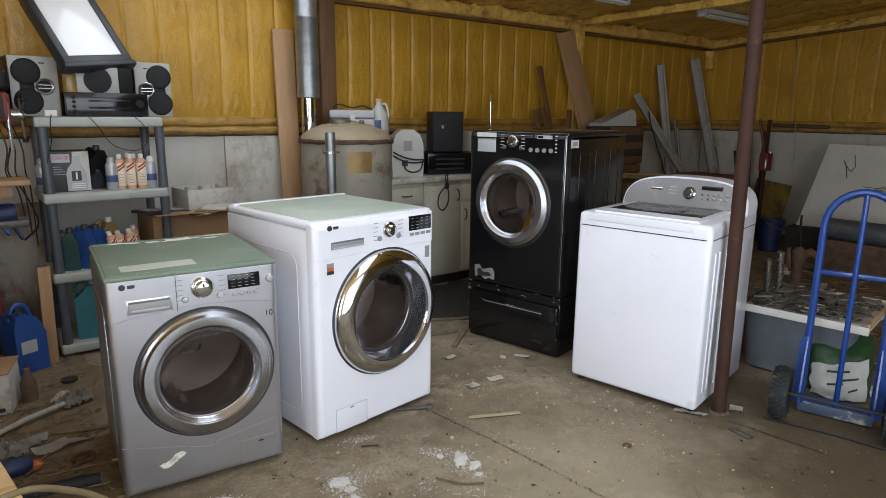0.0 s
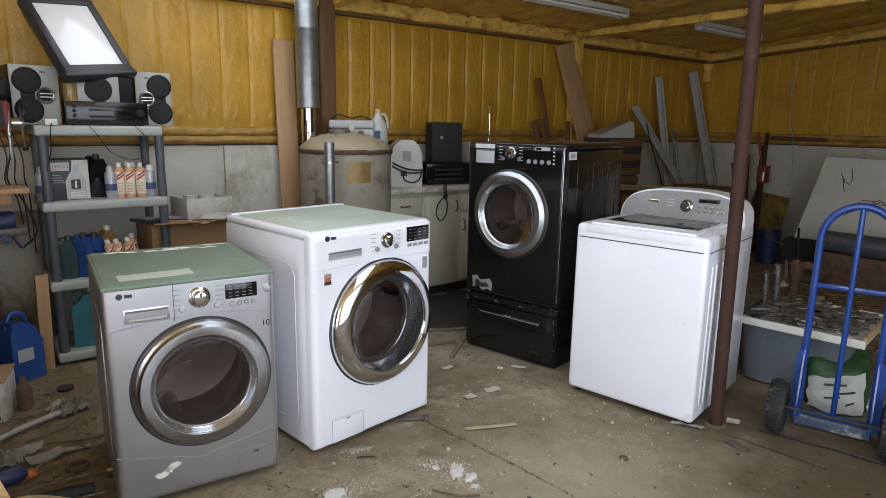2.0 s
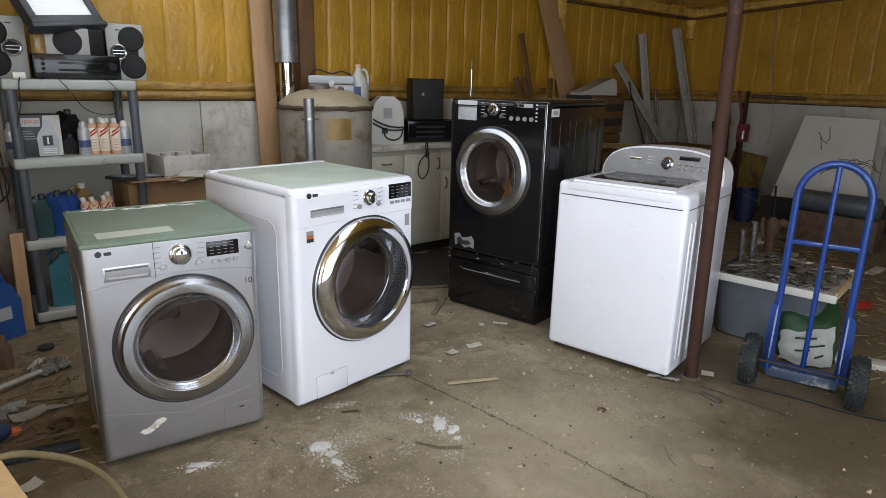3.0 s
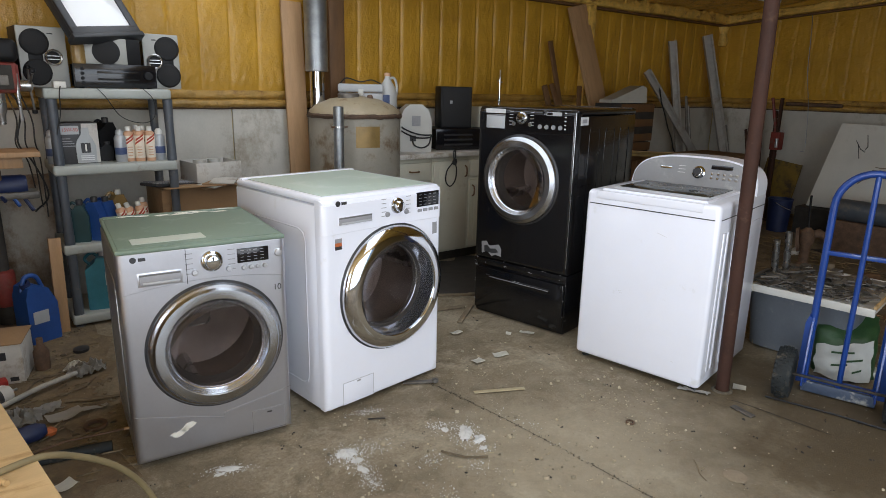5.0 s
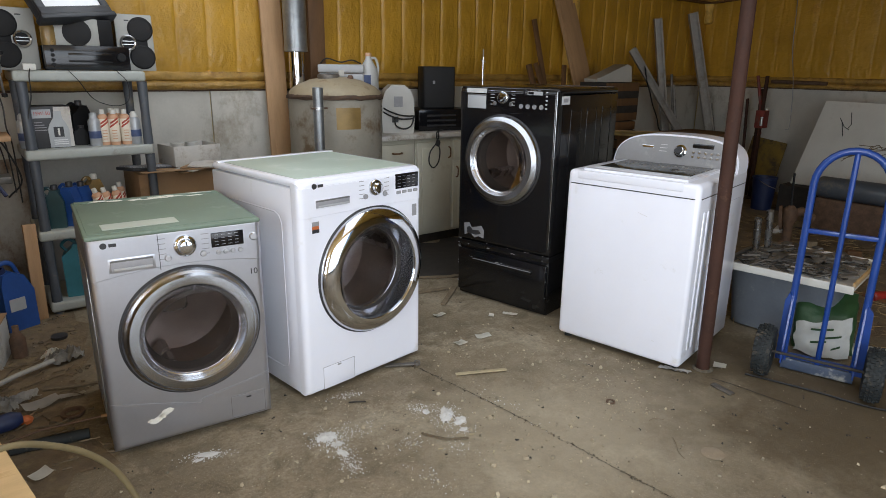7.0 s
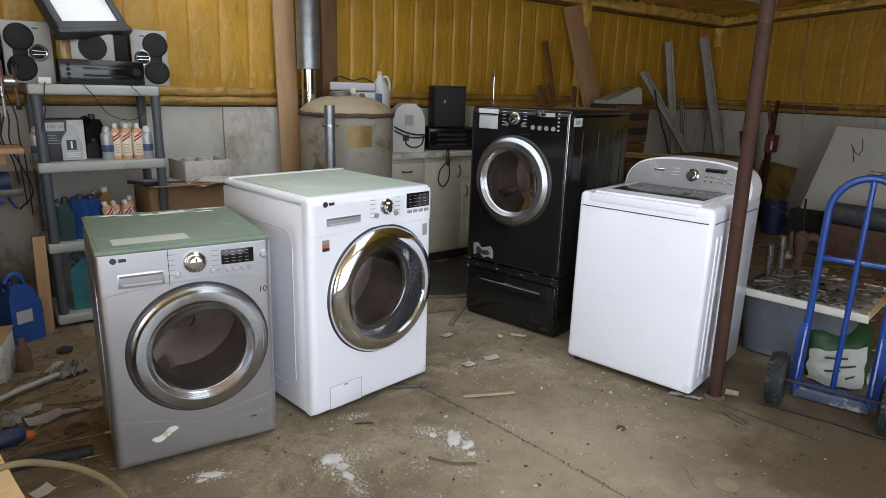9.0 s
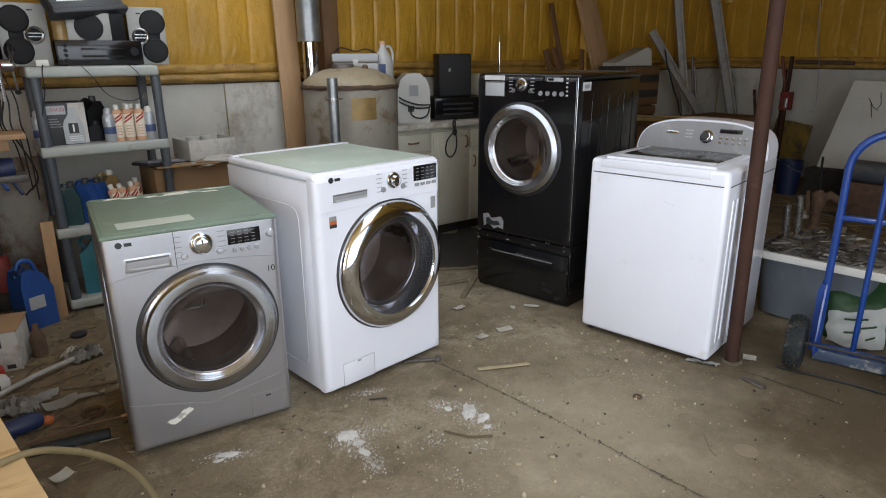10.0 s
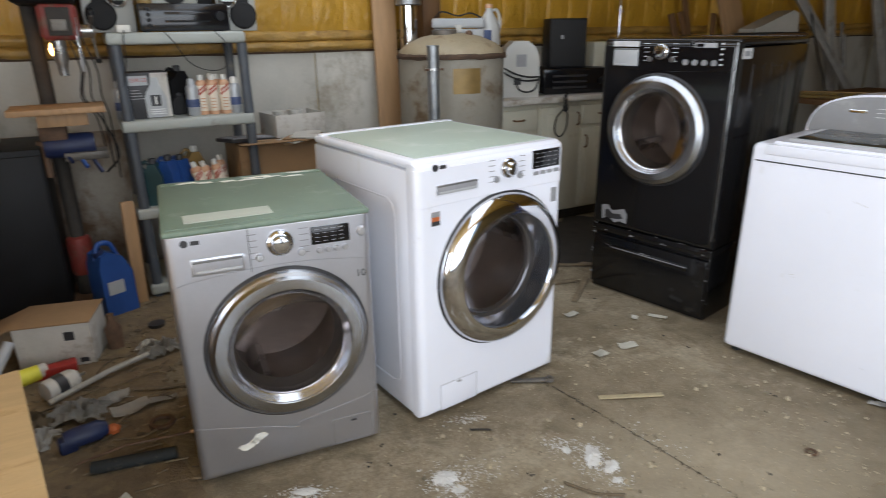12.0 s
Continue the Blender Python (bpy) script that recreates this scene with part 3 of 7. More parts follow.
foam_beam("tie_beam", (5.42, Y1 - 0.1, 2.37), (5.40, Y0, 2.40), 0.036, 0.036, "foam-flecked pole tying the shed across")

SKY0, SKY1 = 0.9, 2.3
# ceiling: sprayed foam between the rafters, in one mesh
cb = sheet(steps(X0, X1, 0.05), steps(Y0, Y1, 0.05), lambda u, v: (u, v, ceiling_z(v) - 0.03 * abs(math.sin(math.pi * u / 0.62)) ** 0.5
           + 0.02 * noise.noise((u * 3, v * 3, 1)) + 0.012 * noise.noise((u * 11, v * 11, 4)) + 0.008 * noise.noise((u * 26, v * 26, 4))))
bmesh.ops.delete(cb, geom=[fc for fc in cb.faces if SKY0 < fc.calc_center_median().x < SKY1 and -0.55 < fc.calc_center_median().y < 4.45], context="FACES")
single("ceiling", cb, "foam_lifted", "brown-gold spray foam ceiling with a long rooflight gap", "ceiling", kind="structure", smooth=70)
roof = thing("roof", "metal roof over the shed with a translucent strip", "roof", Matrix.Identity(4), kind="structure")
part("roof_sheet", box(X0 - 0.3, SKY0, Y0 - 0.3, Y1 + 0.3, 3.35, 3.45, 0), "galv", roof)
part("roof_sheet", box(SKY1, X1 + 0.3, Y0 - 0.3, Y1 + 0.3, 3.35, 3.45, 0), "galv", roof)
part("rooflight", sheet(steps(SKY0, SKY1, 0.02), [Y0 - 0.3, Y1 + 0.3], lambda u, v: (u, v, 3.40 + 0.012 * math.sin(u * 82))), mat("translucent_sheet", (0.80, 0.84, 0.80), 0.4, var=0.05, scale=4, transmission=0.6), roof, "corrugated translucent roof strip")

# front wall and west wall with their wide doorways
south = thing("wall_south", "front wall with a wide open doorway", "wall", Matrix.Identity(4), kind="structure")
for a, b, lo, hi in ((X0 - 0.2, -1.15, 0, 3.3), (2.95, X1 + 0.2, 0, 3.3), (-1.15, 2.95, 2.85, 3.3)):
    part("wall_section", box(a, b, Y0 - 0.16, Y0, lo, hi, 0), "barn", south)
west = thing("wall_west", "side wall with an open doorway", "wall", Matrix.Identity(4), kind="structure")
for a, b, lo, hi in ((Y0, -1.65, 0, 3.3), (0.15, Y1, 0, 3.3), (-1.65, 0.15, 2.85, 3.3)):
    part("wall_section", box(X0 - 0.16, X0, a, b, lo, hi, 0), "barn", west)

# unseen half-height screen, added to keep west daylight off the cluttered corner
single("partition", box(-1.10, -1.02, 1.35, Y1, 0.0, 1.45, 0.004), "brown_wood", "unseen half-height screen added to shade the cluttered corner", "partition", kind="structure")

# round steel post
post = thing("steel_post", "rust-brown painted round steel post standing on the floor", "post", pose(2.943, 1.462, 0, -0.45, -0.62, 0))
part("shaft", tube([(0, 0, 0), (0, 0, 1.4), (0, 0, ceiling_z(1.45))], 0.031, 20), "rust", post)
part("base_plate", lathe([(0.03, 0), (0.050, 0), (0.048, 0.005), (0.036, 0.010)], 24), "joint_soil", post, "dirty footing of the post")

# ---------------------------------------------------------------- washing machines
def panel_with_hole(w, z0, z1, cx, cz, r, depth, edge, segs=72):
    """A front with a round hole and rounded outer edges, facing -y with its face at y = 0."""
    b = bmesh.new()
    angles = sorted([2 * math.pi * i / segs for i in range(segs)])

    def border(a, inset):
        x0, x1, lo, hi = -w / 2 + inset, w / 2 - inset, z0 + inset * min(1.0, 0.02 / edge), z1 - inset * min(1.0, 0.02 / edge)
        c, s = math.cos(a), math.sin(a)
        k = min(((x1 - cx) / c if c > 0 else (x0 - cx) / c) if abs(c) > 1e-6 else 9, ((hi - cz) / s if s > 0 else (lo - cz) / s) if abs(s) > 1e-6 else 9)
        return cx + k * c, cz + k * s
    for x in (-w / 2, w / 2):
        for z in (z0, z1):
            angles.append(math.atan2(z - cz, x - cx) % (2 * math.pi))
    angles.sort()
    rings = [[(cx + r * math.cos(a), 0.03, cz + r * math.sin(a)) for a in angles], [(cx + r * math.cos(a), 0.0, cz + r * math.sin(a)) for a in angles]]
    rings.append([(x, 0.0, z) for x, z in (border(a, edge + 0.006) for a in angles)])
    for k in range(6):
        f = k / 5 * math.pi / 2
        rings.append([(x, edge * (1 - math.cos(f)), z) for x, z in (border(a, edge * (1 - math.sin(f))) for a in angles)])
    rings.append([(x, depth, z) for x, z in (border(a, 0) for a in angles)])
    vs = [[b.verts.new(p) for p in ring] for ring in rings]
    n = len(angles)
    for p, q in zip(vs, vs[1:]):
        for i in range(n):
            b.faces.new((p[i], p[(i + 1) % n], q[(i + 1) % n], q[i]))
    return b


def band(w, low, top, y0, y1, edge=0.022):
    """A slightly raised plate between the curve low(x) and the height top, wrapped round the front's rounded corners."""
    half = w / 2 + 0.0012
    turn = [half - edge + edge * math.sin(math.pi / 2 * k / 7) for k in range(8)]
    xs = [-x for x in reversed(turn)] + [(half - edge) * (k / 16 * 2 - 1) for k in range(1, 16)] + turn
    b = bmesh.new()
    cols = [(xs[0], y1)]
    for x in xs:
        d = min(1.0, max(0.0, abs(x) - (half - edge)) / edge)
        cols.append((x, y0 + edge * (1 - math.sqrt(max(0.0, 1 - d * d)))))
    cols.append((xs[-1], y1))
    rows = []
    for x, y in cols:
        lo = low(x)
        rows.append([b.verts.new(p) for p in ((x, y + 0.006, lo), (x, y + 0.0012, lo + 0.0004), (x, y, lo + 0.0022), (x, y, top - 0.003), (x, y + 0.001, top - 0.0008), (x, y + 0.006, top))])
    for p, q in zip(rows, rows[1:]):
        for k in range(5):
            b.faces.new((p[k], q[k], q[k + 1], p[k + 1]))
    return b


def front_loader(label, m, w, h, d, skin, side, top, door, trim, knob, drawer, display, seam, drum_tilt=0, pedestal=0.0):
    root = thing("washing_machine", label, "washing machine", m, "front-loading washers")
    z0 = pedestal
    dx, dz, r_out, r_in, bulge = door
    zs = 0.02 + z0
    # cabinet
    body = box(-w / 2, w / 2, 0.045, d, zs, z0 + h - 0.035, 0.008)
    front_faces = [fc for fc in body.faces if fc.normal.y < -0.9 and fc.calc_area() > 0.1]
    bmesh.ops.delete(body, geom=front_faces, context="FACES")
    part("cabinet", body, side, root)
    for sx in (-1, 1) if skin != "black" else ():      # one long rounded pressing in each side
        x, ya, yb, za, zb = sx * w / 2, 0.13, d - 0.09, zs + 0.09, z0 + h - 0.15
        loop = [(x, ya, za + 0.05), (x, ya, zb - 0.05), (x, ya + 0.015, zb - 0.015), (x, ya + 0.05, zb), (x, yb - 0.05, zb), (x, yb - 0.015, zb - 0.015), (x, yb, zb - 0.05), (x, yb, za + 0.05), (x, yb - 0.015, za + 0.015), (x, yb - 0.05, za), (x, ya + 0.05, za), (x, ya + 0.015, za + 0.015), (x, ya, za + 0.05)]
        part("pressed_edge", tube(loop, 0.0032, 8, caps=False), side, root)
    part("front_panel", panel_with_hole(w, zs, z0 + h - 0.012, dx, dz, r_in + 0.03, 0.055, 0.028 if skin == "white" else 0.022), skin, root).location.y = -0.005
    part("control_panel", band(w, seam, z0 + h - (0.016 if skin == "silver" else 0.030), -0.008, 0.045, 0.028 if skin == "white" else 0.022), skin, root, smooth=16)
    if skin == "silver":
        lid = box(-w / 2 - 0.001, w / 2 + 0.001, -0.009, d, z0 + h - 0.017, z0 + h, 0.006, segs=3)
    else:
        lid = box(-w / 2, w / 2, 0.012, d, z0 + h - 0.033, z0 + h, 0.016 if skin == "white" else 0.010, segs=3)
    part("lid_rim", lid, trim, root)
    inset = 0.012 if skin == "silver" else 0.035
    part("lid_top", box(-w / 2 + inset, w / 2 - inset, (0.0 if skin == "silver" else 0.014) + inset, d - 0.06, z0 + h - 0.004, z0 + h + 0.003, 0.002), top, root, "dusty lid surface")
    part("lid_ridge", box(-w / 2 + 0.01, w / 2 - 0.01, d - 0.05, d - 0.012, z0 + h - 0.004, z0 + h + 0.005, 0.003), trim, root)
    # drum, gasket and door
    f = front(dx, 0, dz)
    part("gasket", lathe([(r_in + 0.035, -0.03), (r_in + 0.02, -0.012), (r_in - 0.015, -0.03), (r_in - 0.03, -0.07), (r_in - 0.012, -0.09)], 64, m=f), "gasket", root)
    part("drum", lathe([(r_in - 0.012, -0.09), (r_in + 0.045, -0.10), (r_in + 0.045, -0.40), (r_in - 0.05, -0.43), (0.06, -0.41), (0, -0.40)], 64, m=f), "drum", root, "perforated stainless drum")
    for k in range(3):                       # vanes along the drum wall
        a = radians(120 * k + 20 + drum_tilt)
        vane = prism([(-0.035, -(r_in + 0.045)), (0.035, -(r_in + 0.045)), (0.012, -(r_in - 0.005)), (-0.012, -(r_in - 0.005))], 0.13, 0.38, 0.004)
        vane.transform(Matrix.Translation((dx, 0, dz)) @ Matrix.Rotation(a, 4, "Y"))
        part("drum_vane", vane, "steel", root)
    deep = 0.030
    ring = [(r_out, 0.004), (r_out + 0.003, 0.008), (r_out + 0.001, bulge * 0.36), (r_out - 0.005, bulge * 0.56), (r_out - 0.014, bulge * 0.70), (r_in + 0.035, bulge * 0.95), (r_in + 0.010, bulge), (r_in + 0.004, bulge), (r_in + 0.001, bulge - 0.003), (r_in, bulge - 0.010), (r_in + 0.004, 0.0), (r_in + 0.02, -0.004)]
    dr = part("door", lathe(ring, 96, m=f, close=True), "spun" if skin != "white" else "chrome", root, "round chrome door ring", 14 if skin != "white" else 45)
    part("door_seal", lathe([(r_out + 0.008, 0.0), (r_out + 0.010, 0.006), (r_out + 0.002, 0.014), (r_out - 0.01, 0.006)], 96, m=f, close=True), "label_dark", dr)
    end = r_in - (0.020 if skin == "white" else 0.014)
    back_y = bulge - deep - (0.075 if skin == "white" else 0.0)
    part("inner_rim", lathe([(r_in + 0.001, bulge - 0.006), (r_in - 0.003, bulge - 0.012), (end + 0.004, back_y + 0.006), (end, back_y), (end - 0.006, back_y - 0.003)], 96, m=f), "bowl_wall" if skin == "white" else "satin", dr, "sloping inner wall of the door", 50)
    if skin == "white":
        pane = [(r_in - 0.002, bulge - 0.012), (r_in * 0.7, bulge - 0.004), (0.03, bulge), (0, bulge)]
    else:
        pane = [(end, back_y), (end * 0.8, back_y + 0.006), (0.03, back_y + 0.012), (0, back_y + 0.012)]
    part("door_glass", lathe(pane, 72, m=f), "glass_dark", dr, "smoked round door glass")
    inner = [((end - 0.004) * (1 - k / 24), back_y - 0.004 - 0.085 * (1 - (1 - k / 24) ** 2)) for k in range(25)]
    part("door_bowl", rough(lathe(inner, 80, m=f), 0.0006, 9, dx * 90), "glass_bowl", dr, "deep glass bowl of the door")
    part("hub_boss", box(-0.055, 0.055, 0.375, 0.398, -0.055, 0.055, 0.02, m=Matrix.Translation((dx, 0, dz))), "steel", root, "pale boss in the drum's back")
    # drawer, knob, display, buttons
    x0, x1, dz0, dz1 = drawer
    frame_part = part("detergent_drawer", box(x0 - 0.008, x1 + 0.008, -0.0083, 0.0, dz0 - 0.008, dz1 + 0.008, 0.003), skin, root)
    part("drawer_pull", box(x0, x1, -0.0115, -0.004, dz0, dz1, 0.003), "pull_grey" if skin != "black" else "grey_plastic", frame_part, "recessed grey drawer pull")
    # dark strip painted in for the shade under the pull's upper edge
    part("pull_shadow_gap", box(x0 + 0.001, x1 - 0.001, -0.0122, -0.010, dz1 - 0.007, dz1 - 0.001, 0.001), "gasket", frame_part)
    part("pull_lip", box(x0 + 0.010, x1 - 0.004, -0.0135, -0.010, dz0 + 0.001, dz0 + 0.010, 0.0015), "grey_plastic", frame_part)
    kx, kz, kr = knob
    kf = front(kx, -0.008, kz)
    kn = part("selector_knob", lathe([(kr, 0), (kr, 0.008), (kr * 0.92, 0.012), (kr * 0.70, 0.014), (kr * 0.66, 0.030), (kr * 0.58, 0.034), (kr * 0.3, 0.036), (0, 0.036)], 40, m=kf), "chrome", root, "chrome selector knob")
    part("knob_mark", box(-0.003, 0.003, -0.0455, -0.043, kr * 0.2, kr * 0.55, 0.001, m=Matrix.Translation((kx, 0, kz))), "label_dark", kn)
    for k in range(12):
        a = radians(-60 + k * 300 / 11)
        part("knob_tick", box(-0.0015, 0.0015, -0.0225, -0.021, kr * 0.80, kr * 0.9, 0, m=Matrix.Translation((kx, 0, kz)) @ Matrix.Rotation(a, 4, "Y")), "label_dark", kn, smooth=0)
    ex0, ex1, ez0, ez1 = display
    ds = part("display", box(ex0, ex1, -0.0115, -0.004, ez0, ez1, 0.002), "display", root, "dark display window")
    for k in range(4):
        for j in range(4):
            part("legend", box(ex0 + 0.012 + j * (ex1 - ex0 - 0.02) / 4, ex0 + 0.010 + (j + 0.62) * (ex1 - ex0 - 0.02) / 4, -0.0124, -0.0112, ez0 + 0.009 + k * (ez1 - ez0) / 4.4, ez0 + 0.0108 + k * (ez1 - ez0) / 4.4, 0), "legend", ds, smooth=0)
    for k, sx in enumerate((-1, 1)):
        part("button", lathe([(0.012, 0), (0.012, 0.005), (0.0095, 0.009), (0, 0.0095)], 24, m=front(kx + sx * kr * 1.55, -0.008, kz - kr * 0.95)), "brushed" if skin != "white" else "legend", root, "round option button")
    for k in range(5):
        for sx in (-1, 1):
            zz = kz + 0.034 - k * 0.019
            xx = kx + sx * (kr + 0.036)
            part("legend", box(xx - 0.017, xx + 0.010, -0.0092, -0.0078, zz, zz + 0.0028, 0), "legend" if skin != "black" else "legend_light", root, smooth=0)
    for x in (-w / 2 + 0.06, w / 2 - 0.06):
        for y in (0.08, d - 0.08):
            if not pedestal:
                part("foot", lathe([(0.022, 0), (0.022, 0.012), (0.012, 0.014), (0.012, 0.026)], 16, m=Matrix.Translation((x, y, 0))), "rubber", root)
    return root


def flap(root, x0, x1, z0, z1, y, skin):
    """A flush service flap with a fine dark gap round it."""
    fl = root if skin == "silver" else part("service_flap", box(x0, x1, y, y + 0.004, z0, z1, 0.001), skin, root)
    gap = bmesh.new()
    for a in ((x0 - 0.0016, x0, z0, z1), (x1, x1 + 0.0016, z0, z1), (x0 - 0.0016, x1 + 0.0016, z1, z1 + 0.0016), (x0 - 0.0016, x1 + 0.0016, z0 - 0.0016, z0)):
        box(a[0], a[1], y + 0.0004, y + 0.003, a[2], a[3], 0, gap)
    part("flap_gap", gap, "legend", fl, smooth=0)


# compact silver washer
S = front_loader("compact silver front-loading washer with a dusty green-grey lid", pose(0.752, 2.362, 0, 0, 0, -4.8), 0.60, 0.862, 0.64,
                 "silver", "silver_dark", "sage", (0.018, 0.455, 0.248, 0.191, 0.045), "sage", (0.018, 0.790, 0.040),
                 (-0.232, -0.092, 0.728, 0.768), (0.112, 0.232, 0.768, 0.824), lambda x: 0.692 + 0.030 * max(0, 1 - (x / 0.31) ** 2))
for k in range(4):
    part("button", lathe([(0.0095, 0), (0.0095, 0.004), (0.007, 0.007), (0, 0.0072)], 20, m=front(0.135 + k * 0.027, -0.008, 0.748)), "brushed", S, "round option button")
part("power_button", lathe([(0.016, 0), (0.016, 0.006), (0.012, 0.010), (0, 0.0105)], 24, m=front(0.270, -0.008, 0.793)), "brushed", S, "round power button")
part("panel_seam", tube([(-0.299, -0.0035, 0.222), (-0.22, -0.0052, 0.204), (-0.06, -0.0052, 0.164), (0.024, -0.0052, 0.141), (0.027, -0.0052, 0.160), (0.14, -0.0052, 0.178), (0.24, -0.0052, 0.196), (0.299, -0.0035, 0.208)], 0.0011, 6), "pull_grey", S, "fine seam of the lower panel")
part("flap_catch", box(0.195, 0.215, -0.0082, -0.005, 0.112, 0.118, 0.001), "label_dark", S)
flap(S, 0.135, 0.270, 0.035, 0.130, -0.0066, "silver")
part("panel_joint", box(-0.0725, -0.0705, -0.0092, -0.006, 0.712, 0.845, 0), "label_dark", S, smooth=0)
part("logo", lathe([(0.011, 0), (0.011, 0.0012), (0, 0.0013)], 20, m=front(-0.246, -0.008, 0.824)), "label_dark", S)
part("logo_bar", box(-0.229, -0.205, -0.0092, -0.0075, 0.818, 0.830, 0), "label_dark", S, smooth=0)
lettering("10", 0.034, "label_dark", S, upright(0.262, -0.0056, 0.650))
part("lid_sticker", box(-0.235, 0.02, 0.058, 0.145, 0.864, 0.8675, 0, m=Matrix.Rotation(radians(1.5), 4, "Z")), "lid_paper", S, "pale rectangular paper patch on the lid", smooth=0)
for k, (x, y, w) in enumerate(((0.02, 0.555, 0.05), (-0.06, 0.56, 0.03), (0.10, 0.57, 0.035), (0.17, 0.545, 0.04), (-0.14, 0.57, 0.03), (0.05, 0.585, 0.06), (0.21, 0.60, 0.05), (-0.2, 0.59, 0.04))):
    fl_bits = rough(prism([(-w, 0), (-w * 0.4, 0.008), (w * 0.3, 0.005), (w, 0.010), (w * 0.6, -0.006), (-w * 0.5, -0.007)], 0, 0.002, 0), 0.004, 40, k)
    fl_bits.transform(Matrix.Translation((x, y, 0.8665)) @ Matrix.Rotation(radians(90), 4, "X"))
    part("paint_flake", fl_bits, "paper", S, smooth=0)
for k, (tx, tz, L, turn) in enumerate(((-0.150, 0.118, 0.030, 12), (-0.108, 0.142, 0.026, 20), (-0.128, 0.129, 0.016, 30))):
    edge_r = random.Random(50 + k)
    torn = [(L * c * edge_r.uniform(0.7, 1.15), 0.0125 * q * edge_r.uniform(0.5, 1.3)) for c, q in ((math.cos(2 * math.pi * i / 14), math.sin(2 * math.pi * i / 14)) for i in range(14))]
    part("torn_label", prism(torn, -0.0062, -0.004, 0, m=Matrix.Translation((tx, 0, tz)) @ Matrix.Rotation(radians(-turn), 4, "Y")), "paper", S, "torn remains of a white label", smooth=0)

# large white washer
W = front_loader("glossy white front-loading washer with a wide chrome door", pose(1.556, 2.385, 0, 0, 0, 7.7), 0.686, 0.985, 0.735,
                 "white", "white", "white_top", (0.035, 0.535, 0.290, 0.219, 0.058), "white", (0.055, 0.915, 0.036),
                 (-0.262, -0.088, 0.864, 0.897), (0.176, 0.316, 0.892, 0.960), lambda x: 0.825 + 0.004 * math.cos(x * 4))
for k in range(4):
    part("button", box(0.182 + k * 0.035, 0.208 + k * 0.035, -0.012, -0.006, 0.868, 0.882, 0.002), "legend", W, "small square option button")
flap(W, -0.255, -0.085, 0.030, 0.135, -0.0062, "white")
part("flap_catch", box(-0.18, -0.16, -0.0085, -0.005, 0.124, 0.131, 0.001), "legend", W)
part("logo", lathe([(0.012, 0), (0.012, 0.0012), (0, 0.0013)], 20, m=front(-0.266, -0.008, 0.957)), "label_dark", W)
part("logo_bar", box(-0.248, -0.222, -0.0092, -0.0075, 0.951, 0.963, 0), "label_dark", W, smooth=0)
part("sticker", box(-0.283, -0.249, -0.0065, -0.004, 0.760, 0.808, 0), "orange", W, "small orange and dark energy sticker", smooth=0)
part("sticker_band", box(-0.283, -0.249, -0.0072, -0.004, 0.790, 0.808, 0), "legend", W, smooth=0)
part("sticker_band", box(-0.283, -0.249, -0.0072, -0.004, 0.760, 0.775, 0), "label_dark", W, smooth=0)
part("rating_sticker", box(0.282, 0.310, -0.0065, -0.004, 0.750, 0.806, 0), "legend", W, "grey rating sticker", smooth=0)

# black washer on its drawer pedestal
K = front_loader("glossy black front-loading washer standing on a black drawer pedestal", pose(2.731, 2.735, 0, 0, 0, -78.4), 0.686, 0.975, 0.735,
                 "black", "black", "black", (-0.015, 0.905, 0.262, 0.200, 0.050), "black", (-0.018, 1.272, 0.037),
                 (-0.278, -0.140, 1.203, 1.285), (0.122, 0.255, 1.288, 1.320), lambda x: 1.195 - 0.012 * math.cos(x * 5), 40, 0.355)
ped = part("pedestal", box(-0.335, 0.335, 0.02, 0.70, 0.0, 0.335, 0.008), "black", K, "black drawer pedestal")
part("pedestal_top", box(-0.343, 0.343, 0.0, 0.73, 0.333, 0.372, 0.006), "black", K)
pd = part("pedestal_drawer", box(-0.330, 0.330, -0.004, 0.03, 0.03, 0.315, 0.008), "black", K, "black pedestal drawer")
part("drawer_handle", box(-0.245, 0.235, -0.02, 0.0, 0.243, 0.272, 0.008), "black", pd, "scuffed black drawer handle")
part("scuff", box(-0.20, 0.236, -0.0215, -0.018, 0.262, 0.266, 0.001), "legend", pd, "pale scuff along the handle", smooth=0)
for k in range(4):
    part("button", lathe([(0.013, 0), (0.013, 0.005), (0.0105, 0.006), (0.0095, 0.003), (0, 0.003)], 24, m=front(0.108 + k * 0.045, -0.008, 1.228)), "legend", K, "ringed option button")
for k in range(5):
    part("indicator", box(0.268, 0.280, -0.0095, -0.006, 1.218 + k * 0.022, 1.225 + k * 0.022, 0), "legend_light", K, smooth=0)
part("drawer_label", box(-0.282, -0.138, -0.0125, -0.006, 1.293, 1.319, 0.001), "legend_light", K, "pale label strip over the drawer", smooth=0)
part("display_panel", box(0.150, 0.250, -0.0130, -0.006, 1.293, 1.313, 0.001), "grey_plastic", K, smooth=0)
part("display_glass", box(0.155, 0.192, -0.0138, -0.006, 1.296, 1.310, 0.001), "display", K, smooth=0)
part("side_sticker", box(0.3425, 0.3445, 0.035, 0.125, 1.245, 1.290, 0), "legend_light", K, "small white serial sticker", smooth=0)
part("sticker_print", box(0.3430, 0.3452, 0.055, 0.105, 1.257, 1.278, 0), "legend", K, smooth=0)
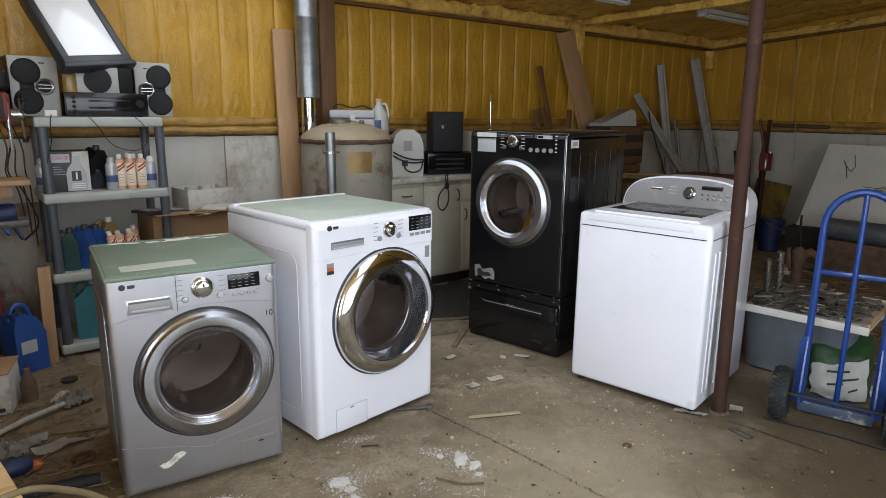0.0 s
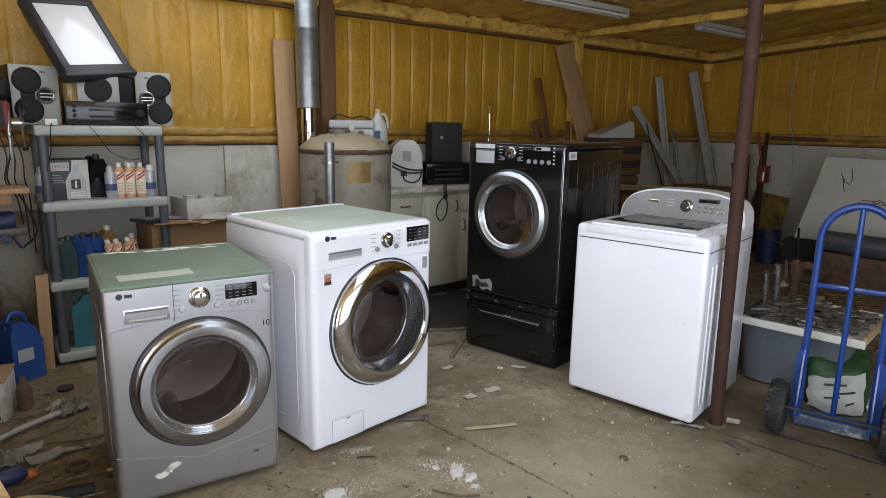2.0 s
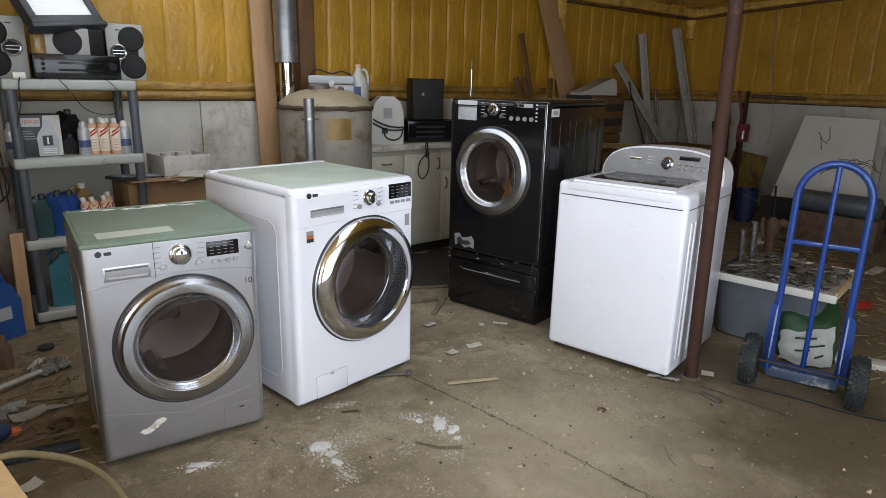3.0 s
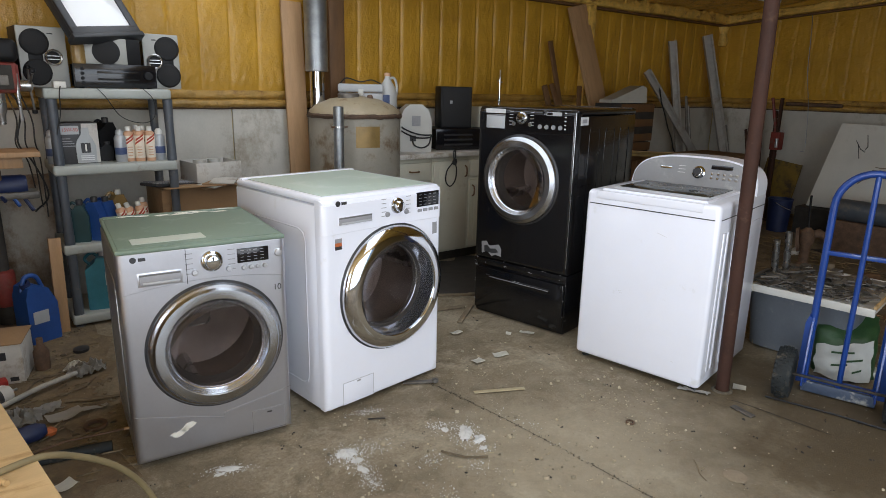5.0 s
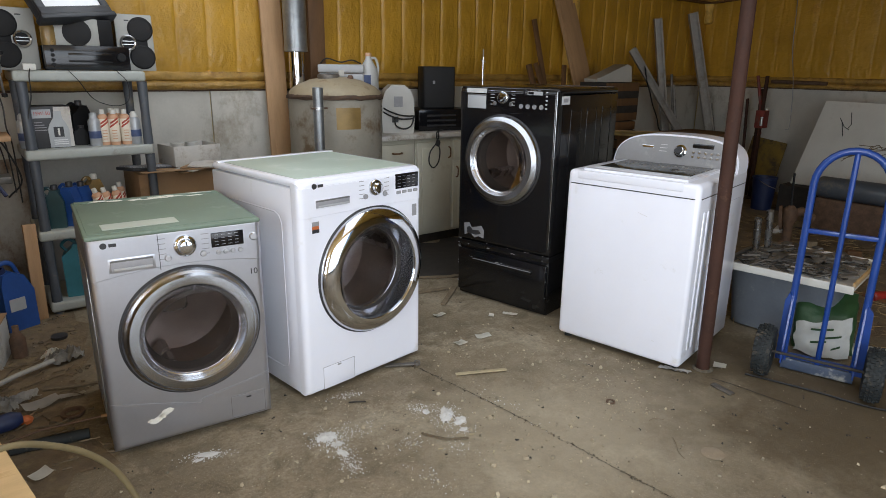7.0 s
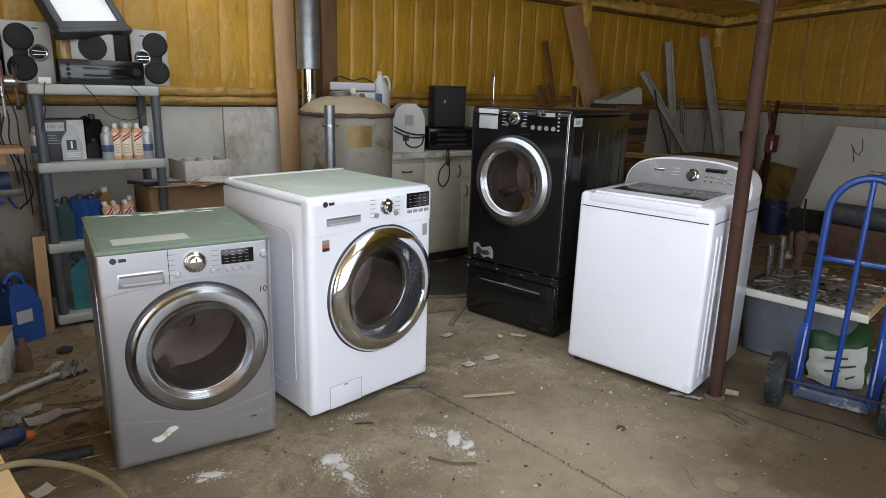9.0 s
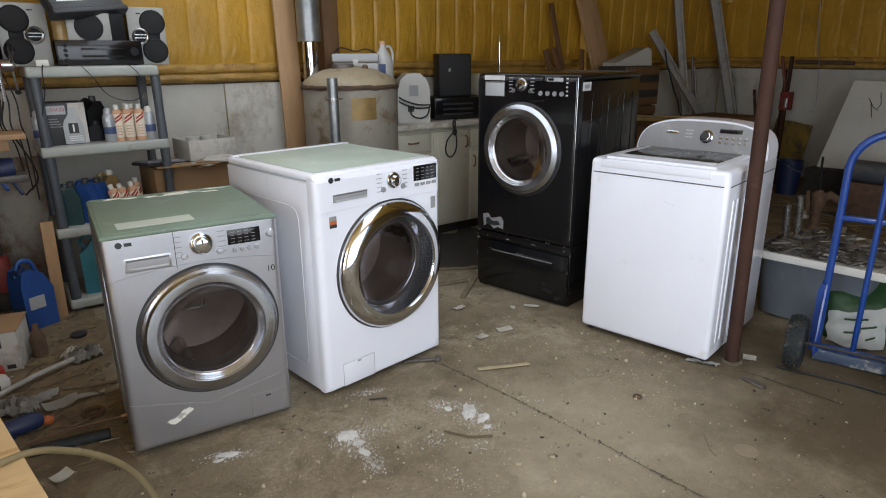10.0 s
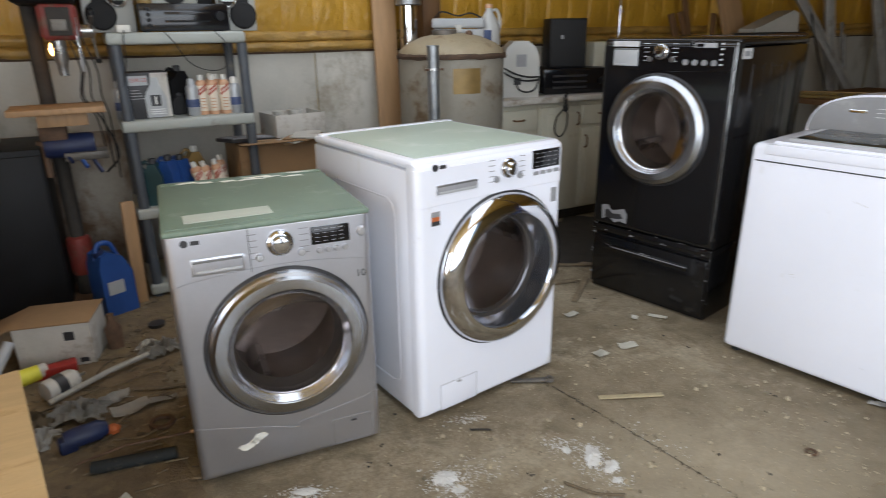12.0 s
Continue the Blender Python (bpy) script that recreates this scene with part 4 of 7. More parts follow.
for k in range(3):                           # rounded pressed panels of the black side
    y = 0.15 + 0.19 * k
    loop = [(0.3437, y, 0.52), (0.3437, y, 1.16), (0.3437, y + 0.02, 1.20), (0.3437, y + 0.10, 1.20), (0.3437, y + 0.12, 1.16), (0.3437, y + 0.12, 0.52)]
    part("pressed_edge", tube(smooth_path(loop, 4), 0.0010, 6), "black", K)
sk = prism([(-0.280, 0.405), (-0.285, 0.482), (-0.245, 0.490), (-0.225, 0.462), (-0.19, 0.470), (-0.15, 0.482), (-0.128, 0.455), (-0.13, 0.405), (-0.17, 0.412), (-0.20, 0.398), (-0.24, 0.425)], -0.0066, -0.003, 0)
part("label_backing", prism([(-0.26, 0.42), (-0.262, 0.458), (-0.24, 0.466), (-0.215, 0.445), (-0.17, 0.452), (-0.15, 0.43), (-0.19, 0.418)], -0.0072, -0.004, 0), "label_dark", K, smooth=0)
part("torn_label", sk, "legend", K, "torn grey label near the base", smooth=0)
# thin steel line modelled in place of the highlight on the black edge
part("front_edge_strip", tube([(0.334, 0.001, 0.42), (0.336, 0.001, 0.9), (0.336, -0.001, 1.315)], 0.0022, 6), "steel", K, "thin bright line drawn as the front edge's highlight")

wear = random.Random(31)
for k in range(26):                          # chipped paint along the black edges
    x, z, y = wear.choice(((wear.uniform(-0.33, 0.33), 0.372, 0.004), (wear.uniform(-0.33, 0.33), 0.345, -0.0005), (0.330, wear.uniform(0.05, 0.33), 0.0), (wear.uniform(-0.24, 0.23), 0.271, -0.016), (-0.328, wear.uniform(0.05, 0.33), 0.0)))
    b = rough(prism([(-0.008, 0), (-0.002, 0.0025), (0.006, 0.0015), (0.010, -0.001), (0.001, -0.003)], -0.0015, 0.0015, 0), 0.003, 90, k)
    b.transform(Matrix.Translation((x, y, z)) @ Matrix.Rotation(wear.uniform(-0.4, 0.4), 4, "Y") @ Matrix.Scale(wear.uniform(0.4, 1.3), 4))
    part("paint_chip", b, "legend", K, smooth=0)

# ---------------------------------------------------------------- top-loading washer
T = thing("top_loading_washer", "white top-loading washer with a grey arched console", "washing machine", pose(2.729, 1.842, 0, 0, 0, -79.2))
body = box(-0.343, 0.343, 0.0, 0.69, 0.022, 0.90, 0.022, segs=4)
part("cabinet", body, "white", T)
for sx in (-1, 1):
    for y0, y1 in ((0.07, 0.10), (0.125, 0.155), (0.23, 0.62)):
        part("pressed_groove", box(sx * 0.3435 - 0.004, sx * 0.3435 + 0.004, y0, y1, 0.10, 0.80, 0.0035), "white", T)
for a in ((-0.321, 0.321, -0.0012, 0.001), (-0.3442, -0.342, 0.02, 0.67), (0.342, 0.3442, 0.02, 0.67)):
    part("seam", box(a[0], a[1], a[2], a[3], 0.866, 0.8705, 0), "label_dark", T, smooth=0)
deck = box(-0.3437, 0.3437, -0.0007, 0.692, 0.872, 0.938, 0)
bmesh.ops.bevel(deck, geom=[e for e in deck.edges if sum(v.co.z for v in e.verts) > 1.79], offset=0.026, segments=5, affect="EDGES", profile=0.5)
part("top_deck", deck, "white", T)
ld = part("lid", prism([(-0.28, 0.925), (-0.265, 0.948), (0.265, 0.948), (0.28, 0.925), (0.25, 0.915), (-0.25, 0.915)], 0.03, 0.485, 0.006), "white", T, "white lid with a glass window")
part("lid_lip", box(-0.285, 0.262, -0.0035, 0.06, 0.896, 0.936, 0.0032, segs=3), "white", ld)
part("lid_window", box(-0.235, 0.235, 0.11, 0.47, 0.944, 0.9515, 0.002), "dark_glass", ld, "dark dusty glass window")
part("window_frame", box(-0.245, 0.245, 0.10, 0.112, 0.944, 0.954, 0.002), "grey_plastic", ld)


def arch(w, z0, z1, n=36, power=2.6):
    pts = []
    for i in range(n + 1):
        a = math.pi * i / n
        c, s = math.cos(a), math.sin(a)
        pts.append((w * math.copysign(abs(c) ** (2 / power), c), z0 + (z1 - z0) * abs(s) ** (2 / power)))
    return pts


def console_slab(w, z0, z1, y0, y1, lean, power=2.6):
    b = prism(arch(w, z0, z1, power=power), y0, y1, 0.004)
    for v in b.verts:
        v.co.y += (v.co.z - z0) * lean
    return b


con = part("console", console_slab(0.343, 0.925, 1.100, 0.505, 0.660, 0.30, 3.0), "white", T, "white arched console housing")
part("console_face", console_slab(0.330, 0.940, 1.091, 0.4935, 0.53, 0.30, 3.0), "grey_face", con, "grey control fascia")


def on_console(x, z):
    return Matrix.Translation((x, 0.4935 + (z - 0.945) * 0.30, z)) @ Matrix.Rotation(radians(90 - 16.7), 4, "X")


kn = part("console_knob", lathe([(0.034, 0), (0.034, 0.006), (0.026, 0.012), (0.024, 0.028), (0.018, 0.031), (0, 0.031)], 36, m=on_console(0.035, 1.018)), "chrome", con, "chrome knob")
part("knob_face", lathe([(0.021, 0.030), (0.018, 0.033), (0, 0.0335)], 28, m=on_console(0.035, 1.018)), "label_dark", kn)
part("console_display", box(-0.055, 0.055, -0.011, 0.011, 0.0, 0.002, 0.0005, m=on_console(0.150, 1.052)), "display", con)
part("logo", box(-0.032, 0.032, -0.006, 0.006, 0.0, 0.0015, 0.0005, m=on_console(-0.150, 1.030)), "chrome", con)
for k in range(5):
    for j in range(2):
        part("button", lathe([(0.007, 0), (0.007, 0.003), (0, 0.004)], 14, m=on_console(0.105 + k * 0.032, 1.018 - j * 0.022)), "steel", con)
for k in range(3):
    part("legend", box(-0.02, 0.02, -0.0015, 0.0015, 0.0, 0.001, 0, m=on_console(-0.06, 1.045 - k * 0.017)), "legend_light", con, smooth=0)
for x in (-0.30, 0.30):
    for y in (0.05, 0.62):
        part("foot", lathe([(0.02, 0), (0.02, 0.012), (0.012, 0.014), (0.012, 0.03)], 16, m=Matrix.Translation((x, y, 0))), "rubber", T)


for k, (x, z, L) in enumerate(((-0.11, 0.43, 0.016), (0.08, 0.76, 0.05), (-0.105, 0.42, 0.014), (0.2, 0.13, 0.012))):
    part("scratch", box(-L / 2, L / 2, -0.0007, 0.002, -0.0008, 0.0008, 0, m=Matrix.Translation((x, 0, z)) @ Matrix.Rotation(radians(24 * (k % 2) - 8), 4, "Y")), "legend_light", T, smooth=0)

# ---------------------------------------------------------------- plastic shelf unit and what stands on it
shelf = thing("shelf_unit", "four-tier grey plastic shelf unit with slate legs", "shelf", pose(0.79, 4.35, 0))
SHELF_Z = (0.075, 0.505, 0.965, 1.390)
for z in SHELF_Z:
    b = box(-0.33, 0.33, -0.23, 0.23, z - 0.058, z, 0.014, segs=3)
    part("tier", b, "shelf_plastic", shelf, "pale grey-green plastic tier")
for sx in (-0.292, 0.312):
    for sy in (-0.19, 0.19):
        for lo, hi in ((0.0, 0.017), (0.075, 0.447), (0.505, 0.907), (0.965, 1.332)):
            part("leg", lathe([(0.0, lo), (0.028, lo), (0.0245, lo + (hi - lo) * 0.5), (0.028, hi), (0, hi)], 20, m=Matrix.Translation((sx, sy, 0))), "leg_plastic", shelf)


def loudspeaker(label, m, w, h, d, flip):
    root = thing("loudspeaker", label, "speaker", m, "stereo speakers on the shelf")
    part("cabinet", box(-w / 2, w / 2, 0.015, d, 0, h, 0.006), "black_matte", root, "black cabinet")
    part("baffle", box(-w / 2, w / 2, 0, 0.02, 0, h, 0.006), "speaker_grey", root, "pale grey baffle")
    s = -1 if flip else 1
    for cz, r in ((h * 0.74, 0.067), (h * 0.25, 0.067)):
        f = front(-s * w * 0.16, 0, cz)
        c = part("woofer", lathe([(r, -0.004), (r, 0.006), (r - 0.006, 0.010), (r * 0.9, 0.007), (r * 0.4, 0.012), (0, 0.014)], 40, m=f), "cone", root, "round black woofer grille")
        part("surround", lathe([(r + 0.003, -0.002), (r + 0.004, 0.004), (r - 0.004, 0.008)], 40, m=f), "black_matte", c)
    part("waist", box(-s * w * 0.16 - 0.035, -s * w * 0.16 + 0.035, -0.004, 0.01, h * 0.3, h * 0.7, 0.003), "black_matte", root)
    f = front(s * w * 0.20, 0, h * 0.50)
    tw = part("tweeter", lathe([(0.045, 0), (0.045, 0.012), (0.040, 0.016), (0.034, 0.013), (0.033, 0.004)], 36, m=f), "steel", root, "chrome-ringed tweeter")
    part("tweeter_cup", lathe([(0.034, 0.005), (0.02, 0.003), (0, 0.002)], 28, m=f), "cone", tw)
    for k in range(2):
        part("grille_bar", box(-0.032, 0.032, -0.014, -0.008, -0.012 + k * 0.018, -0.007 + k * 0.018, 0.001, m=Matrix.Translation((s * w * 0.20, 0, h * 0.5))), "steel", tw, smooth=0)
    part("badge", box(s * w * 0.12, s * w * 0.24, -0.002, 0.002, h * 0.88, h * 0.90, 0), "label_dark", root, smooth=0)
    return root


loudspeaker("grey-fronted loudspeaker with two black woofers", pose(0.500, 4.26, 1.390, 0, 0, 6), 0.235, 0.325, 0.23, False)
loudspeaker("grey-fronted loudspeaker with two black woofers, mirrored", pose(1.125, 4.30, 1.390, 0, 0, -4), 0.205, 0.325, 0.23, True)
rec = thing("stereo_receiver", "black stereo receiver lying on the top shelf", "receiver", pose(0.845, 4.19, 1.390))
part("case", box(-0.215, 0.215, 0.008, 0.28, 0.008, 0.135, 0.004), "display", rec)
part("fascia", box(-0.215, 0.215, 0.0, 0.012, 0.004, 0.135, 0.003), "display", rec)
part("display_window", box(-0.10, 0.12, -0.002, 0.002, 0.045, 0.095, 0.001), "display", rec)
for k in range(4):
    part("knob", lathe([(0.010, 0), (0.009, 0.012), (0, 0.0125)], 18, m=front(-0.175, 0, 0.03 + k * 0.026)), "black_matte", rec)
part("volume_knob", lathe([(0.024, 0), (0.022, 0.018), (0, 0.019)], 28, m=front(0.170, 0, 0.075)), "black_matte", rec)
for x in (-0.18, 0.18):
    for y in (0.04, 0.24):
        part("foot", lathe([(0.014, 0), (0.014, 0.009), (0, 0.009)], 12, m=Matrix.Translation((x, y, 0))), "rubber", rec)
cen = thing("centre_speaker", "small grey centre loudspeaker with a round black grille", "speaker", pose(0.835, 4.21, 1.525))
part("cabinet", box(-0.150, 0.155, 0.012, 0.20, 0, 0.145, 0.005), "black_matte", cen)
part("baffle", box(-0.145, 0.080, 0, 0.018, 0, 0.145, 0.005), "speaker_grey", cen)
part("woofer", lathe([(0.072, 0), (0.072, 0.006), (0.064, 0.010), (0, 0.014)], 40, m=front(-0.03, 0, 0.070)), "cone", cen)
jar = thing("jar", "amber plastic jar on the receiver", "jar", pose(0.665, 4.225, 1.525))
part("body", lathe([(0.0, 0), (0.034, 0), (0.036, 0.01), (0.036, 0.095), (0.030, 0.112), (0.0, 0.112)], 24), "amber", jar)
part("lid", lathe([(0.032, 0.110), (0.032, 0.128), (0.0, 0.130)], 24), "oak", jar)

# floodlight leaning back on the centre speaker
fl = thing("floodlight", "charcoal LED floodlight with a bright white lens, leaning back", "floodlight", Matrix.Identity(4))
BL, BR, TL = Vector((0.635, 4.10, 1.664)), Vector((1.020, 4.27, 1.680)), Vector((0.442, 4.33, 2.070))
ex = (BR - BL)
ez = TL - BL
nrm = ex.cross(ez).normalized()
FL = Matrix((ex.normalized().to_4d(), (-nrm).to_4d(), ez.normalized().to_4d(), (0, 0, 0, 1))).transposed()
FL.translation = BL
for i in range(3):
    FL[3][i] = 0.0
fl.matrix_world = FL
fw, fh = ex.length, ez.length
part("housing", box(0, fw, 0.0, 0.05, 0, fh, 0.012), "lamp_body", fl, "charcoal finned housing")
for a in ((0, fw, 0, 0.052), (0, fw, fh - 0.04, fh), (0, 0.045, 0.04, fh - 0.03), (fw - 0.045, fw, 0.04, fh - 0.03)):
    part("bezel", box(a[0], a[1], -0.016, 0.006, a[2], a[3], 0.006), "lamp_body", fl)
part("lens", box(0.044, fw - 0.044, -0.006, 0.002, 0.050, fh - 0.038, 0.001), mat("floodlight_lens", (0.86, 0.87, 0.88), 0.10, var=0.02, scale=4, coat=0.6), fl, "glossy white lens")
for k in range(9):
    part("fin", box(0.03 + k * (fw - 0.06) / 8 - 0.003, 0.03 + k * (fw - 0.06) / 8 + 0.003, 0.045, 0.085, 0.04, fh - 0.04, 0.001), "lamp_body", fl)
part("bottom_rail", box(-0.012, fw + 0.012, -0.02, 0.055, -0.022, 0.012, 0.010), "lamp_body", fl)


def bottle(label, m, kind, group="bottles on the shelf"):
    """Kinds: tan service bottle, grey spray can."""
    if kind == "tan":
        root = thing("bottle", label, "bottle", m, group)
        part("body", lathe([(0, 0), (0.026, 0), (0.028, 0.006), (0.0285, 0.160), (0.0265, 0.170), (0.018, 0.178), (0.013, 0.181), (0.013, 0.186), (0, 0.186)], 24), "bottle_tan", root, "tan plastic body")
        part("cap", lathe([(0.0145, 0.180), (0.0145, 0.204), (0.012, 0.207), (0, 0.207)], 20), "cap_white", root, "white screw cap")
        sleeve = part("label_wrap", lathe([(0.0283, 0.02), (0.0291, 0.021), (0.0291, 0.152), (0.0286, 0.153)], 24), "label_cream", root, "cream paper label")
        for z, a0, n in ((0.098, -2.5, 9), (0.120, -2.3, 8)):
            b = bmesh.new()
            for k in range(n):
                a = a0 + k * 0.2
                zz = z + k * 0.004
                vs = [b.verts.new((0.0295 * math.cos(t), 0.0295 * math.sin(t), q)) for t, q in ((a, zz), (a + 0.2, zz + 0.004), (a + 0.2, zz + 0.016), (a, zz + 0.012))]
                b.faces.new(vs)
            part("red_print", b, "bottle_red", sleeve, smooth=0)
        for k in range(4):
            b = bmesh.new()
            for j in range(5):
                a = -2.1 + j * 0.18
                vs = [b.verts.new((0.0295 * math.cos(t), 0.0295 * math.sin(t), q)) for t, q in ((a, 0.035 + k * 0.016), (a + 0.18, 0.035 + k * 0.016), (a + 0.18, 0.040 + k * 0.016), (a, 0.040 + k * 0.016))]
                b.faces.new(vs)
            part("print_line", b, "bottle_tan", sleeve, smooth=0)
    else:
        root = thing("spray_can", label, "spray can", m, group)
        part("body", lathe([(0, 0), (0.030, 0), (0.0325, 0.004), (0.0325, 0.140), (0.028, 0.152), (0.020, 0.160), (0, 0.160)], 24), "can_grey", root)
        part("cap", lathe([(0.022, 0.155), (0.021, 0.180), (0.012, 0.192), (0, 0.193)], 20), "cap_white" if "white" in label else "can_grey", root)
        part("print_band", lathe([(0.0329, 0.045), (0.0330, 0.046), (0.0330, 0.085), (0.0329, 0.086)], 24), "label_blue", root)
    return root


z2 = SHELF_Z[2]
bottle("grey spray can with a faded blue band", pose(0.826, 4.20, z2), "can")
bottle("tan bottle with red print and white cap", pose(0.876, 4.215, z2, 0, 0, 5), "tan")
bottle("tan bottle with red print and white cap", pose(0.932, 4.205, z2, 0, 0, -8), "tan")
bottle("tan bottle with red print and white cap", pose(0.967, 4.265, z2, 0, 0, 14), "tan")
bottle("tan bottle with red print and white cap", pose(0.992, 4.20, z2, 0, 0, -3), "tan")
bottle("grey spray can with a white dome cap", pose(1.044, 4.20, z2, 0, 0, 40), "can")
bottle("grey spray can with a scuffed faded band", pose(0.484, 4.265, z2, 0, 0, 20), "can")
bottle("tan bottle standing behind the front row", pose(0.945, 4.33, z2, 0, 0, 30), "tan")

ob = thing("oil_carton", "black and silver motor oil carton with a grade label", "carton", pose(0.614, 4.20, z2, 0, 0, 3) @ Matrix.Diagonal((0.88, 1, 1, 1)))
part("carton", box(-0.115, 0.115, 0.0, 0.16, 0, 0.232, 0.003), "label_dark", ob)
part("pale_half", box(0.020, 0.1145, -0.0012, 0.002, 0.004, 0.228, 0), "carton", ob, smooth=0)
part("grade_label", box(-0.100, 0.004, -0.0022, 0.002, 0.168, 0.216, 0), "grey_plastic", ob, smooth=0)
lettering("15W-50", 0.028, "bottle_red", ob, upright(-0.048, -0.003, 0.193))
jug_out = [(-0.022, 0.004), (0.092, 0.004), (0.095, 0.10), (0.078, 0.140), (0.062, 0.165), (0.060, 0.205), (0.018, 0.205), (0.014, 0.168), (-0.012, 0.135), (-0.024, 0.105)]
part("printed_jug", prism(jug_out, -0.006, -0.001, 0.002), "oil_grey", ob, "silver printed oil jug shape")
part("jug_mark", box(0.006, 0.062, -0.0075, -0.005, 0.062, 0.118, 0), "label_dark", ob, smooth=0)
part("mark_bar", box(0.029, 0.039, -0.0085, -0.006, 0.070, 0.110, 0), "cap_white", ob, smooth=0)
for k in range(3):
    part("print_line", box(0.0, 0.08, -0.0072, -0.005, 0.020 + k * 0.011, 0.025 + k * 0.011, 0), "legend_light", ob, smooth=0)
for k in range(4):
    part("print_line", box(-0.095, -0.02 - 0.01 * k, -0.0022, 0.001, 0.100 + k * 0.014, 0.104 + k * 0.014, 0), "legend", ob, smooth=0)


def oil_jug(name, label, m, material, w=0.11, h=0.25, d=0.075, cap="label_dark", tag=None):
    root = thing(name, label, "jug", m, "jugs on the shelf")
    out = [(-w / 2, 0.006), (-w / 2 + 0.006, 0), (w / 2 - 0.006, 0), (w / 2, 0.006), (w / 2, h * 0.62), (w * 0.30, h * 0.84), (w * 0.26, h * 0.9), (-w * 0.12, h * 0.9), (-w * 0.2, h * 0.82), (-w / 2, h * 0.70)]
    part("body", prism(out, -d / 2, d / 2, 0.010), material, root)
    part("cap", lathe([(0.019, h * 0.89), (0.019, h), (0.016, h + 0.004), (0, h + 0.004)], 18, m=Matrix.Translation((w * 0.07, 0, 0))), cap, root)
    part("grip", tube(smooth_path([(-w * 0.36, 0, h * 0.76), (-w * 0.50, 0, h * 0.86), (-w * 0.28, 0, h * 0.95), (-w * 0.05, 0, h * 0.88)], 5), 0.009, 8), material, root)
    if tag:
        part("label_patch", box(-w * 0.34, w * 0.36, -d / 2 - 0.0015, -d / 2 + 0.001, h * 0.15, h * 0.5, 0), tag, root, smooth=0)
    return root


oil_jug("oil_jug", "dark plastic oil jug behind the carton", pose(0.775, 4.36, z2, 0, 0, 20), "black_matte", 0.12, 0.25, 0.10)
oil_jug("oil_jug", "small dark jar-shaped jug at the shelf edge", pose(0.765, 4.31, z2, 0, 0, 0), "black_matte", 0.07, 0.11, 0.06)
z1 = SHELF_Z[1]
oil_jug("oil_jug", "dark teal plastic oil jug", pose(0.570, 4.22, z1, 0, 0, -15), "teal_dark", 0.105, 0.245, 0.08)
oil_jug("oil_jug", "blue plastic oil jug with a black cap", pose(0.650, 4.23, z1, 0, 0, -40), "blue_plastic", 0.105, 0.255, 0.08)
oil_jug("oil_jug", "blue plastic oil jug with a black cap", pose(0.715, 4.27, z1, 0, 0, -50), "blue_plastic", 0.105, 0.245, 0.08)
oil_jug("oil_jug", "clear brown fluid jug with a white cap", pose(0.80, 4.36, z1, 0, 0, 10), "amber", 0.12, 0.27, 0.08, "cap_white")
for x, y, lean, tw in ((0.835, 4.20, -17, 0), (0.890, 4.24, -20, 20), (0.935, 4.20, -14, -10), (0.950, 4.32, -6, 40)):
    bottle("tan bottle leaning over on its neighbours", pose(x, y, z1 + 0.012, 0, lean, tw), "tan", "leaning bottles")
tj = oil_jug("coolant_jug", "large teal coolant jug with a small white label", pose(0.655, 4.24, SHELF_Z[0], 0, 0, -12), "teal", 0.17, 0.36, 0.13, "cap_white")
part("label_patch", box(0.02, 0.05, -0.0675, -0.063, 0.15, 0.23, 0), "cap_white", tj, smooth=0)
# cables hanging from the receiver, and the little transformer box
single("speaker_cable", tube(smooth_path([(0.72, 4.10, 1.392), (0.76, 4.085, 1.34), (0.82, 4.10, 1.245), (0.89, 4.10, 1.205), (0.965, 4.10, 1.20), (1.010, 4.10, 1.235), (1.01, 4.095, 1.33), (0.96, 4.10, 1.393)], 8), 0.0024, 6), "cable", "thin black speaker cable looped under the shelf", "cable")
single("speaker_cable", tube(smooth_path([(0.545, 4.11, 1.40), (0.535, 4.10, 1.36), (0.53, 4.12, 1.25), (0.50, 4.14, 1.12), (0.51, 4.15, 0.98)], 8), 0.003, 6), "cable", "thin black cable hanging down the leg", "cable")
single("power_adapter", box(0.515, 0.575, 4.12, 4.17, 1.390, 1.425, 0.004), "cap_white", "small white power adapter on the shelf", "adapter")
single("plank_offcut", box(-0.032, 0.032, -0.011, 0.011, 0, 0.56, 0.002), "oak", "short brown plank leaning on the shelf leg", "plank", pose(0.405, 4.10, 0.0, -3, 2, 10))

# ---------------------------------------------------------------- cardboard box pile beside the shelf
bx = thing("cardboard_box", "brown cardboard box with a sagging open top", "box", pose(1.27, 4.40, 0))
part("sides", box(-0.24, 0.24, -0.20, 0.22, 0.0, 0.775, 0.004), "cardboard", bx)
part("flap", box(-0.24, 0.24, -0.31, -0.20, 0.0, 0.006, 0.001, m=Matrix.Translation((0, 0.0, 0.772)) @ Matrix.Rotation(radians(-4), 4, "X")), "cardboard", bx)
part("flap", box(-0.23, 0.02, 0.0, 0.16, 0.0, 0.006, 0.001, m=Matrix.Translation((0, -0.19, 0.780)) @ Matrix.Rotation(radians(5), 4, "Y")), "cardboard", bx)
gt = thing("metal_tray", "scuffed grey open box on the cardboard", "tray", pose(1.405, 4.40, 0.795, 0, 0, 8) @ Matrix.Diagonal((0.92, 1, 0.95, 1)))
for a in ((-0.17, 0.17, -0.13, -0.124), (-0.17, 0.17, 0.124, 0.13), (-0.17, -0.164, -0.124, 0.124), (0.164, 0.17, -0.124, 0.124)):
    part("side", box(a[0], a[1], a[2], a[3], 0, 0.135, 0.002), "carton", gt)
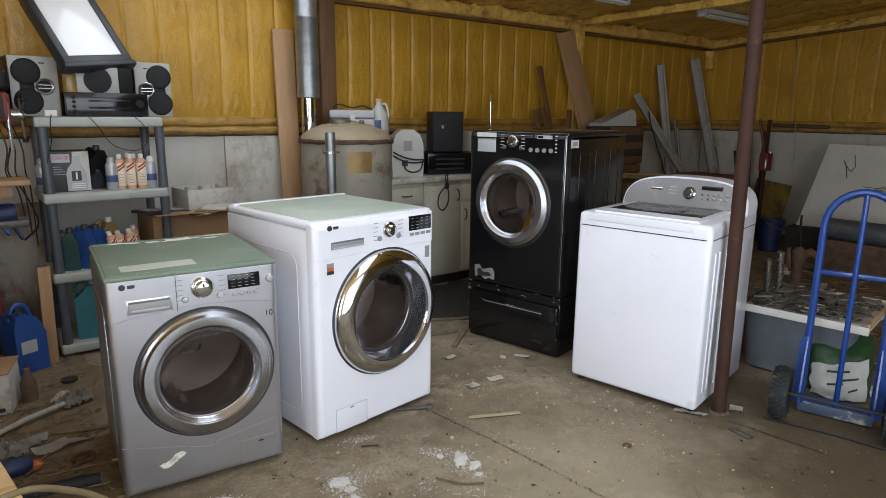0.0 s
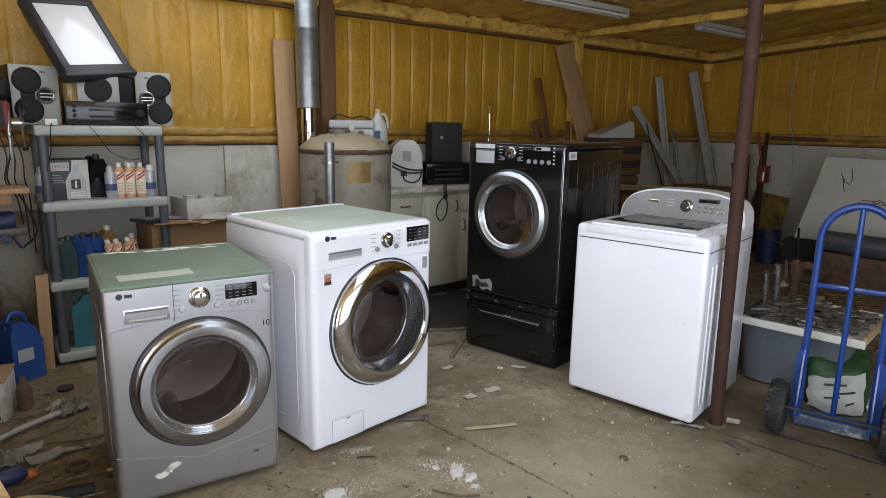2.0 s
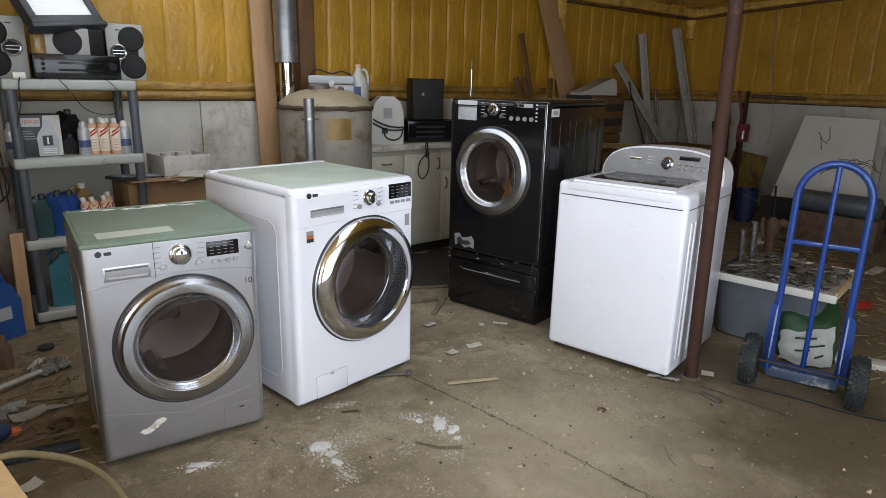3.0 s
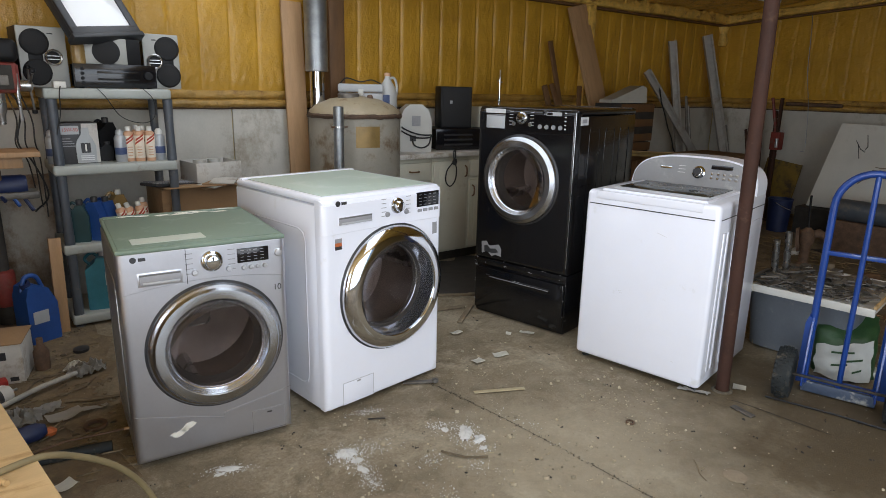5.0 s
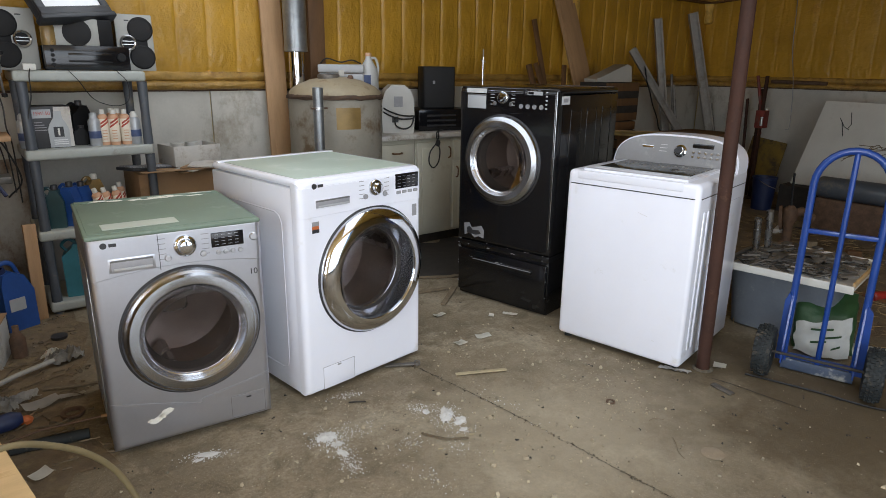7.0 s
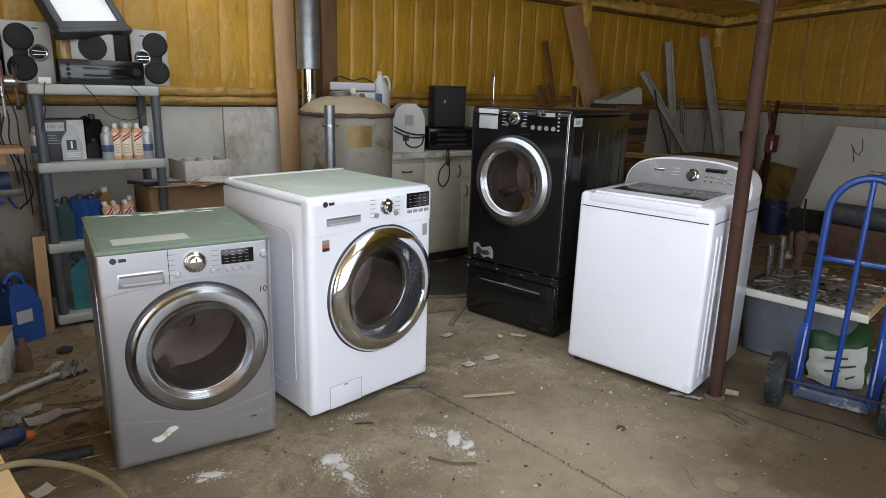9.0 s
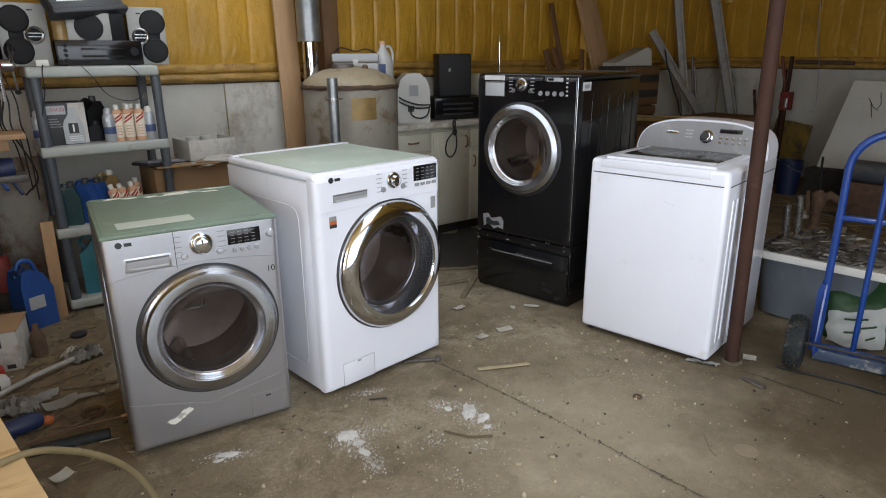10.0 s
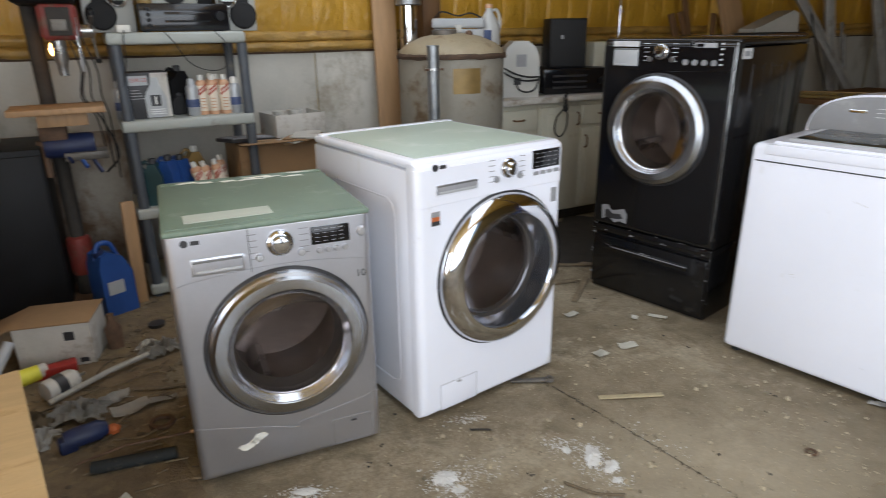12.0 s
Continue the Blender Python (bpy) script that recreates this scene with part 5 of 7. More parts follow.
part("bottom", box(-0.164, 0.164, -0.124, 0.124, 0, 0.006, 0), "carton", gt)
for x in (-0.06, 0.05):
    part("inner_reel", lathe([(0, 0.01), (0.045, 0.01), (0.045, 0.14), (0, 0.142)], 20, m=Matrix.Translation((x, 0.05, 0))), "offwhite", gt)
kb = thing("keyboard", "old grey computer keyboard on the box", "keyboard", pose(1.12, 4.30, 0.785, 0, 6, 30))
part("base", box(-0.19, 0.19, -0.07, 0.07, 0, 0.02, 0.005), "label_dark", kb)
for r in range(5):
    for c in range(15):
        part("key", box(-0.178 + c * 0.0238, -0.158 + c * 0.0238, -0.06 + r * 0.024, -0.040 + r * 0.024, 0.019, 0.028, 0.002, segs=1), "legend", kb, smooth=0)
for k in range(4):
    single("magazine", rough(box(-0.11, 0.11, -0.075, 0.075, 0, 0.008, 0.001), 0.002, 9, k), "carton" if k % 2 else "cardboard", "worn paper booklet lying on the box", "booklet", pose(1.36 + 0.02 * k, 4.20 - 0.006 * k, 0.783 + 0.009 * k, 2, -5 + k, 12 + 17 * k), "booklets")

# ---------------------------------------------------------------- drill press, dark cabinet and floor clutter on that side
dp = thing("drill_press", "old red floor drill press with a wooden table", "drill press", pose(0.16, 4.30, 0))
part("base", box(-0.13, 0.13, -0.17, 0.17, 0, 0.05, 0.012), "rusty", dp)
part("column", lathe([(0, 0.04), (0.05, 0.04), (0.05, 0.16), (0.036, 0.18), (0.036, 1.72), (0, 1.72)], 24), "grime", dp)
part("collar", lathe([(0.055, 0.16), (0.06, 0.17), (0.06, 0.34), (0.055, 0.36), (0.036, 0.37)], 24), "red_dusty", dp, "red clamped collar")
tb = part("table", box(-0.16, 0.24, -0.32, -0.04, 1.035, 1.062, 0.003), "oak", dp, "pine board clamped on as a table")
part("table_block", box(-0.05, 0.16, -0.27, -0.09, 0.975, 1.035, 0.004), "oak", tb)
part("table_arm", box(-0.06, 0.06, -0.20, 0.0, 0.90, 0.975, 0.012), "rusty", dp)
part("table_motor", lathe([(0, -0.11), (0.05, -0.11), (0.058, -0.09), (0.058, 0.09), (0.05, 0.11), (0, 0.11)], 20, m=Matrix.Translation((0.06, -0.15, 0.87)) @ Matrix.Rotation(radians(90), 4, "Y")), "blue_dark", dp, "dark blue vice under the table")
part("table_bracket", box(0.03, 0.22, -0.22, -0.08, 0.80, 0.84, 0.006), "scrap", dp)
hd = part("head", rough(box(0.045, 0.195, -0.28, 0.12, 1.36, 1.52, 0.02, segs=3), 0.006, 14, 2), "red_dusty", dp, "dusty red cast head")
part("front_plate", box(0.075, 0.170, -0.292, -0.275, 1.38, 1.50, 0.004), "grime", hd, "dark front plate")
part("front_plate", box(0.090, 0.150, -0.300, -0.290, 1.40, 1.45, 0.003), "scrap", hd)
part("depth_stop", tube([(0.185, -0.27, 1.22), (0.185, -0.27, 1.46)], 0.008, 8), "steel", hd)
part("quill", lathe([(0, 1.20), (0.018, 1.20), (0.022, 1.25), (0.03, 1.27), (0.03, 1.41), (0, 1.41)], 20, m=Matrix.Translation((0.10, -0.20, 0))), "steel", dp)
part("head_cover", box(-0.06, 0.205, -0.32, 0.14, 1.515, 1.63, 0.03, segs=3), "black_matte", dp, "black belt cover")
hub = part("feed_hub", lathe([(0, 0), (0.03, 0), (0.03, 0.06), (0.02, 0.07), (0, 0.07)], 20, m=Matrix.Translation((0.19, -0.18, 1.40)) @ Matrix.Rotation(radians(90), 4, "Y")), "steel", dp)
for k in range(3):
    a = radians(35 + 120 * k)
    end = (0.255, -0.18 + 0.15 * math.cos(a), 1.40 + 0.15 * math.sin(a))
    sp = part("feed_spoke", tube([(0.245, -0.18, 1.40), end], 0.006, 8), "scrap", hub)
    part("spoke_knob", lathe([(0, 0), (0.014, 0.004), (0.014, 0.02), (0, 0.026)], 12, m=Matrix.Translation(end)), "black_matte", sp)
part("power_cable", tube(smooth_path([(0.07, -0.1, 1.45), (0.19, -0.12, 1.30), (0.16, -0.10, 1.10), (0.22, -0.08, 0.98), (0.27, -0.10, 0.80), (0.20, -0.05, 0.70)], 6), 0.005, 6), "cable", dp)
for k in range(3):                           # wires hanging from the head
    part("hanging_wire", tube(smooth_path([(0.14 + 0.03 * k, -0.05, 1.37), (0.17 + 0.035 * k, -0.09, 1.22), (0.15 + 0.045 * k, -0.10, 1.09), (0.20 + 0.03 * k, -0.02, 0.98), (0.22 + 0.02 * k, -0.03, 0.78 - 0.06 * k)], 6), 0.004, 6), "cable", dp)
for k in range(3):                           # levers and a clamp screw under the table
    part("clamp_lever", tube([(0.02 + 0.05 * k, -0.16, 0.86), (0.06 + 0.06 * k, -0.24, 0.80 - 0.03 * k)], 0.010, 8), "blue_plastic" if k == 1 else "blue_dark", dp)
part("clamp_screw", lathe([(0, 0), (0.016, 0), (0.016, 0.16), (0.03, 0.16), (0.03, 0.18), (0, 0.18)], 16, m=Matrix.Translation((-0.05, -0.14, 0.72))), "rusty", dp)
for k in range(4):
    part("cooling_fin", box(0.040, 0.200, -0.26 + 0.06 * k, -0.24 + 0.06 * k, 1.375, 1.505, 0.004), "red_dusty", hd)
lamp = thing("work_lamp", "small lit work lamp clamped on the drill press", "lamp", pose(0.245, 4.11, 1.355))
part("socket", lathe([(0, 0), (0.018, 0), (0.018, 0.035), (0, 0.035)], 16), "black_matte", lamp)
part("bulb", lathe([(0, -0.07), (0.018, -0.064), (0.028, -0.042), (0.020, -0.012), (0.012, 0.0)], 16), glowing("lit_bulb", (1.0, 0.50, 0.16), 14.0), lamp, "glowing warm bulb")
part("arm", tube([(0, 0, 0.035), (0.0, 0.02, 0.05), (0.01, 0.05, 0.06)], 0.005, 8), "steel", lamp)

bc = thing("storage_cabinet", "black metal cabinet standing against the wall", "cabinet", pose(-0.33, 4.40, 0))
part("carcass", box(-0.42, 0.42, -0.22, 0.26, 0, 0.86, 0.008), "black_matte", bc)
for x in (-0.21, 0.21):
    dd = part("cabinet_door", box(x - 0.2, x + 0.2, -0.236, -0.222, 0.04, 0.83, 0.004), "black_matte", bc)
    part("handle", box(x + (0.14 if x < 0 else -0.16), x + (0.16 if x < 0 else -0.14), -0.255, -0.235, 0.42, 0.52, 0.004), "steel", dd)
single("tool_box", box(-0.60, -0.10, 4.22, 4.52, 0.862, 1.03, 0.012), "offwhite", "dusty beige tool case on the black cabinet", "tool case")

bj = thing("fuel_jug", "blue plastic fuel jug standing on the floor", "jug", pose(0.285, 4.05, 0, 0, 0, 25) @ Matrix.Diagonal((0.82, 0.9, 1, 1)))
part("body", prism([(-0.10, 0.01), (-0.09, 0), (0.09, 0), (0.10, 0.01), (0.10, 0.22), (0.05, 0.31), (-0.03, 0.345), (-0.08, 0.33), (-0.10, 0.27)], -0.075, 0.075, 0.018), "blue_plastic", bj)
part("handle", tube(smooth_path([(-0.085, -0.0, 0.30), (-0.05, -0.0, 0.375), (0.02, 0, 0.37), (0.055, 0, 0.30)], 6), 0.014, 10), "blue_plastic", bj)
part("mouth", lathe([(0.032, 0.0), (0.032, 0.03), (0.024, 0.034), (0.022, 0.0)], 20, m=Matrix.Translation((-0.055, -0.02, 0.325)) @ Matrix.Rotation(radians(-28), 4, "Y")), "blue_dark", bj)
part("label_patch", box(-0.07, 0.03, -0.0785, -0.074, 0.12, 0.19, 0), "grey_plastic", bj, smooth=0)

ct = thing("carton", "open pale carton with brown flaps on the floor", "box", pose(0.055, 3.62, 0, 0, 0, -14))
part("sides", box(-0.15, 0.15, -0.12, 0.12, 0, 0.205, 0.003), "carton", ct)
part("top_flap", box(-0.155, 0.155, -0.125, 0.13, 0.205, 0.211, 0.001), "cardboard", ct)
part("side_flap", box(-0.13, 0, -0.12, 0.12, 0, 0.005, 0.001, m=Matrix.Translation((-0.152, 0, 0.206)) @ Matrix.Rotation(radians(-22), 4, "Y")), "cardboard", ct)
part("print_mark", box(0.045, 0.085, -0.1225, -0.119, 0.13, 0.17, 0), "label_dark", ct, smooth=0)
part("hand_hole", box(0.09, 0.125, -0.1225, -0.119, 0.02, 0.04, 0), "label_dark", ct, smooth=0)
single("dark_bottle", lathe([(0, 0), (0.035, 0), (0.036, 0.1), (0.015, 0.14), (0.015, 0.17), (0, 0.17)], 20), "rusty", "brown bottle beside the carton", "bottle", pose(0.255, 3.60, 0))

# plywood sheet on a low trestle by the camera's side
pl = thing("plywood_sheet", "pale plywood sheet lying on low trestles", "plywood", pose(0, 0, 0))
c0 = [(0.025, 2.60), (0.15, 1.75), (0.29, 0.85), (-0.75, 0.68), (-1.05, 2.40)]
part("panel", prism([(x, y) for x, y in c0], -0.452, -0.434, 0.002, m=Matrix(((1, 0, 0, 0), (0, 0, 1, 0), (0, -1, 0, 0), (0, 0, 0, 1)))), "plywood", pl)
for k in range(3):
    part("knot", lathe([(0, 0), (0.012 + 0.004 * k, 0), (0.010, 0.0008), (0, 0.001)], 14, m=Matrix.Translation((0.02 - 0.11 * k, 1.82 + 0.28 * k, 0.4521))), "oak", pl)
part("dowel", tube([(0.045, 1.80, 0.460), (0.065, 1.765, 0.460)], 0.008, 8), "pine", pl)
for y in (1.0, 2.2):
    tr = part("trestle_bar", box(-0.80, -0.06, y - 0.04, y + 0.04, 0.36, 0.434, 0.003), "pine", pl)
    for x in (-0.72, -0.16):
        for s in (-1, 1):
            part("trestle_leg", tube([(x, y, 0.37), (x, y + s * 0.16, 0.0)], 0.022, 6), "pine", pl)
single("hose", tube(smooth_path([(-0.45, 1.95, 0.462), (-0.20, 1.84, 0.462), (0.00, 1.82, 0.462), (0.14, 1.86, 0.455), (0.23, 1.906, 0.40), (0.32, 1.94, 0.32), (0.39, 1.96, 0.22), (0.435, 1.95, 0.11), (0.46, 1.90, 0.02), (0.47, 1.78, 0.010), (0.45, 1.55, 0.010)], 8), 0.0095, 10), "hose", "dusty tan hose over the plywood onto the floor", "hose")

# ---------------------------------------------------------------- barrel stove, flue and boards along the back wall
st = thing("barrel_stove", "weathered tan steel tank stove with a rusty seam", "stove", pose(2.385, 4.15, 0))
part("shell", lathe([(0, 0.02), (0.32, 0.02), (0.33, 0.04), (0.33, 1.20), (0.332, 1.225)], 64), "tank", st)
part("dome", lathe([(0.330, 1.235), (0.325, 1.262), (0.28, 1.300), (0.18, 1.342), (0.07, 1.362), (0, 1.365)], 64), "tank_top", st, "tan domed top")
part("weld_seam", rough(lathe([(0.328, 1.212), (0.342, 1.216), (0.345, 1.232), (0.338, 1.243), (0.326, 1.246)], 96), 0.006, 22, 3), "weld", st, "lumpy rusty weld seam")
part("cap_ring", lathe([(0.075, 1.345), (0.078, 1.375), (0.070, 1.382), (0.05, 1.380), (0.048, 1.36), (0, 1.36)], 36, m=Matrix.Translation((-0.06, -0.02, 0))), "scrap", st, "grey filler ring")
part("valve", lathe([(0, 1.35), (0.022, 1.35), (0.022, 1.372), (0.014, 1.385), (0, 1.386)], 18, m=Matrix.Translation((0.07, -0.10, -0.01))), "rusty", st, "small valve stub")
bt = bmesh.new()
ang = [math.radians(-118 + 6 * k) for k in range(6)]
lo = [bt.verts.new((0.3315 * math.cos(a), 0.3315 * math.sin(a), 1.02)) for a in ang]
hi = [bt.verts.new((0.3315 * math.cos(a), 0.3315 * math.sin(a), 1.165)) for a in ang]
for k in range(5):
    bt.faces.new((lo[k], lo[k + 1], hi[k + 1], hi[k]))
part("rating_plate", bt, mat("brass_tape", (0.27, 0.175, 0.06), 0.4, metal=0.3, var=0.2, scale=9), st, "yellowed rating plate")
for a in (-60, 60, 180):
    part("leg", box(-0.03, 0.03, -0.03, 0.03, 0.0, 0.03, 0.002, m=Matrix.Rotation(radians(a), 4, "Z") @ Matrix.Translation((0.27, 0, 0))), "rusty", st)
fp = thing("flue_pipe", "galvanised flue pipe with a shiny lower length", "flue pipe", pose(2.215, 4.40, 0))
part("lower_pipe", lathe([(0, 1.22), (0.054, 1.22), (0.054, 1.56), (0, 1.56)], 32), "chrome", fp, "shiny lower length")
part("upper_pipe", lathe([(0.078, 1.53), (0.084, 1.535), (0.082, 1.55), (0.082, 2.08), (0.086, 2.085), (0.086, 2.10), (0.082, 2.105), (0.082, 2.66)], 36), "galv", fp, "spangled galvanised length")
part("pipe_cap", lathe([(0.082, 1.532), (0.05, 1.540)], 32), "galv", fp)
sp = thing("standing_pipe", "short galvanised pipe with a clamp in front of the tank", "pipe", pose(2.058, 3.78, 0))
part("tube", lathe([(0.0, 0.0), (0.034, 0.0), (0.034, 1.30), (0.031, 1.302), (0.029, 1.0), (0, 1.0)], 24), "galv", sp)
part("clamp", lathe([(0.034, 1.165), (0.038, 1.165), (0.038, 1.180), (0.034, 1.180)], 24), "steel", sp)
for s in (-1, 1):
    part("clamp_bolt", tube([(s * 0.034, -0.01, 1.172), (s * 0.058, -0.016, 1.172)], 0.006, 8), "rusty", sp)
single("leaning_board", box(-0.08, 0.08, -0.012, 0.012, 0, 2.03, 0.003), "oak", "tan board leaning upright on the back wall", "board", pose(2.105, 4.46, 0, -4.6, 0.6, 0))
single("wall_stud", box(2.39, 2.52, 4.53, 4.66, 0, 2.60, 0.006), "brown_wood", "dark brown timber post on the back wall", "post", kind="structure")
single("wall_stud", box(5.34, 5.45, 4.56, 4.66, 0, 2.55, 0.006), "foam_lifted", "foam-covered timber post on the back wall", "post", kind="structure")

# white flagon and grey case on the dome
cs = thing("hard_case", "grey plastic case with a cord over it, on the tank", "case", pose(2.52, 4.30, 1.285, 0, 0, -28))
part("base", box(-0.165, 0.165, -0.09, 0.09, 0.0, 0.10, 0.014, segs=3), "grey_plastic", cs)
part("lid", box(-0.168, 0.168, -0.093, 0.093, 0.104, 0.165, 0.014, segs=3), "grey_plastic", cs)
part("latch", box(-0.02, 0.02, -0.099, -0.09, 0.08, 0.125, 0.002), "offwhite", cs)
part("cord", tube(smooth_path([(-0.15, 0, 0.168), (-0.10, -0.03, 0.205), (0.0, 0.0, 0.180), (0.08, -0.02, 0.195), (0.15, 0, 0.17)], 6), 0.005, 6), "cable", cs)
jg = thing("plastic_flagon", "milky plastic gallon flagon with a blue label", "flagon", pose(2.715, 4.23, 1.225, 0, 0, -15))
part("body", lathe([(0, 0), (0.068, 0), (0.075, 0.01), (0.075, 0.15), (0.062, 0.20), (0.032, 0.25), (0.021, 0.27), (0.021, 0.29), (0, 0.29)], 28), "jug_plastic", jg)
part("cap", lathe([(0.024, 0.285), (0.024, 0.31), (0, 0.311)], 20), "bottle_tan", jg)
part("handle", tube(smooth_path([(0.02, 0, 0.27), (0.055, 0, 0.27), (0.075, 0, 0.21), (0.07, 0, 0.14)], 6), 0.010, 8), "jug_plastic", jg)
part("label_patch", box(-0.058, -0.005, -0.0765, -0.05, 0.06, 0.15, 0.002), "label_blue", jg)
part("label_text_bar", box(-0.05, -0.02, -0.0775, -0.07, 0.07, 0.09, 0), "cap_white", jg, smooth=0)

# ---------------------------------------------------------------- base cabinets, worktop, things on it
def base_unit(m, w, drawer, handle_side):
    root = thing("base_cabinet", "cream painted base cabinet with worn bronze pulls", "cabinet", m, "base cabinets")
    part("carcass", box(0, w, 0.02, 0.56, 0.09, 0.888, 0.002), "cream", root)
    part("toe_kick", box(0, w, 0.08, 0.54, 0.0, 0.09, 0), "grime", root)
    top = 0.87
    if drawer:
        dw = part("drawer_front", box(0.012, w - 0.012, 0.0, 0.022, 0.715, 0.855, 0.006), "cream", root)
        part("drawer_pull", tube(smooth_path([(w / 2 - 0.045, -0.002, 0.79), (w / 2 - 0.03, -0.024, 0.788), (w / 2 + 0.03, -0.024, 0.788), (w / 2 + 0.045, -0.002, 0.79)], 5), 0.006, 8), "brown_wood", dw, "bronze bow pull")
        top = 0.70
    d = part("cabinet_door", box(0.012, w - 0.012, 0.0, 0.022, 0.11, top - 0.012, 0.006), "cream", root)
    part("raised_panel", box(0.06, w - 0.06, -0.006, 0.004, 0.16, top - 0.06, 0.005), "cream", d)
    x = w - 0.04 if handle_side > 0 else 0.04
    part("door_pull", tube(smooth_path([(x, -0.002, top - 0.06), (x, -0.025, top - 0.075), (x, -0.025, top - 0.135), (x, -0.002, top - 0.15)], 5), 0.006, 8), "brown_wood", d, "bronze bow pull")
    return root


base_unit(pose(2.70, 4.10, 0), 0.36, True, 1)
base_unit(pose(3.065, 4.10, 0), 0.37, False, 1)
base_unit(pose(3.44, 4.10, 0), 0.40, True, -1)
base_unit(pose(3.845, 4.10, 0), 0.40, False, 1)
single("worktop", box(2.66, 4.27, 4.06, 4.665, 0.890, 0.930, 0.008), "worktop", "pale laminate worktop over the base cabinets", "worktop")

dh = thing("water_dispenser", "off-white rounded appliance with its black cord wrapped", "appliance", pose(3.01, 4.30, 0.930, 0, 0, -24))
part("body", prism([(-0.125, 0.0), (0.125, 0.0), (0.130, 0.12), (0.125, 0.26), (0.10, 0.33), (0.05, 0.372), (-0.05, 0.372), (-0.10, 0.33), (-0.125, 0.26), (-0.130, 0.12)], -0.10, 0.10, 0.02), "offwhite", dh)
part("rating_label", box(-0.035, 0.035, -0.103, -0.099, 0.205, 0.285, 0), "legend", dh, smooth=0)
part("socket_recess", box(-0.05, 0.0, -0.103, -0.099, 0.085, 0.13, 0), "label_dark", dh, smooth=0)
for k in range(2):
    part("cord_wrap", tube(smooth_path([(-0.135, -0.05, 0.22 - 0.03 * k), (-0.10, -0.112, 0.185 - 0.03 * k), (0.0, -0.113, 0.145 - 0.03 * k), (0.10, -0.112, 0.135 - 0.02 * k), (0.14, -0.05, 0.15 - 0.02 * k)], 6), 0.006, 8), "cable", dh)
part("cord_tail", tube(smooth_path([(-0.03, -0.104, 0.11), (-0.02, -0.12, 0.06), (0.04, -0.115, 0.035), (0.10, -0.113, 0.06), (0.125, -0.108, 0.14)], 6), 0.006, 8), "cable", dh)

st2 = thing("black_amplifier", "black stereo unit lying on the worktop", "stereo", pose(3.50, 4.36, 0.930, 0, 0, -14))
part("case", box(-0.27, 0.27, -0.19, 0.19, 0.008, 0.175, 0.006), "black_matte", st2)
part("fascia", box(-0.272, 0.272, -0.198, -0.186, 0.004, 0.178, 0.004), "display", st2)
part("knob", lathe([(0.025, 0), (0.023, 0.016), (0, 0.017)], 24, m=front(0.18, -0.198, 0.09)), "black_matte", st2)
for k in range(3):
    part("slot", box(-0.20, 0.06, -0.2005, -0.196, 0.04 + 0.04 * k, 0.055 + 0.04 * k, 0), "label_dark", st2, smooth=0)
sb = thing("black_loudspeaker", "black boxy loudspeaker on the stereo unit", "speaker", pose(3.45, 4.36, 1.108, 0, 0, -25))
part("cabinet", box(-0.125, 0.14, -0.11, 0.14, 0, 0.338, 0.006), "black_matte", sb)
part("grille", box(-0.118, 0.133, -0.122, -0.108, 0.010, 0.328, 0.006), "cone", sb, "black cloth grille")
part("side_vent", box(0.138, 0.145, -0.09, 0.12, 0.03, 0.30, 0.006), "black_matte", sb)
part("badge", box(-0.05, -0.03, -0.1245, -0.12, 0.20, 0.225, 0), "legend", sb, smooth=0)
single("beige_panel_box", box(3.72, 3.93, 4.32, 4.52, 0.930, 1.28, 0.008), "cream", "beige painted box behind the stereo", "box")
tap = thing("chrome_stand", "slim chrome rod stand with a crossbar on the worktop", "stand", pose(3.87, 4.24, 0.930))
part("foot", lathe([(0, 0), (0.045, 0), (0.04, 0.012), (0.012, 0.018), (0, 0.018)], 24), "chrome", tap)
part("rod", tube([(0, 0, 0.015), (0, 0, 0.35), (0, 0, 0.60)], 0.0105, 12), "chrome", tap)
part("thin_tip", tube([(0, 0, 0.60), (0, 0, 0.665)], 0.005, 8), "steel", tap)
part("crossbar", tube([(-0.025, 0, 0.575), (0.03, 0, 0.56)], 0.006, 8), "steel", tap)
cord = smooth_path([(3.25, 4.05, 0.94), (3.235, 4.04, 0.87), (3.17, 4.05, 0.79), (3.165, 4.06, 0.70), (3.21, 4.06, 0.655), (3.26, 4.06, 0.70), (3.265, 4.05, 0.79), (3.235, 4.04, 0.86), (3.22, 4.04, 0.93), (3.30, 4.10, 0.945), (3.36, 4.14, 0.945)], 7)
single("extension_lead", tube(cord, 0.0055, 8), "cable", "black power cord looped over the worktop's edge", "cable")
single("cord_knot", rough(lathe([(0, -0.03), (0.016, -0.02), (0.02, 0), (0.014, 0.025), (0, 0.03)], 12), 0.006, 40, 2), "cable", "knot in the hanging black cord", "cable", pose(3.235, 4.035, 0.855))

# boards and sheet leaning behind the black washer
single("leaning_board", box(-0.13, 0.13, -0.012, 0.012, 0, 2.36, 0.003), "oak", "wide brown board leaning in the back corner", "board", pose(5.72, 4.18, 0, -10.5, -13.0, 0))
for k, (x, top, tilt, w) in enumerate(((5.16, 1.95, -11, 0.05), (5.10, 1.55, -16, 0.06), (5.30, 1.60, -20, 0.045), (4.98, 1.50, 6, 0.05))):
    single("wood_strip", box(-w / 2, w / 2, -0.012, 0.012, 0, top, 0.002), "brown_wood", "dark wooden strip leaning on the wall", "strip", pose(x, 4.32 - 0.02 * k, 0, -7, tilt, 0), "leaning strips")
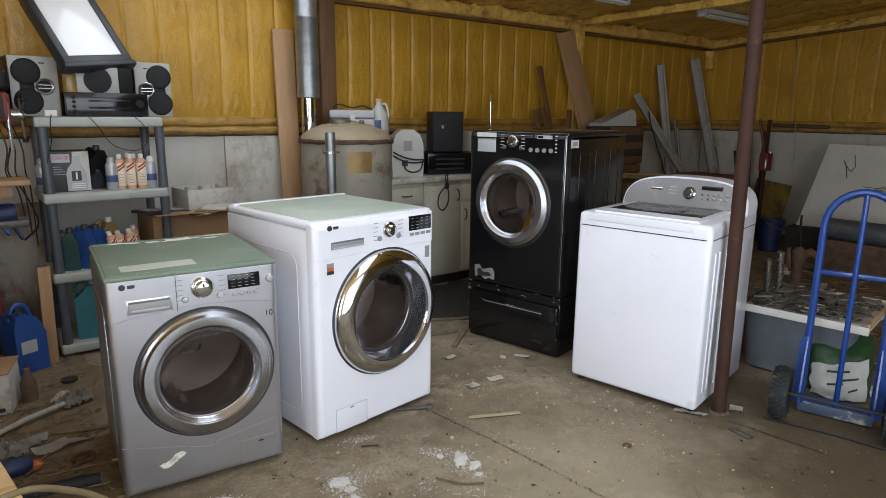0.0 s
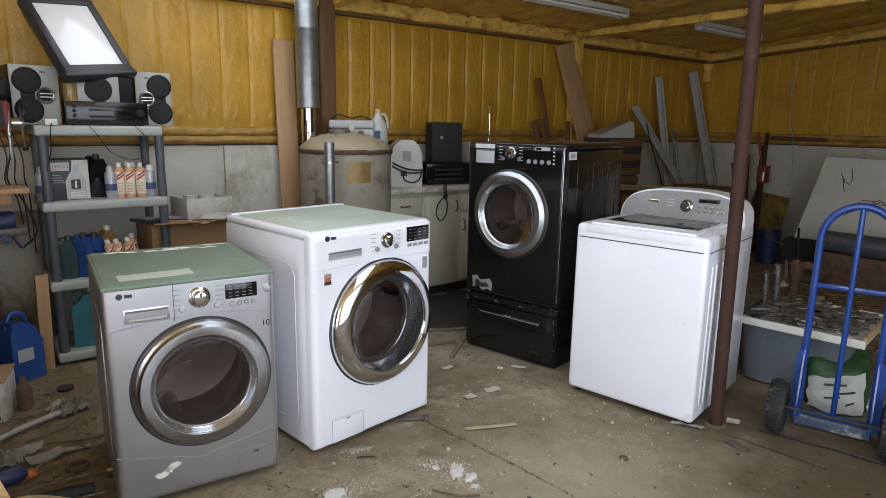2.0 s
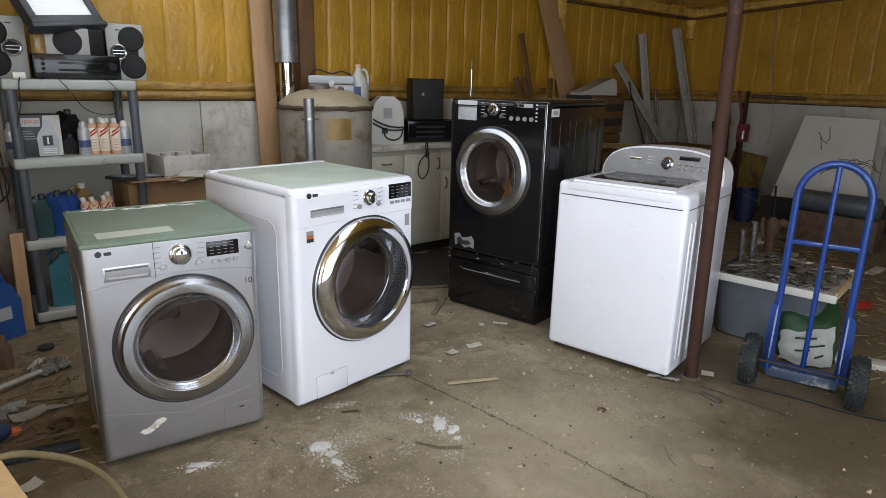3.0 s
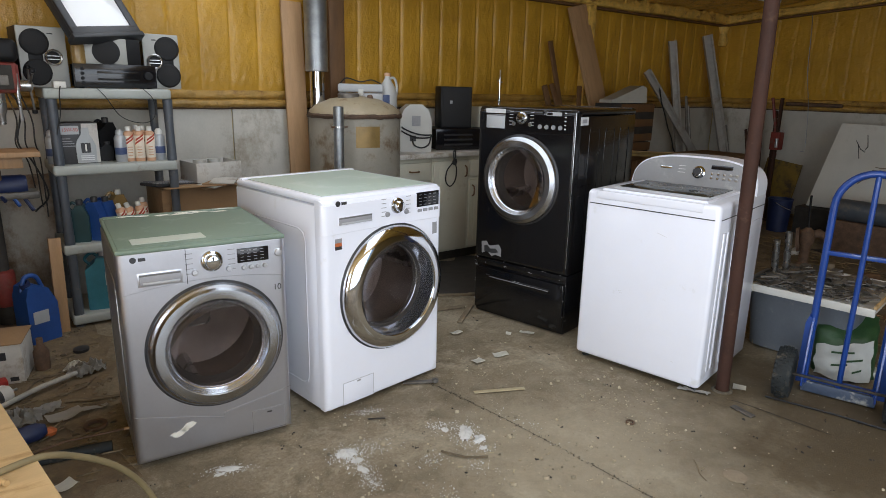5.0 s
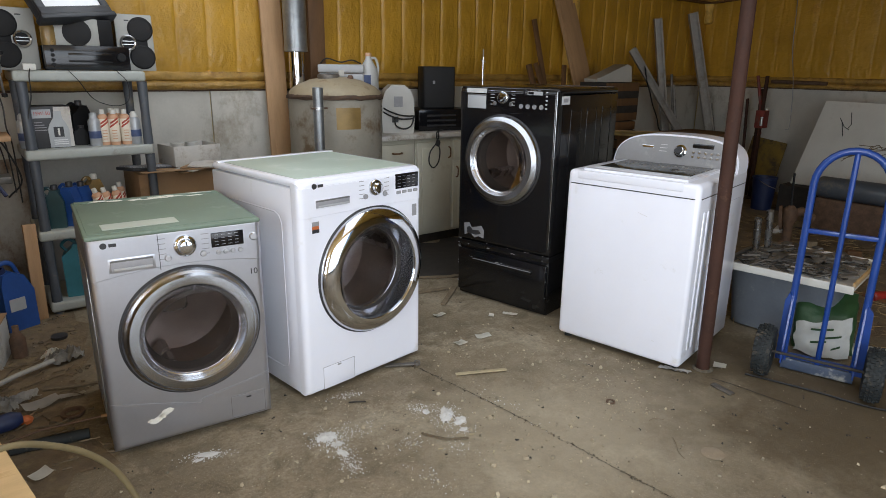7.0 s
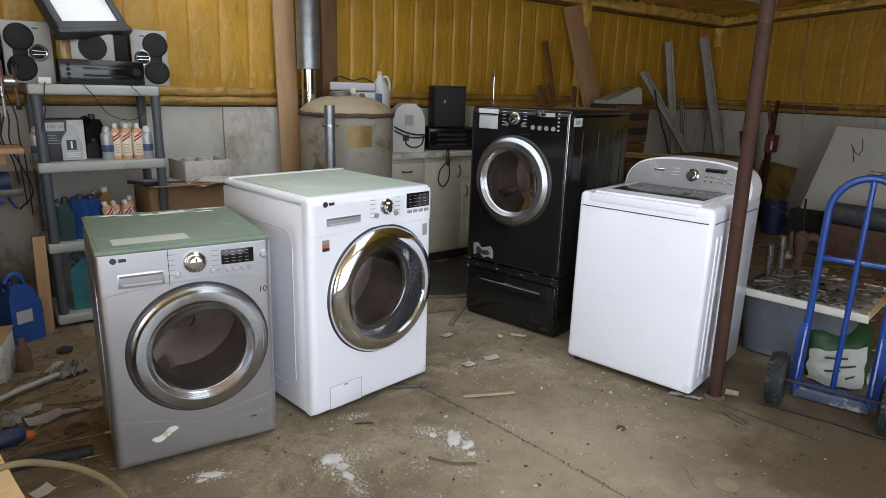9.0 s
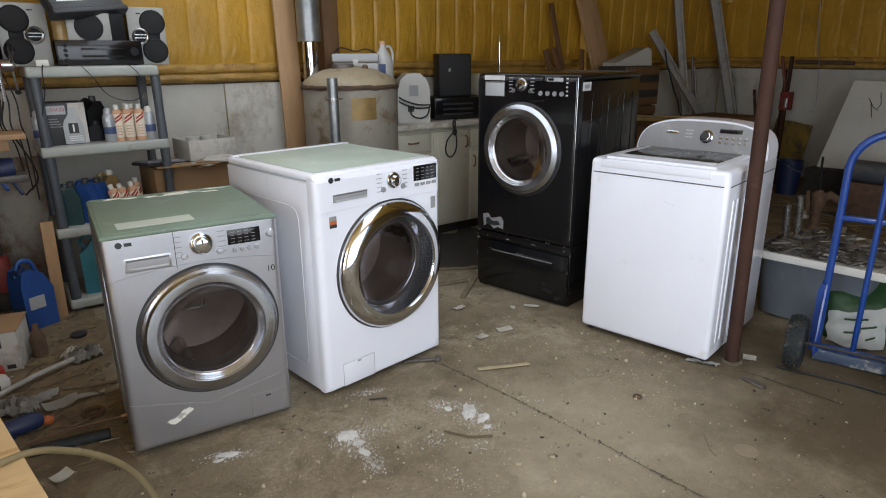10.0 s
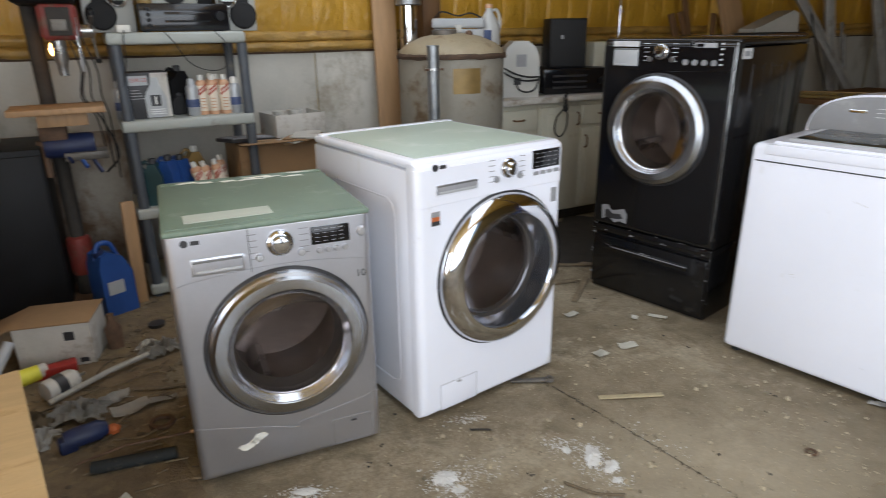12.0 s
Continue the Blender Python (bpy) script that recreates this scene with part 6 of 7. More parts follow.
single("foam_block", prism([(-0.22, 0), (0.25, 0), (0.23, 0.15), (0.17, 0.17), (-0.15, 0.05), (-0.22, 0.03)], -0.09, 0.09, 0.008), "styro", "off-white foam packing wedge on the crates", "foam block", pose(5.42, 4.12, 1.325, 0, 0, -8))
for k, (w, h, z) in enumerate(((0.27, 0.50, 0.0), (0.25, 0.45, 0.50), (0.26, 0.375, 0.95))):
    cr = thing("wooden_crate", "dark slatted wooden crate in the stack", "crate", pose(5.42 + 0.02 * k, 4.12, z, 0, 0, -6 + 4 * k), "stacked crates")
    part("core", box(-w, w, -0.16, 0.16, 0.004, h - 0.004, 0), "grime", cr)
    for j in range(5):
        zz = 0.002 + j * (h - 0.09) / 4
        part("slat", box(-w - 0.01, w + 0.01, -0.175, -0.158, zz, zz + 0.078, 0.003), "grime" if j % 2 else "brown_wood", cr)

# ---------------------------------------------------------------- the far corner
def metal_stud(label, a, b, w, d):
    """An open C-shaped steel stud from a to b."""
    a, b = Vector(a), Vector(b)
    L = (b - a).length
    bm = box(-w / 2, w / 2, 0, 0.003, 0, L, 0)
    for x in (-w / 2, w / 2 - 0.003):
        box(x, x + 0.003, -d, 0, 0, L, 0, bm)
    box(-w / 2, -w / 2 + 0.02, -d, -d + 0.003, 0, L, 0, bm)
    box(w / 2 - 0.02, w / 2, -d, -d + 0.003, 0, L, 0, bm)
    z = (b - a).normalized()
    y = Vector((-0.62, -0.78, 0))
    y = -(y - z * y.dot(z)).normalized()
    x = y.cross(z)
    m = Matrix((x.to_4d(), y.to_4d(), z.to_4d(), (0, 0, 0, 1))).transposed()
    for i in range(3):
        m[3][i] = 0.0
    m.translation = a
    return single("steel_stud", bm, "stud", label, "steel stud", m, "steel studs", smooth=0)


single("foam_corner_clump", rough(rough(lathe([(0, 0), (0.05, 0.0), (0.07, 0.05), (0.05, 0.14), (0.065, 0.22), (0.04, 0.30), (0, 0.32)], 28), 0.03, 9, 2), 0.012, 30, 5), "foam_lifted", "lumpy clump of foam in the wall corner", "foam", pose(X1 - 0.05, Y1 - 0.05, 2.02), kind="structure")
metal_stud("galvanised steel stud standing in the corner", (7.02, 4.30, 0.0), (6.84, 4.58, 2.02), 0.088, 0.045)
metal_stud("wide galvanised steel stud leaning in the corner", (8.00, 4.22, 0.0), (7.50, 4.55, 2.12), 0.110, 0.05)
metal_stud("galvanised steel stud slanting across the corner", (7.46, 3.95, 0.0), (6.19, 4.42, 1.66), 0.080, 0.045)
single("hanging_cable", tube(smooth_path([(6.33, 4.33, 1.50), (6.36, 4.31, 1.34), (6.42, 4.29, 1.20), (6.47, 4.27, 1.06), (6.53, 4.24, 0.92), (6.56, 4.22, 0.80), (6.66, 4.20, 0.72)], 6), 0.008, 6), "cable", "black cable hanging from the slanting stud", "cable")
for k, (x, y, h) in enumerate(((7.05, 4.30, 1.40), (7.12, 4.28, 1.28), (7.90, 4.2, 1.05))):
    single("iron_bar", tube([(0, 0, 0), (0.01, 0.05, h * 0.5), (0.02, 0.16, h)], 0.016, 8), "scrap", "dark iron bar leaning on the wall", "bar", pose(x, y, 0, 0, 0, 12 * k), "iron bars")
tbx = thing("corner_bench", "low dark bench cluttered with offcuts", "bench", pose(5.75, 3.55, 0))
part("bench_top", box(-0.55, 0.75, -0.30, 0.25, 0.80, 0.84, 0.004), "brown_wood", tbx)
for x in (-0.5, 0.7):
    for y in (-0.26, 0.21):
        part("leg", box(x - 0.03, x + 0.03, y - 0.03, y + 0.03, 0, 0.80, 0.003), "brown_wood", tbx)
for k in range(4):
    single("batten", box(-0.40, 0.40, -0.012, 0.012, 0, 0.02, 0.002), "yellow" if k < 2 else "pine", "pale yellow batten lying on the bench", "batten", pose(5.30 + 0.03 * k, 3.50 + 0.035 * k, 0.842 + 0.02 * (k % 2), 0, 2, -38 + 2 * k), "battens")

# tools and sign by the end wall
fj = thing("farm_jack", "rust-red upright farm jack with steel lugs", "jack", pose(7.55, 3.55, 0))
part("bar", box(-0.025, 0.025, -0.012, 0.012, 0, 1.40, 0.002), "rust", fj)
part("foot_plate", box(-0.09, 0.09, -0.06, 0.06, 0, 0.02, 0.003), "rusty", fj)
part("handle_pipe", tube([(0.02, 0, 0.75), (0.05, 0.06, 1.1), (-0.02, 0.10, 1.40)], 0.018, 8), "red_dusty", fj)
part("lifting_head", box(-0.05, 0.07, -0.05, 0.05, 0.82, 1.02, 0.008), "red_dusty", fj)
for k in range(4):
    part("lug", lathe([(0, -0.05), (0.018, -0.05), (0.018, 0.05), (0, 0.05)], 12, m=Matrix.Translation((0.03 * k - 0.05, -0.03, 0.90 + 0.03 * k))), "steel", fj)
for k in range(3):
    single("shovel", tube([(0, 0, 0), (0.10 + 0.03 * k, 0.04, 0.6), (0.22 + 0.06 * k, 0.10, 1.25 - 0.12 * k)], 0.017, 8), "rust", "reddish long-handled tool leaning on the wall", "tool", pose(7.60, 3.62 + 0.10 * k, 0, 0, 0, 15 * k), "leaning tools")
single("wall_pipe", tube([(8.03, 3.72, 1.335), (8.02, 3.10, 1.325)], 0.022, 10), "rusty", "rusty iron pipe along the wall rail", "pipe")
single("wire", tube(smooth_path([(8.06, 3.60, 2.36), (8.02, 3.56, 2.15), (7.99, 3.52, 1.70), (7.92, 3.42, 1.30), (7.86, 3.36, 0.85), (7.85, 3.40, 0.80)], 6), 0.004, 6), "galv", "thin wire hanging down the end wall", "wire")
sg = thing("metal_sign", "weathered yellow metal sign leaning on the wall", "sign", pose(7.72, 3.62, 0.02, 0, -12, 90))
part("plate", prism([(-0.22, 0.02), (0.19, 0.0), (0.22, 0.66), (-0.19, 0.69)], -0.004, 0.004, 0.001), "yellow", sg)
part("sign_mark", box(-0.16, 0.14, -0.006, -0.004, 0.26, 0.46, 0, m=Matrix.Rotation(radians(25), 4, "Y")), "rusty", sg, smooth=0)
part("sign_border", box(-0.18, 0.20, -0.006, -0.004, 0.625, 0.64, 0), "label_dark", sg, smooth=0)

wb = thing("white_board", "scuffed white board leaning back, with dark marks", "board", Matrix.Identity(4))
A, B, C = Vector((7.18, 2.965, 0.30)), Vector((7.18, 2.08, 0.325)), Vector((7.50, 2.80, 1.19))
ex, ez = (B - A).normalized(), (C - A)
ez = (ez - ex * ez.dot(ex)).normalized()
m = Matrix((ex.to_4d(), ez.cross(ex).to_4d(), ez.to_4d(), (0, 0, 0, 1))).transposed()
for i in range(3):
    m[3][i] = 0.0
m.translation = A
wb.matrix_world = m
part("panel", prism([(-0.0, 0.0), (0.90, 0.0), (0.82, 0.88), (0.12, 0.91)], 0.0, 0.02, 0.003), "white_board", wb)
for pts in ([(0.30, 0.73), (0.36, 0.64), (0.41, 0.61)], [(0.39, 0.79), (0.42, 0.67), (0.40, 0.63)], [(0.33, 0.68), (0.37, 0.54)]):
    part("dark_mark", tube([(x, -0.001, z) for x, z in pts], 0.004, 6), "label_dark", wb, smooth=0)
for k in range(7):
    a = 0.5 + 0.05 * k
    part("scribble", tube(smooth_path([(0.42 + 0.02 * k, -0.001, 0.28 + 0.03 * k), (a, -0.001, 0.35 + 0.015 * k), (a + 0.10, -0.001, 0.37 + 0.05 * (k % 3)), (a + 0.16, -0.001, 0.46 - 0.02 * k)], 4), 0.004, 5), "stick", wb, smooth=0)
single("board_stand", rough(box(7.06, 7.60, 1.95, 3.02, 0, 0.296, 0.01), 0.006, 5, 2), "grime", "low dark timber stack under the white board", "timber")
single("dark_roll", lathe([(0, -0.34), (0.09, -0.34), (0.10, -0.32), (0.10, 0.32), (0.09, 0.34), (0, 0.34)], 28), "leg_plastic", "dark grey cylinder lying on a plank", "cylinder", pose(6.62, 2.12, 0.40, 90, 0, 0))
single("old_timber", rough(box(6.55, 6.76, 1.75, 2.45, 0.0, 0.298, 0.01), 0.015, 4, 3), "rusty", "rough old squared timber under the roll", "timber")
bk = thing("blue_bucket", "dark blue plastic bucket on the floor", "bucket", pose(7.0, 3.15, 0))
part("shell", lathe([(0, 0.0), (0.10, 0.0), (0.12, 0.34), (0.126, 0.345), (0.126, 0.36), (0.115, 0.36), (0.10, 0.03), (0, 0.02)], 28), "blue_dark", bk)
part("handle", tube(smooth_path([(-0.125, 0, 0.33), (-0.10, -0.10, 0.28), (0, -0.15, 0.25), (0.10, -0.10, 0.28), (0.125, 0, 0.33)], 6), 0.004, 6), "steel", bk)
ir = thing("iron_machine", "rusty cast-iron machine part with a lever", "machine part", pose(5.45, 2.20, 0, 0, 0, 20) @ Matrix.Diagonal((0.62, 0.62, 0.8, 1)))
part("body", rough(lathe([(0, 0), (0.13, 0), (0.12, 0.08), (0.06, 0.14), (0.055, 0.30), (0.09, 0.36), (0.085, 0.46), (0.03, 0.50), (0, 0.50)], 28), 0.008, 14, 1), "rusty", ir)
part("arm", tube([(0, 0, 0.40), (0.10, -0.12, 0.44), (0.20, -0.26, 0.36)], 0.045, 12), "rusty", ir)
part("lever", tube([(-0.03, 0, 0.46), (0.02, 0.02, 0.66), (0.05, 0.03, 0.82)], 0.014, 8), "black_matte", ir)
part("wheel", lathe([(0.10, -0.02), (0.125, -0.02), (0.125, 0.02), (0.10, 0.02)], 28, m=Matrix.Translation((0.02, 0.10, 0.36)) @ Matrix.Rotation(radians(80), 4, "X"), close=True), "rusty", ir)

# ---------------------------------------------------------------- tote with the scrap board on it, bag, hand truck
tt = thing("storage_tote", "blue-grey plastic storage tote", "tote", pose(3.86, 1.48, 0, 0, 0, 8))
def tub(w0, d0, w1, d1, h):
    b = bmesh.new()
    rings = []
    for w, d, z in ((w0 - 0.03, d0 - 0.03, 0.0), (w0, d0, 0.012), (w1, d1, h), (w1 + 0.018, d1 + 0.018, h), (w1 + 0.018, d1 + 0.018, h + 0.02), (w1 - 0.006, d1 - 0.006, h + 0.02), (w0 - 0.012, d0 - 0.012, 0.02)):
        ring = []
        for k in range(40):
            a = 2 * math.pi * k / 40
            c, s = math.cos(a), math.sin(a)
            ring.append(b.verts.new((w * math.copysign(abs(c) ** 0.35, c), d * math.copysign(abs(s) ** 0.35, s), z)))
        rings.append(ring)
    for p, q in zip(rings, rings[1:]):
        for k in range(40):
            b.faces.new((p[k], p[(k + 1) % 40], q[(k + 1) % 40], q[k]))
    b.faces.new(rings[0])
    b.faces.new(rings[-1])
    return b
part("tub", tub(0.20, 0.26, 0.235, 0.295, 0.365), "tote", tt)
sbd = thing("scrap_board", "white-edged board laid on the tote, covered with scrap", "board", pose(3.53, 1.37, 0.386, 0, 0, -82))
part("panel", box(-0.30, 0.30, 0.0, 0.62, 0.0, 0.018, 0.002), "worktop", sbd)
part("front_edge", box(-0.302, 0.302, -0.012, 0.002, -0.012, 0.030, 0.003), "white_board", sbd, "white edge strip")
part("back_edge", box(-0.302, 0.302, 0.618, 0.632, -0.012, 0.030, 0.003), "white_board", sbd)
part("end_edge", box(0.290, 0.302, 0.002, 0.618, 0.018, 0.045, 0.003), "pine", sbd)
rng = random.Random(5)
sc = bmesh.new()
for k in range(190):
    w, d, h = rng.uniform(0.010, 0.055), rng.uniform(0.006, 0.026), rng.uniform(0.003, 0.012)
    m = sbd.matrix_world @ pose(rng.uniform(-0.26, 0.25), rng.uniform(0.03, 0.58), 0.019 + rng.uniform(0, 0.035), rng.uniform(-14, 14), rng.uniform(-14, 14), rng.uniform(0, 180))
    rough(box(-w, w, -d, d, 0, h, 0, sc, m), 0.0, 1)
single("scrap_pile", sc, "scrap", "thin grey and brown metal scraps heaped on the board", "scrap", kind="stuff", smooth=0)
for k, (x, y, h, tilt) in enumerate(((3.84, 1.70, 0.20, -8), (3.90, 1.66, 0.25, -9))):
    single("chrome_tube", lathe([(0, 0), (0.020, 0), (0.020, h), (0.017, h + 0.002), (0.016, h - 0.03), (0, h - 0.03)], 24), "steel", "short bright metal tube standing among the scrap", "tube", pose(x, y, 0.41, 0, tilt, 0), "chrome tubes")

fb = thing("fertiliser_bag", "slumped green and white plastic bag", "bag", pose(3.67, 1.20, 0, 0, 0, -66))
def pillow(w, d, h, lean, seed):
    def at(s, k):
        a = 2 * math.pi * k
        c, sn = math.cos(a), math.sin(a)
        fat = (1 - abs(2 * s - 1) ** 3) * 0.85 + 0.15
        p = Vector((w * math.copysign(abs(c) ** 0.6, c), d * fat * math.copysign(abs(sn) ** 0.8, sn) + lean * s * s, h * s))
        return p + Vector(noise.noise_vector(p * 7 + Vector((seed, 0, 0)))) * 0.025 + Vector(noise.noise_vector(p * 22)) * 0.008
    return sheet([i / 26 for i in range(27)], [i / 44 for i in range(45)], at)
part("bag_body", pillow(0.145, 0.07, 0.30, 0.15, 1), "bag_green", fb, "dark green upper film", 70)
fr = sheet([i / 14 for i in range(15)], [i / 14 for i in range(15)], lambda s, k: Vector((-0.135 + 0.25 * k + 0.015 * noise.noise((s * 3, k * 3, 0)), -0.140 + 0.09 * s * s + 0.045 * (2 * k - 1) ** 2 + 0.012 * noise.noise((s * 6, k * 6, 3)), 0.012 + (0.13 + 0.07 * k) * s + 0.012 * noise.noise((k * 4, 1, 0)))))
part("white_panel", fr, "bag_white", fb, "white printed panel", 70)
for k, (x, z, L) in enumerate(((-0.02, 0.135, 0.05), (0.03, 0.105, 0.04), (-0.03, 0.075, 0.035), (0.05, 0.055, 0.02))):
    bar = sheet([i / 8 for i in range(9)], [0, 1], lambda u, v: Vector((x - L + 2 * L * u, -0.146 + 0.09 * (z / 0.2) ** 2 + 0.045 * (2 * (x - L + 2 * L * u + 0.135) / 0.25 - 1) ** 2, z + 0.018 * u + 0.011 * v)))
    part("print_bar", bar, "bag_green", fb, smooth=0)

ht = thing("hand_truck", "blue tubular hand truck with black pneumatic tyres", "hand truck", pose(3.33, 1.09, 0, 0, 0, -73))
R = 0.0165
arc = [(-0.150, 0, 0.05), (-0.150, 0, 0.5), (-0.150, 0, 0.935)] + [(-0.150 * math.cos(a), 0, 0.935 + 0.165 * math.sin(a)) for a in (math.pi * k / 14 for k in range(1, 14))] + [(0.150, 0, 0.935), (0.150, 0, 0.5), (0.150, 0, 0.05)]
part("frame_tube", tube(arc, R, 14), "truck_blue", ht, "bent blue tube frame")
part("centre_bar", tube([(0, 0.0, 1.098), (0, -0.008, 0.72), (0, 0, 0.05)], 0.0125, 12), "truck_blue", ht)
for s in (-1, 1):
    part("side_gusset", prism([(-0.020, 0.05), (0.028, 0.05), (0.018, 0.37), (-0.004, 0.40), (-0.018, 0.36)], -0.017, 0.017, 0.003, m=Matrix.Translation((s * 0.163, -0.004, 0))), "truck_blue", ht, "flat blue gusset on the leg")
for z, r in ((0.715, 0.011), (0.075, 0.011)):
    part("cross_bar", box(-0.142, 0.142, -0.012, 0.012, z - r, z + r, 0.003), "truck_blue", ht)
for s in (-1, 1):
    g = prism([(0, 0.04), (-0.10, 0.06), (-0.10, 0.12), (-0.012, 0.40), (0, 0.40)], -0.004, 0.004, 0.001, m=Matrix.Translation((s * 0.150, 0, 0)) @ Matrix.Rotation(radians(90), 4, "Z"))
    part("axle_bracket", g, "truck_blue", ht)
    wh = part("wheel", lathe([(0.022, -0.03), (0.03, -0.03), (0.055, -0.018), (0.066, -0.028), (0.066, 0.028), (0.055, 0.018), (0.03, 0.03), (0.022, 0.03)], 32, m=Matrix.Translation((s * 0.225, -0.135, 0.127)) @ Matrix.Rotation(radians(90), 4, "Y")), "cap_white", ht, "pale steel wheel hub")
    ty = lathe([(0.064, -0.026), (0.075, -0.036), (0.098, -0.040), (0.114, -0.034), (0.121, -0.018), (0.123, 0), (0.121, 0.018), (0.114, 0.034), (0.098, 0.040), (0.075, 0.036), (0.064, 0.026)], 48, m=Matrix.Translation((s * 0.225, -0.135, 0.127)) @ Matrix.Rotation(radians(90), 4, "Y"))
    part("tyre", ty, "rubber", wh, "black knobbly tyre")
    kn = bmesh.new()
    for k in range(30):
        for row in (-2, -1, 0, 1, 2):
            a = 2 * math.pi * (k + 0.5 * (row % 2)) / 30
            mm = Matrix.Translation((s * 0.225, -0.135, 0.127)) @ Matrix.Rotation(a, 4, "X") @ Matrix.Translation((row * 0.0155, 0, 0.120 - 0.0026 * row * row))
            box(-0.0055, 0.0055, -0.0068, 0.0068, -0.004, 0.009, 0.0, kn, mm)
    part("tread", kn, "rubber", wh, smooth=0)
part("axle", tube([(-0.235, -0.135, 0.127), (0.235, -0.135, 0.127)], 0.007, 10), "grime", ht)
part("toe_plate", box(-0.155, 0.155, -0.02, 0.14, 0.006, 0.012, 0.002), "plate_worn", ht, "scuffed steel toe plate")
part("plate_lip", box(-0.155, 0.155, -0.02, -0.014, 0.006, 0.06, 0.002), "plate_worn", ht)
single("drink_can", lathe([(0, -0.06), (0.026, -0.06), (0.033, -0.052), (0.033, 0.052), (0.026, 0.06), (0, 0.06)], 24), "red", "crumpled red drink can on the dirt", "can", pose(4.79, 1.29, 0.036, 90, 0, 60))
single("white_plank", box(-0.55, 0.55, -0.05, 0.05, 0, 0.03, 0.003), "white_board", "white painted plank lying on the floor", "plank", pose(3.95, 0.72, 0.0, 0, 0, -66))

# ---------------------------------------------------------------- ceiling fixtures
def strip_light(m, label):
    root = thing("strip_light", label, "strip light", m, "ceiling strip lights")
    part("housing", box(-0.60, 0.60, -0.06, 0.06, 0.03, 0.075, 0.006), "offwhite", root)
    for y in (-0.035, 0.035):
        part("lamp_tube", tube([(-0.57, y, 0.012), (0.57, y, 0.012)], 0.013, 12), "cap_white", root, "unlit fluorescent tube")
    for x in (-0.59, 0.59):
        part("end_cap", box(x - 0.012, x + 0.012, -0.055, 0.055, -0.005, 0.06, 0.003), "grey_plastic", root)
    part("end_label", box(-0.604, -0.600, -0.03, 0.03, 0.0, 0.03, 0), "cap_white", root, smooth=0)
    for x in (-0.4, 0.4):
        part("hanger", tube([(x, 0, 0.07), (x, 0, 0.12)], 0.004, 6), "steel", root)
    return root


strip_light(pose(6.75, 3.68, 2.405, 0, 0, 0), "unlit fluorescent strip light under the foam ceiling")
strip_light(pose(4.35, 3.70, 2.385, 0, 0, 0), "unlit fluorescent strip light under the foam ceiling")

# ---------------------------------------------------------------- dirt, joints and litter on the floor
def patch(name, x, y, rx, ry, material, label, category, seed, height=0.004, lump=0.004, n=64, kind="stuff", soft=0.35):
    """A thin irregular spread, thickest in the middle."""
    b = bmesh.new()
    rings = []
    for k in range(13):
        f = k / 12
        ring = []
        for i in range(n):
            a = 2 * math.pi * i / n
            c, s = math.cos(a), math.sin(a)
            e = 1 + soft * noise.noise((c * 1.6 + seed, s * 1.6, seed)) + soft * 0.7 * noise.noise((c * 5 + seed, s * 5, 1)) + soft * 0.4 * noise.noise((c * 13, s * 13, seed))
            px, py = x + rx * f * e * c, y + ry * f * e * s
            z = 0.0012 + height * (1 - f ** 2) + lump * (1 - f) ** 0.5 * (noise.noise((px * 14, py * 14, seed)) + 0.6 * noise.noise((px * 45, py * 45, seed)))
            ring.append(b.verts.new((px, py, max(0.0010, z))))
        rings.append(ring)
    for p, q in zip(rings, rings[1:]):
        for i in range(n):
            b.faces.new((p[i], p[(i + 1) % n], q[(i + 1) % n], q[i]))
    bmesh.ops.remove_doubles(b, verts=b.verts, dist=1e-5)
    return single(name, b, material, label, category, kind=kind, smooth=60)


patch("dirt_spread", -0.25, 3.35, 0.88, 1.25, "dirt", "brown dirt trodden over the concrete beside the shelf", "dirt", 3.1, 0.006, 0.005)
patch("dirt_spread", 5.9, 2.0, 2.2, 2.5, "dirt", "loose dirt and straw over the far floor", "dirt", 7.7, 0.015, 0.014, 96)
patch("grime_spread", 3.25, 3.72, 0.62, 0.40, "grime", "black grime spread before the base cabinets", "grime", 5.3, 0.004, 0.003)
for k, (x, y, L, turn) in enumerate(((2.42, 3.18, 0.22, -12), (2.56, 3.02, 0.17, 38), (2.75, 3.35, 0.26, -30), (2.35, 3.42, 0.20, 15))):
    single("floor_batten", rough(box(-L, L, -0.016, 0.016, 0, 0.012, 0.002), 0.003, 9, k), "stick", "thin dark batten lying on the concrete", "batten", pose(x, y, 0.001, 0, 0, turn), "battens on the concrete")
rng = random.Random(11)


def flake(bm, x, y, z, size, flat, r):
    n = r.randint(4, 6)
    a0 = r.uniform(0, 6)
    pts = [(x + size * r.uniform(0.5, 1) * math.cos(a0 + 2 * math.pi * i / n), y + size * r.uniform(0.5, 1) * math.sin(a0 + 2 * math.pi * i / n)) for i in range(n)]
    lo = [bm.verts.new((px, py, z)) for px, py in pts]
    hi = [bm.verts.new((px + (x - px) * 0.25, py + (y - py) * 0.25, z + flat * r.uniform(0.6, 1.4))) for px, py in pts]
    for i in range(n):
        bm.faces.new((lo[i], lo[(i + 1) % n], hi[(i + 1) % n], hi[i]))
    bm.faces.new(hi)


def free_floor(x, y):
    """Keeps litter out from under the machines."""
    if 0.40 < x < 1.10 and y > 2.32:
        return False
    if 1.17 < x < 1.95 and y > 2.36:
        return False
    return not (x > 2.66 + 0.2 * (2.2 - y) and 1.45 < y < 2.2) and not (x > 2.6 and 2.35 < y < 3.1)


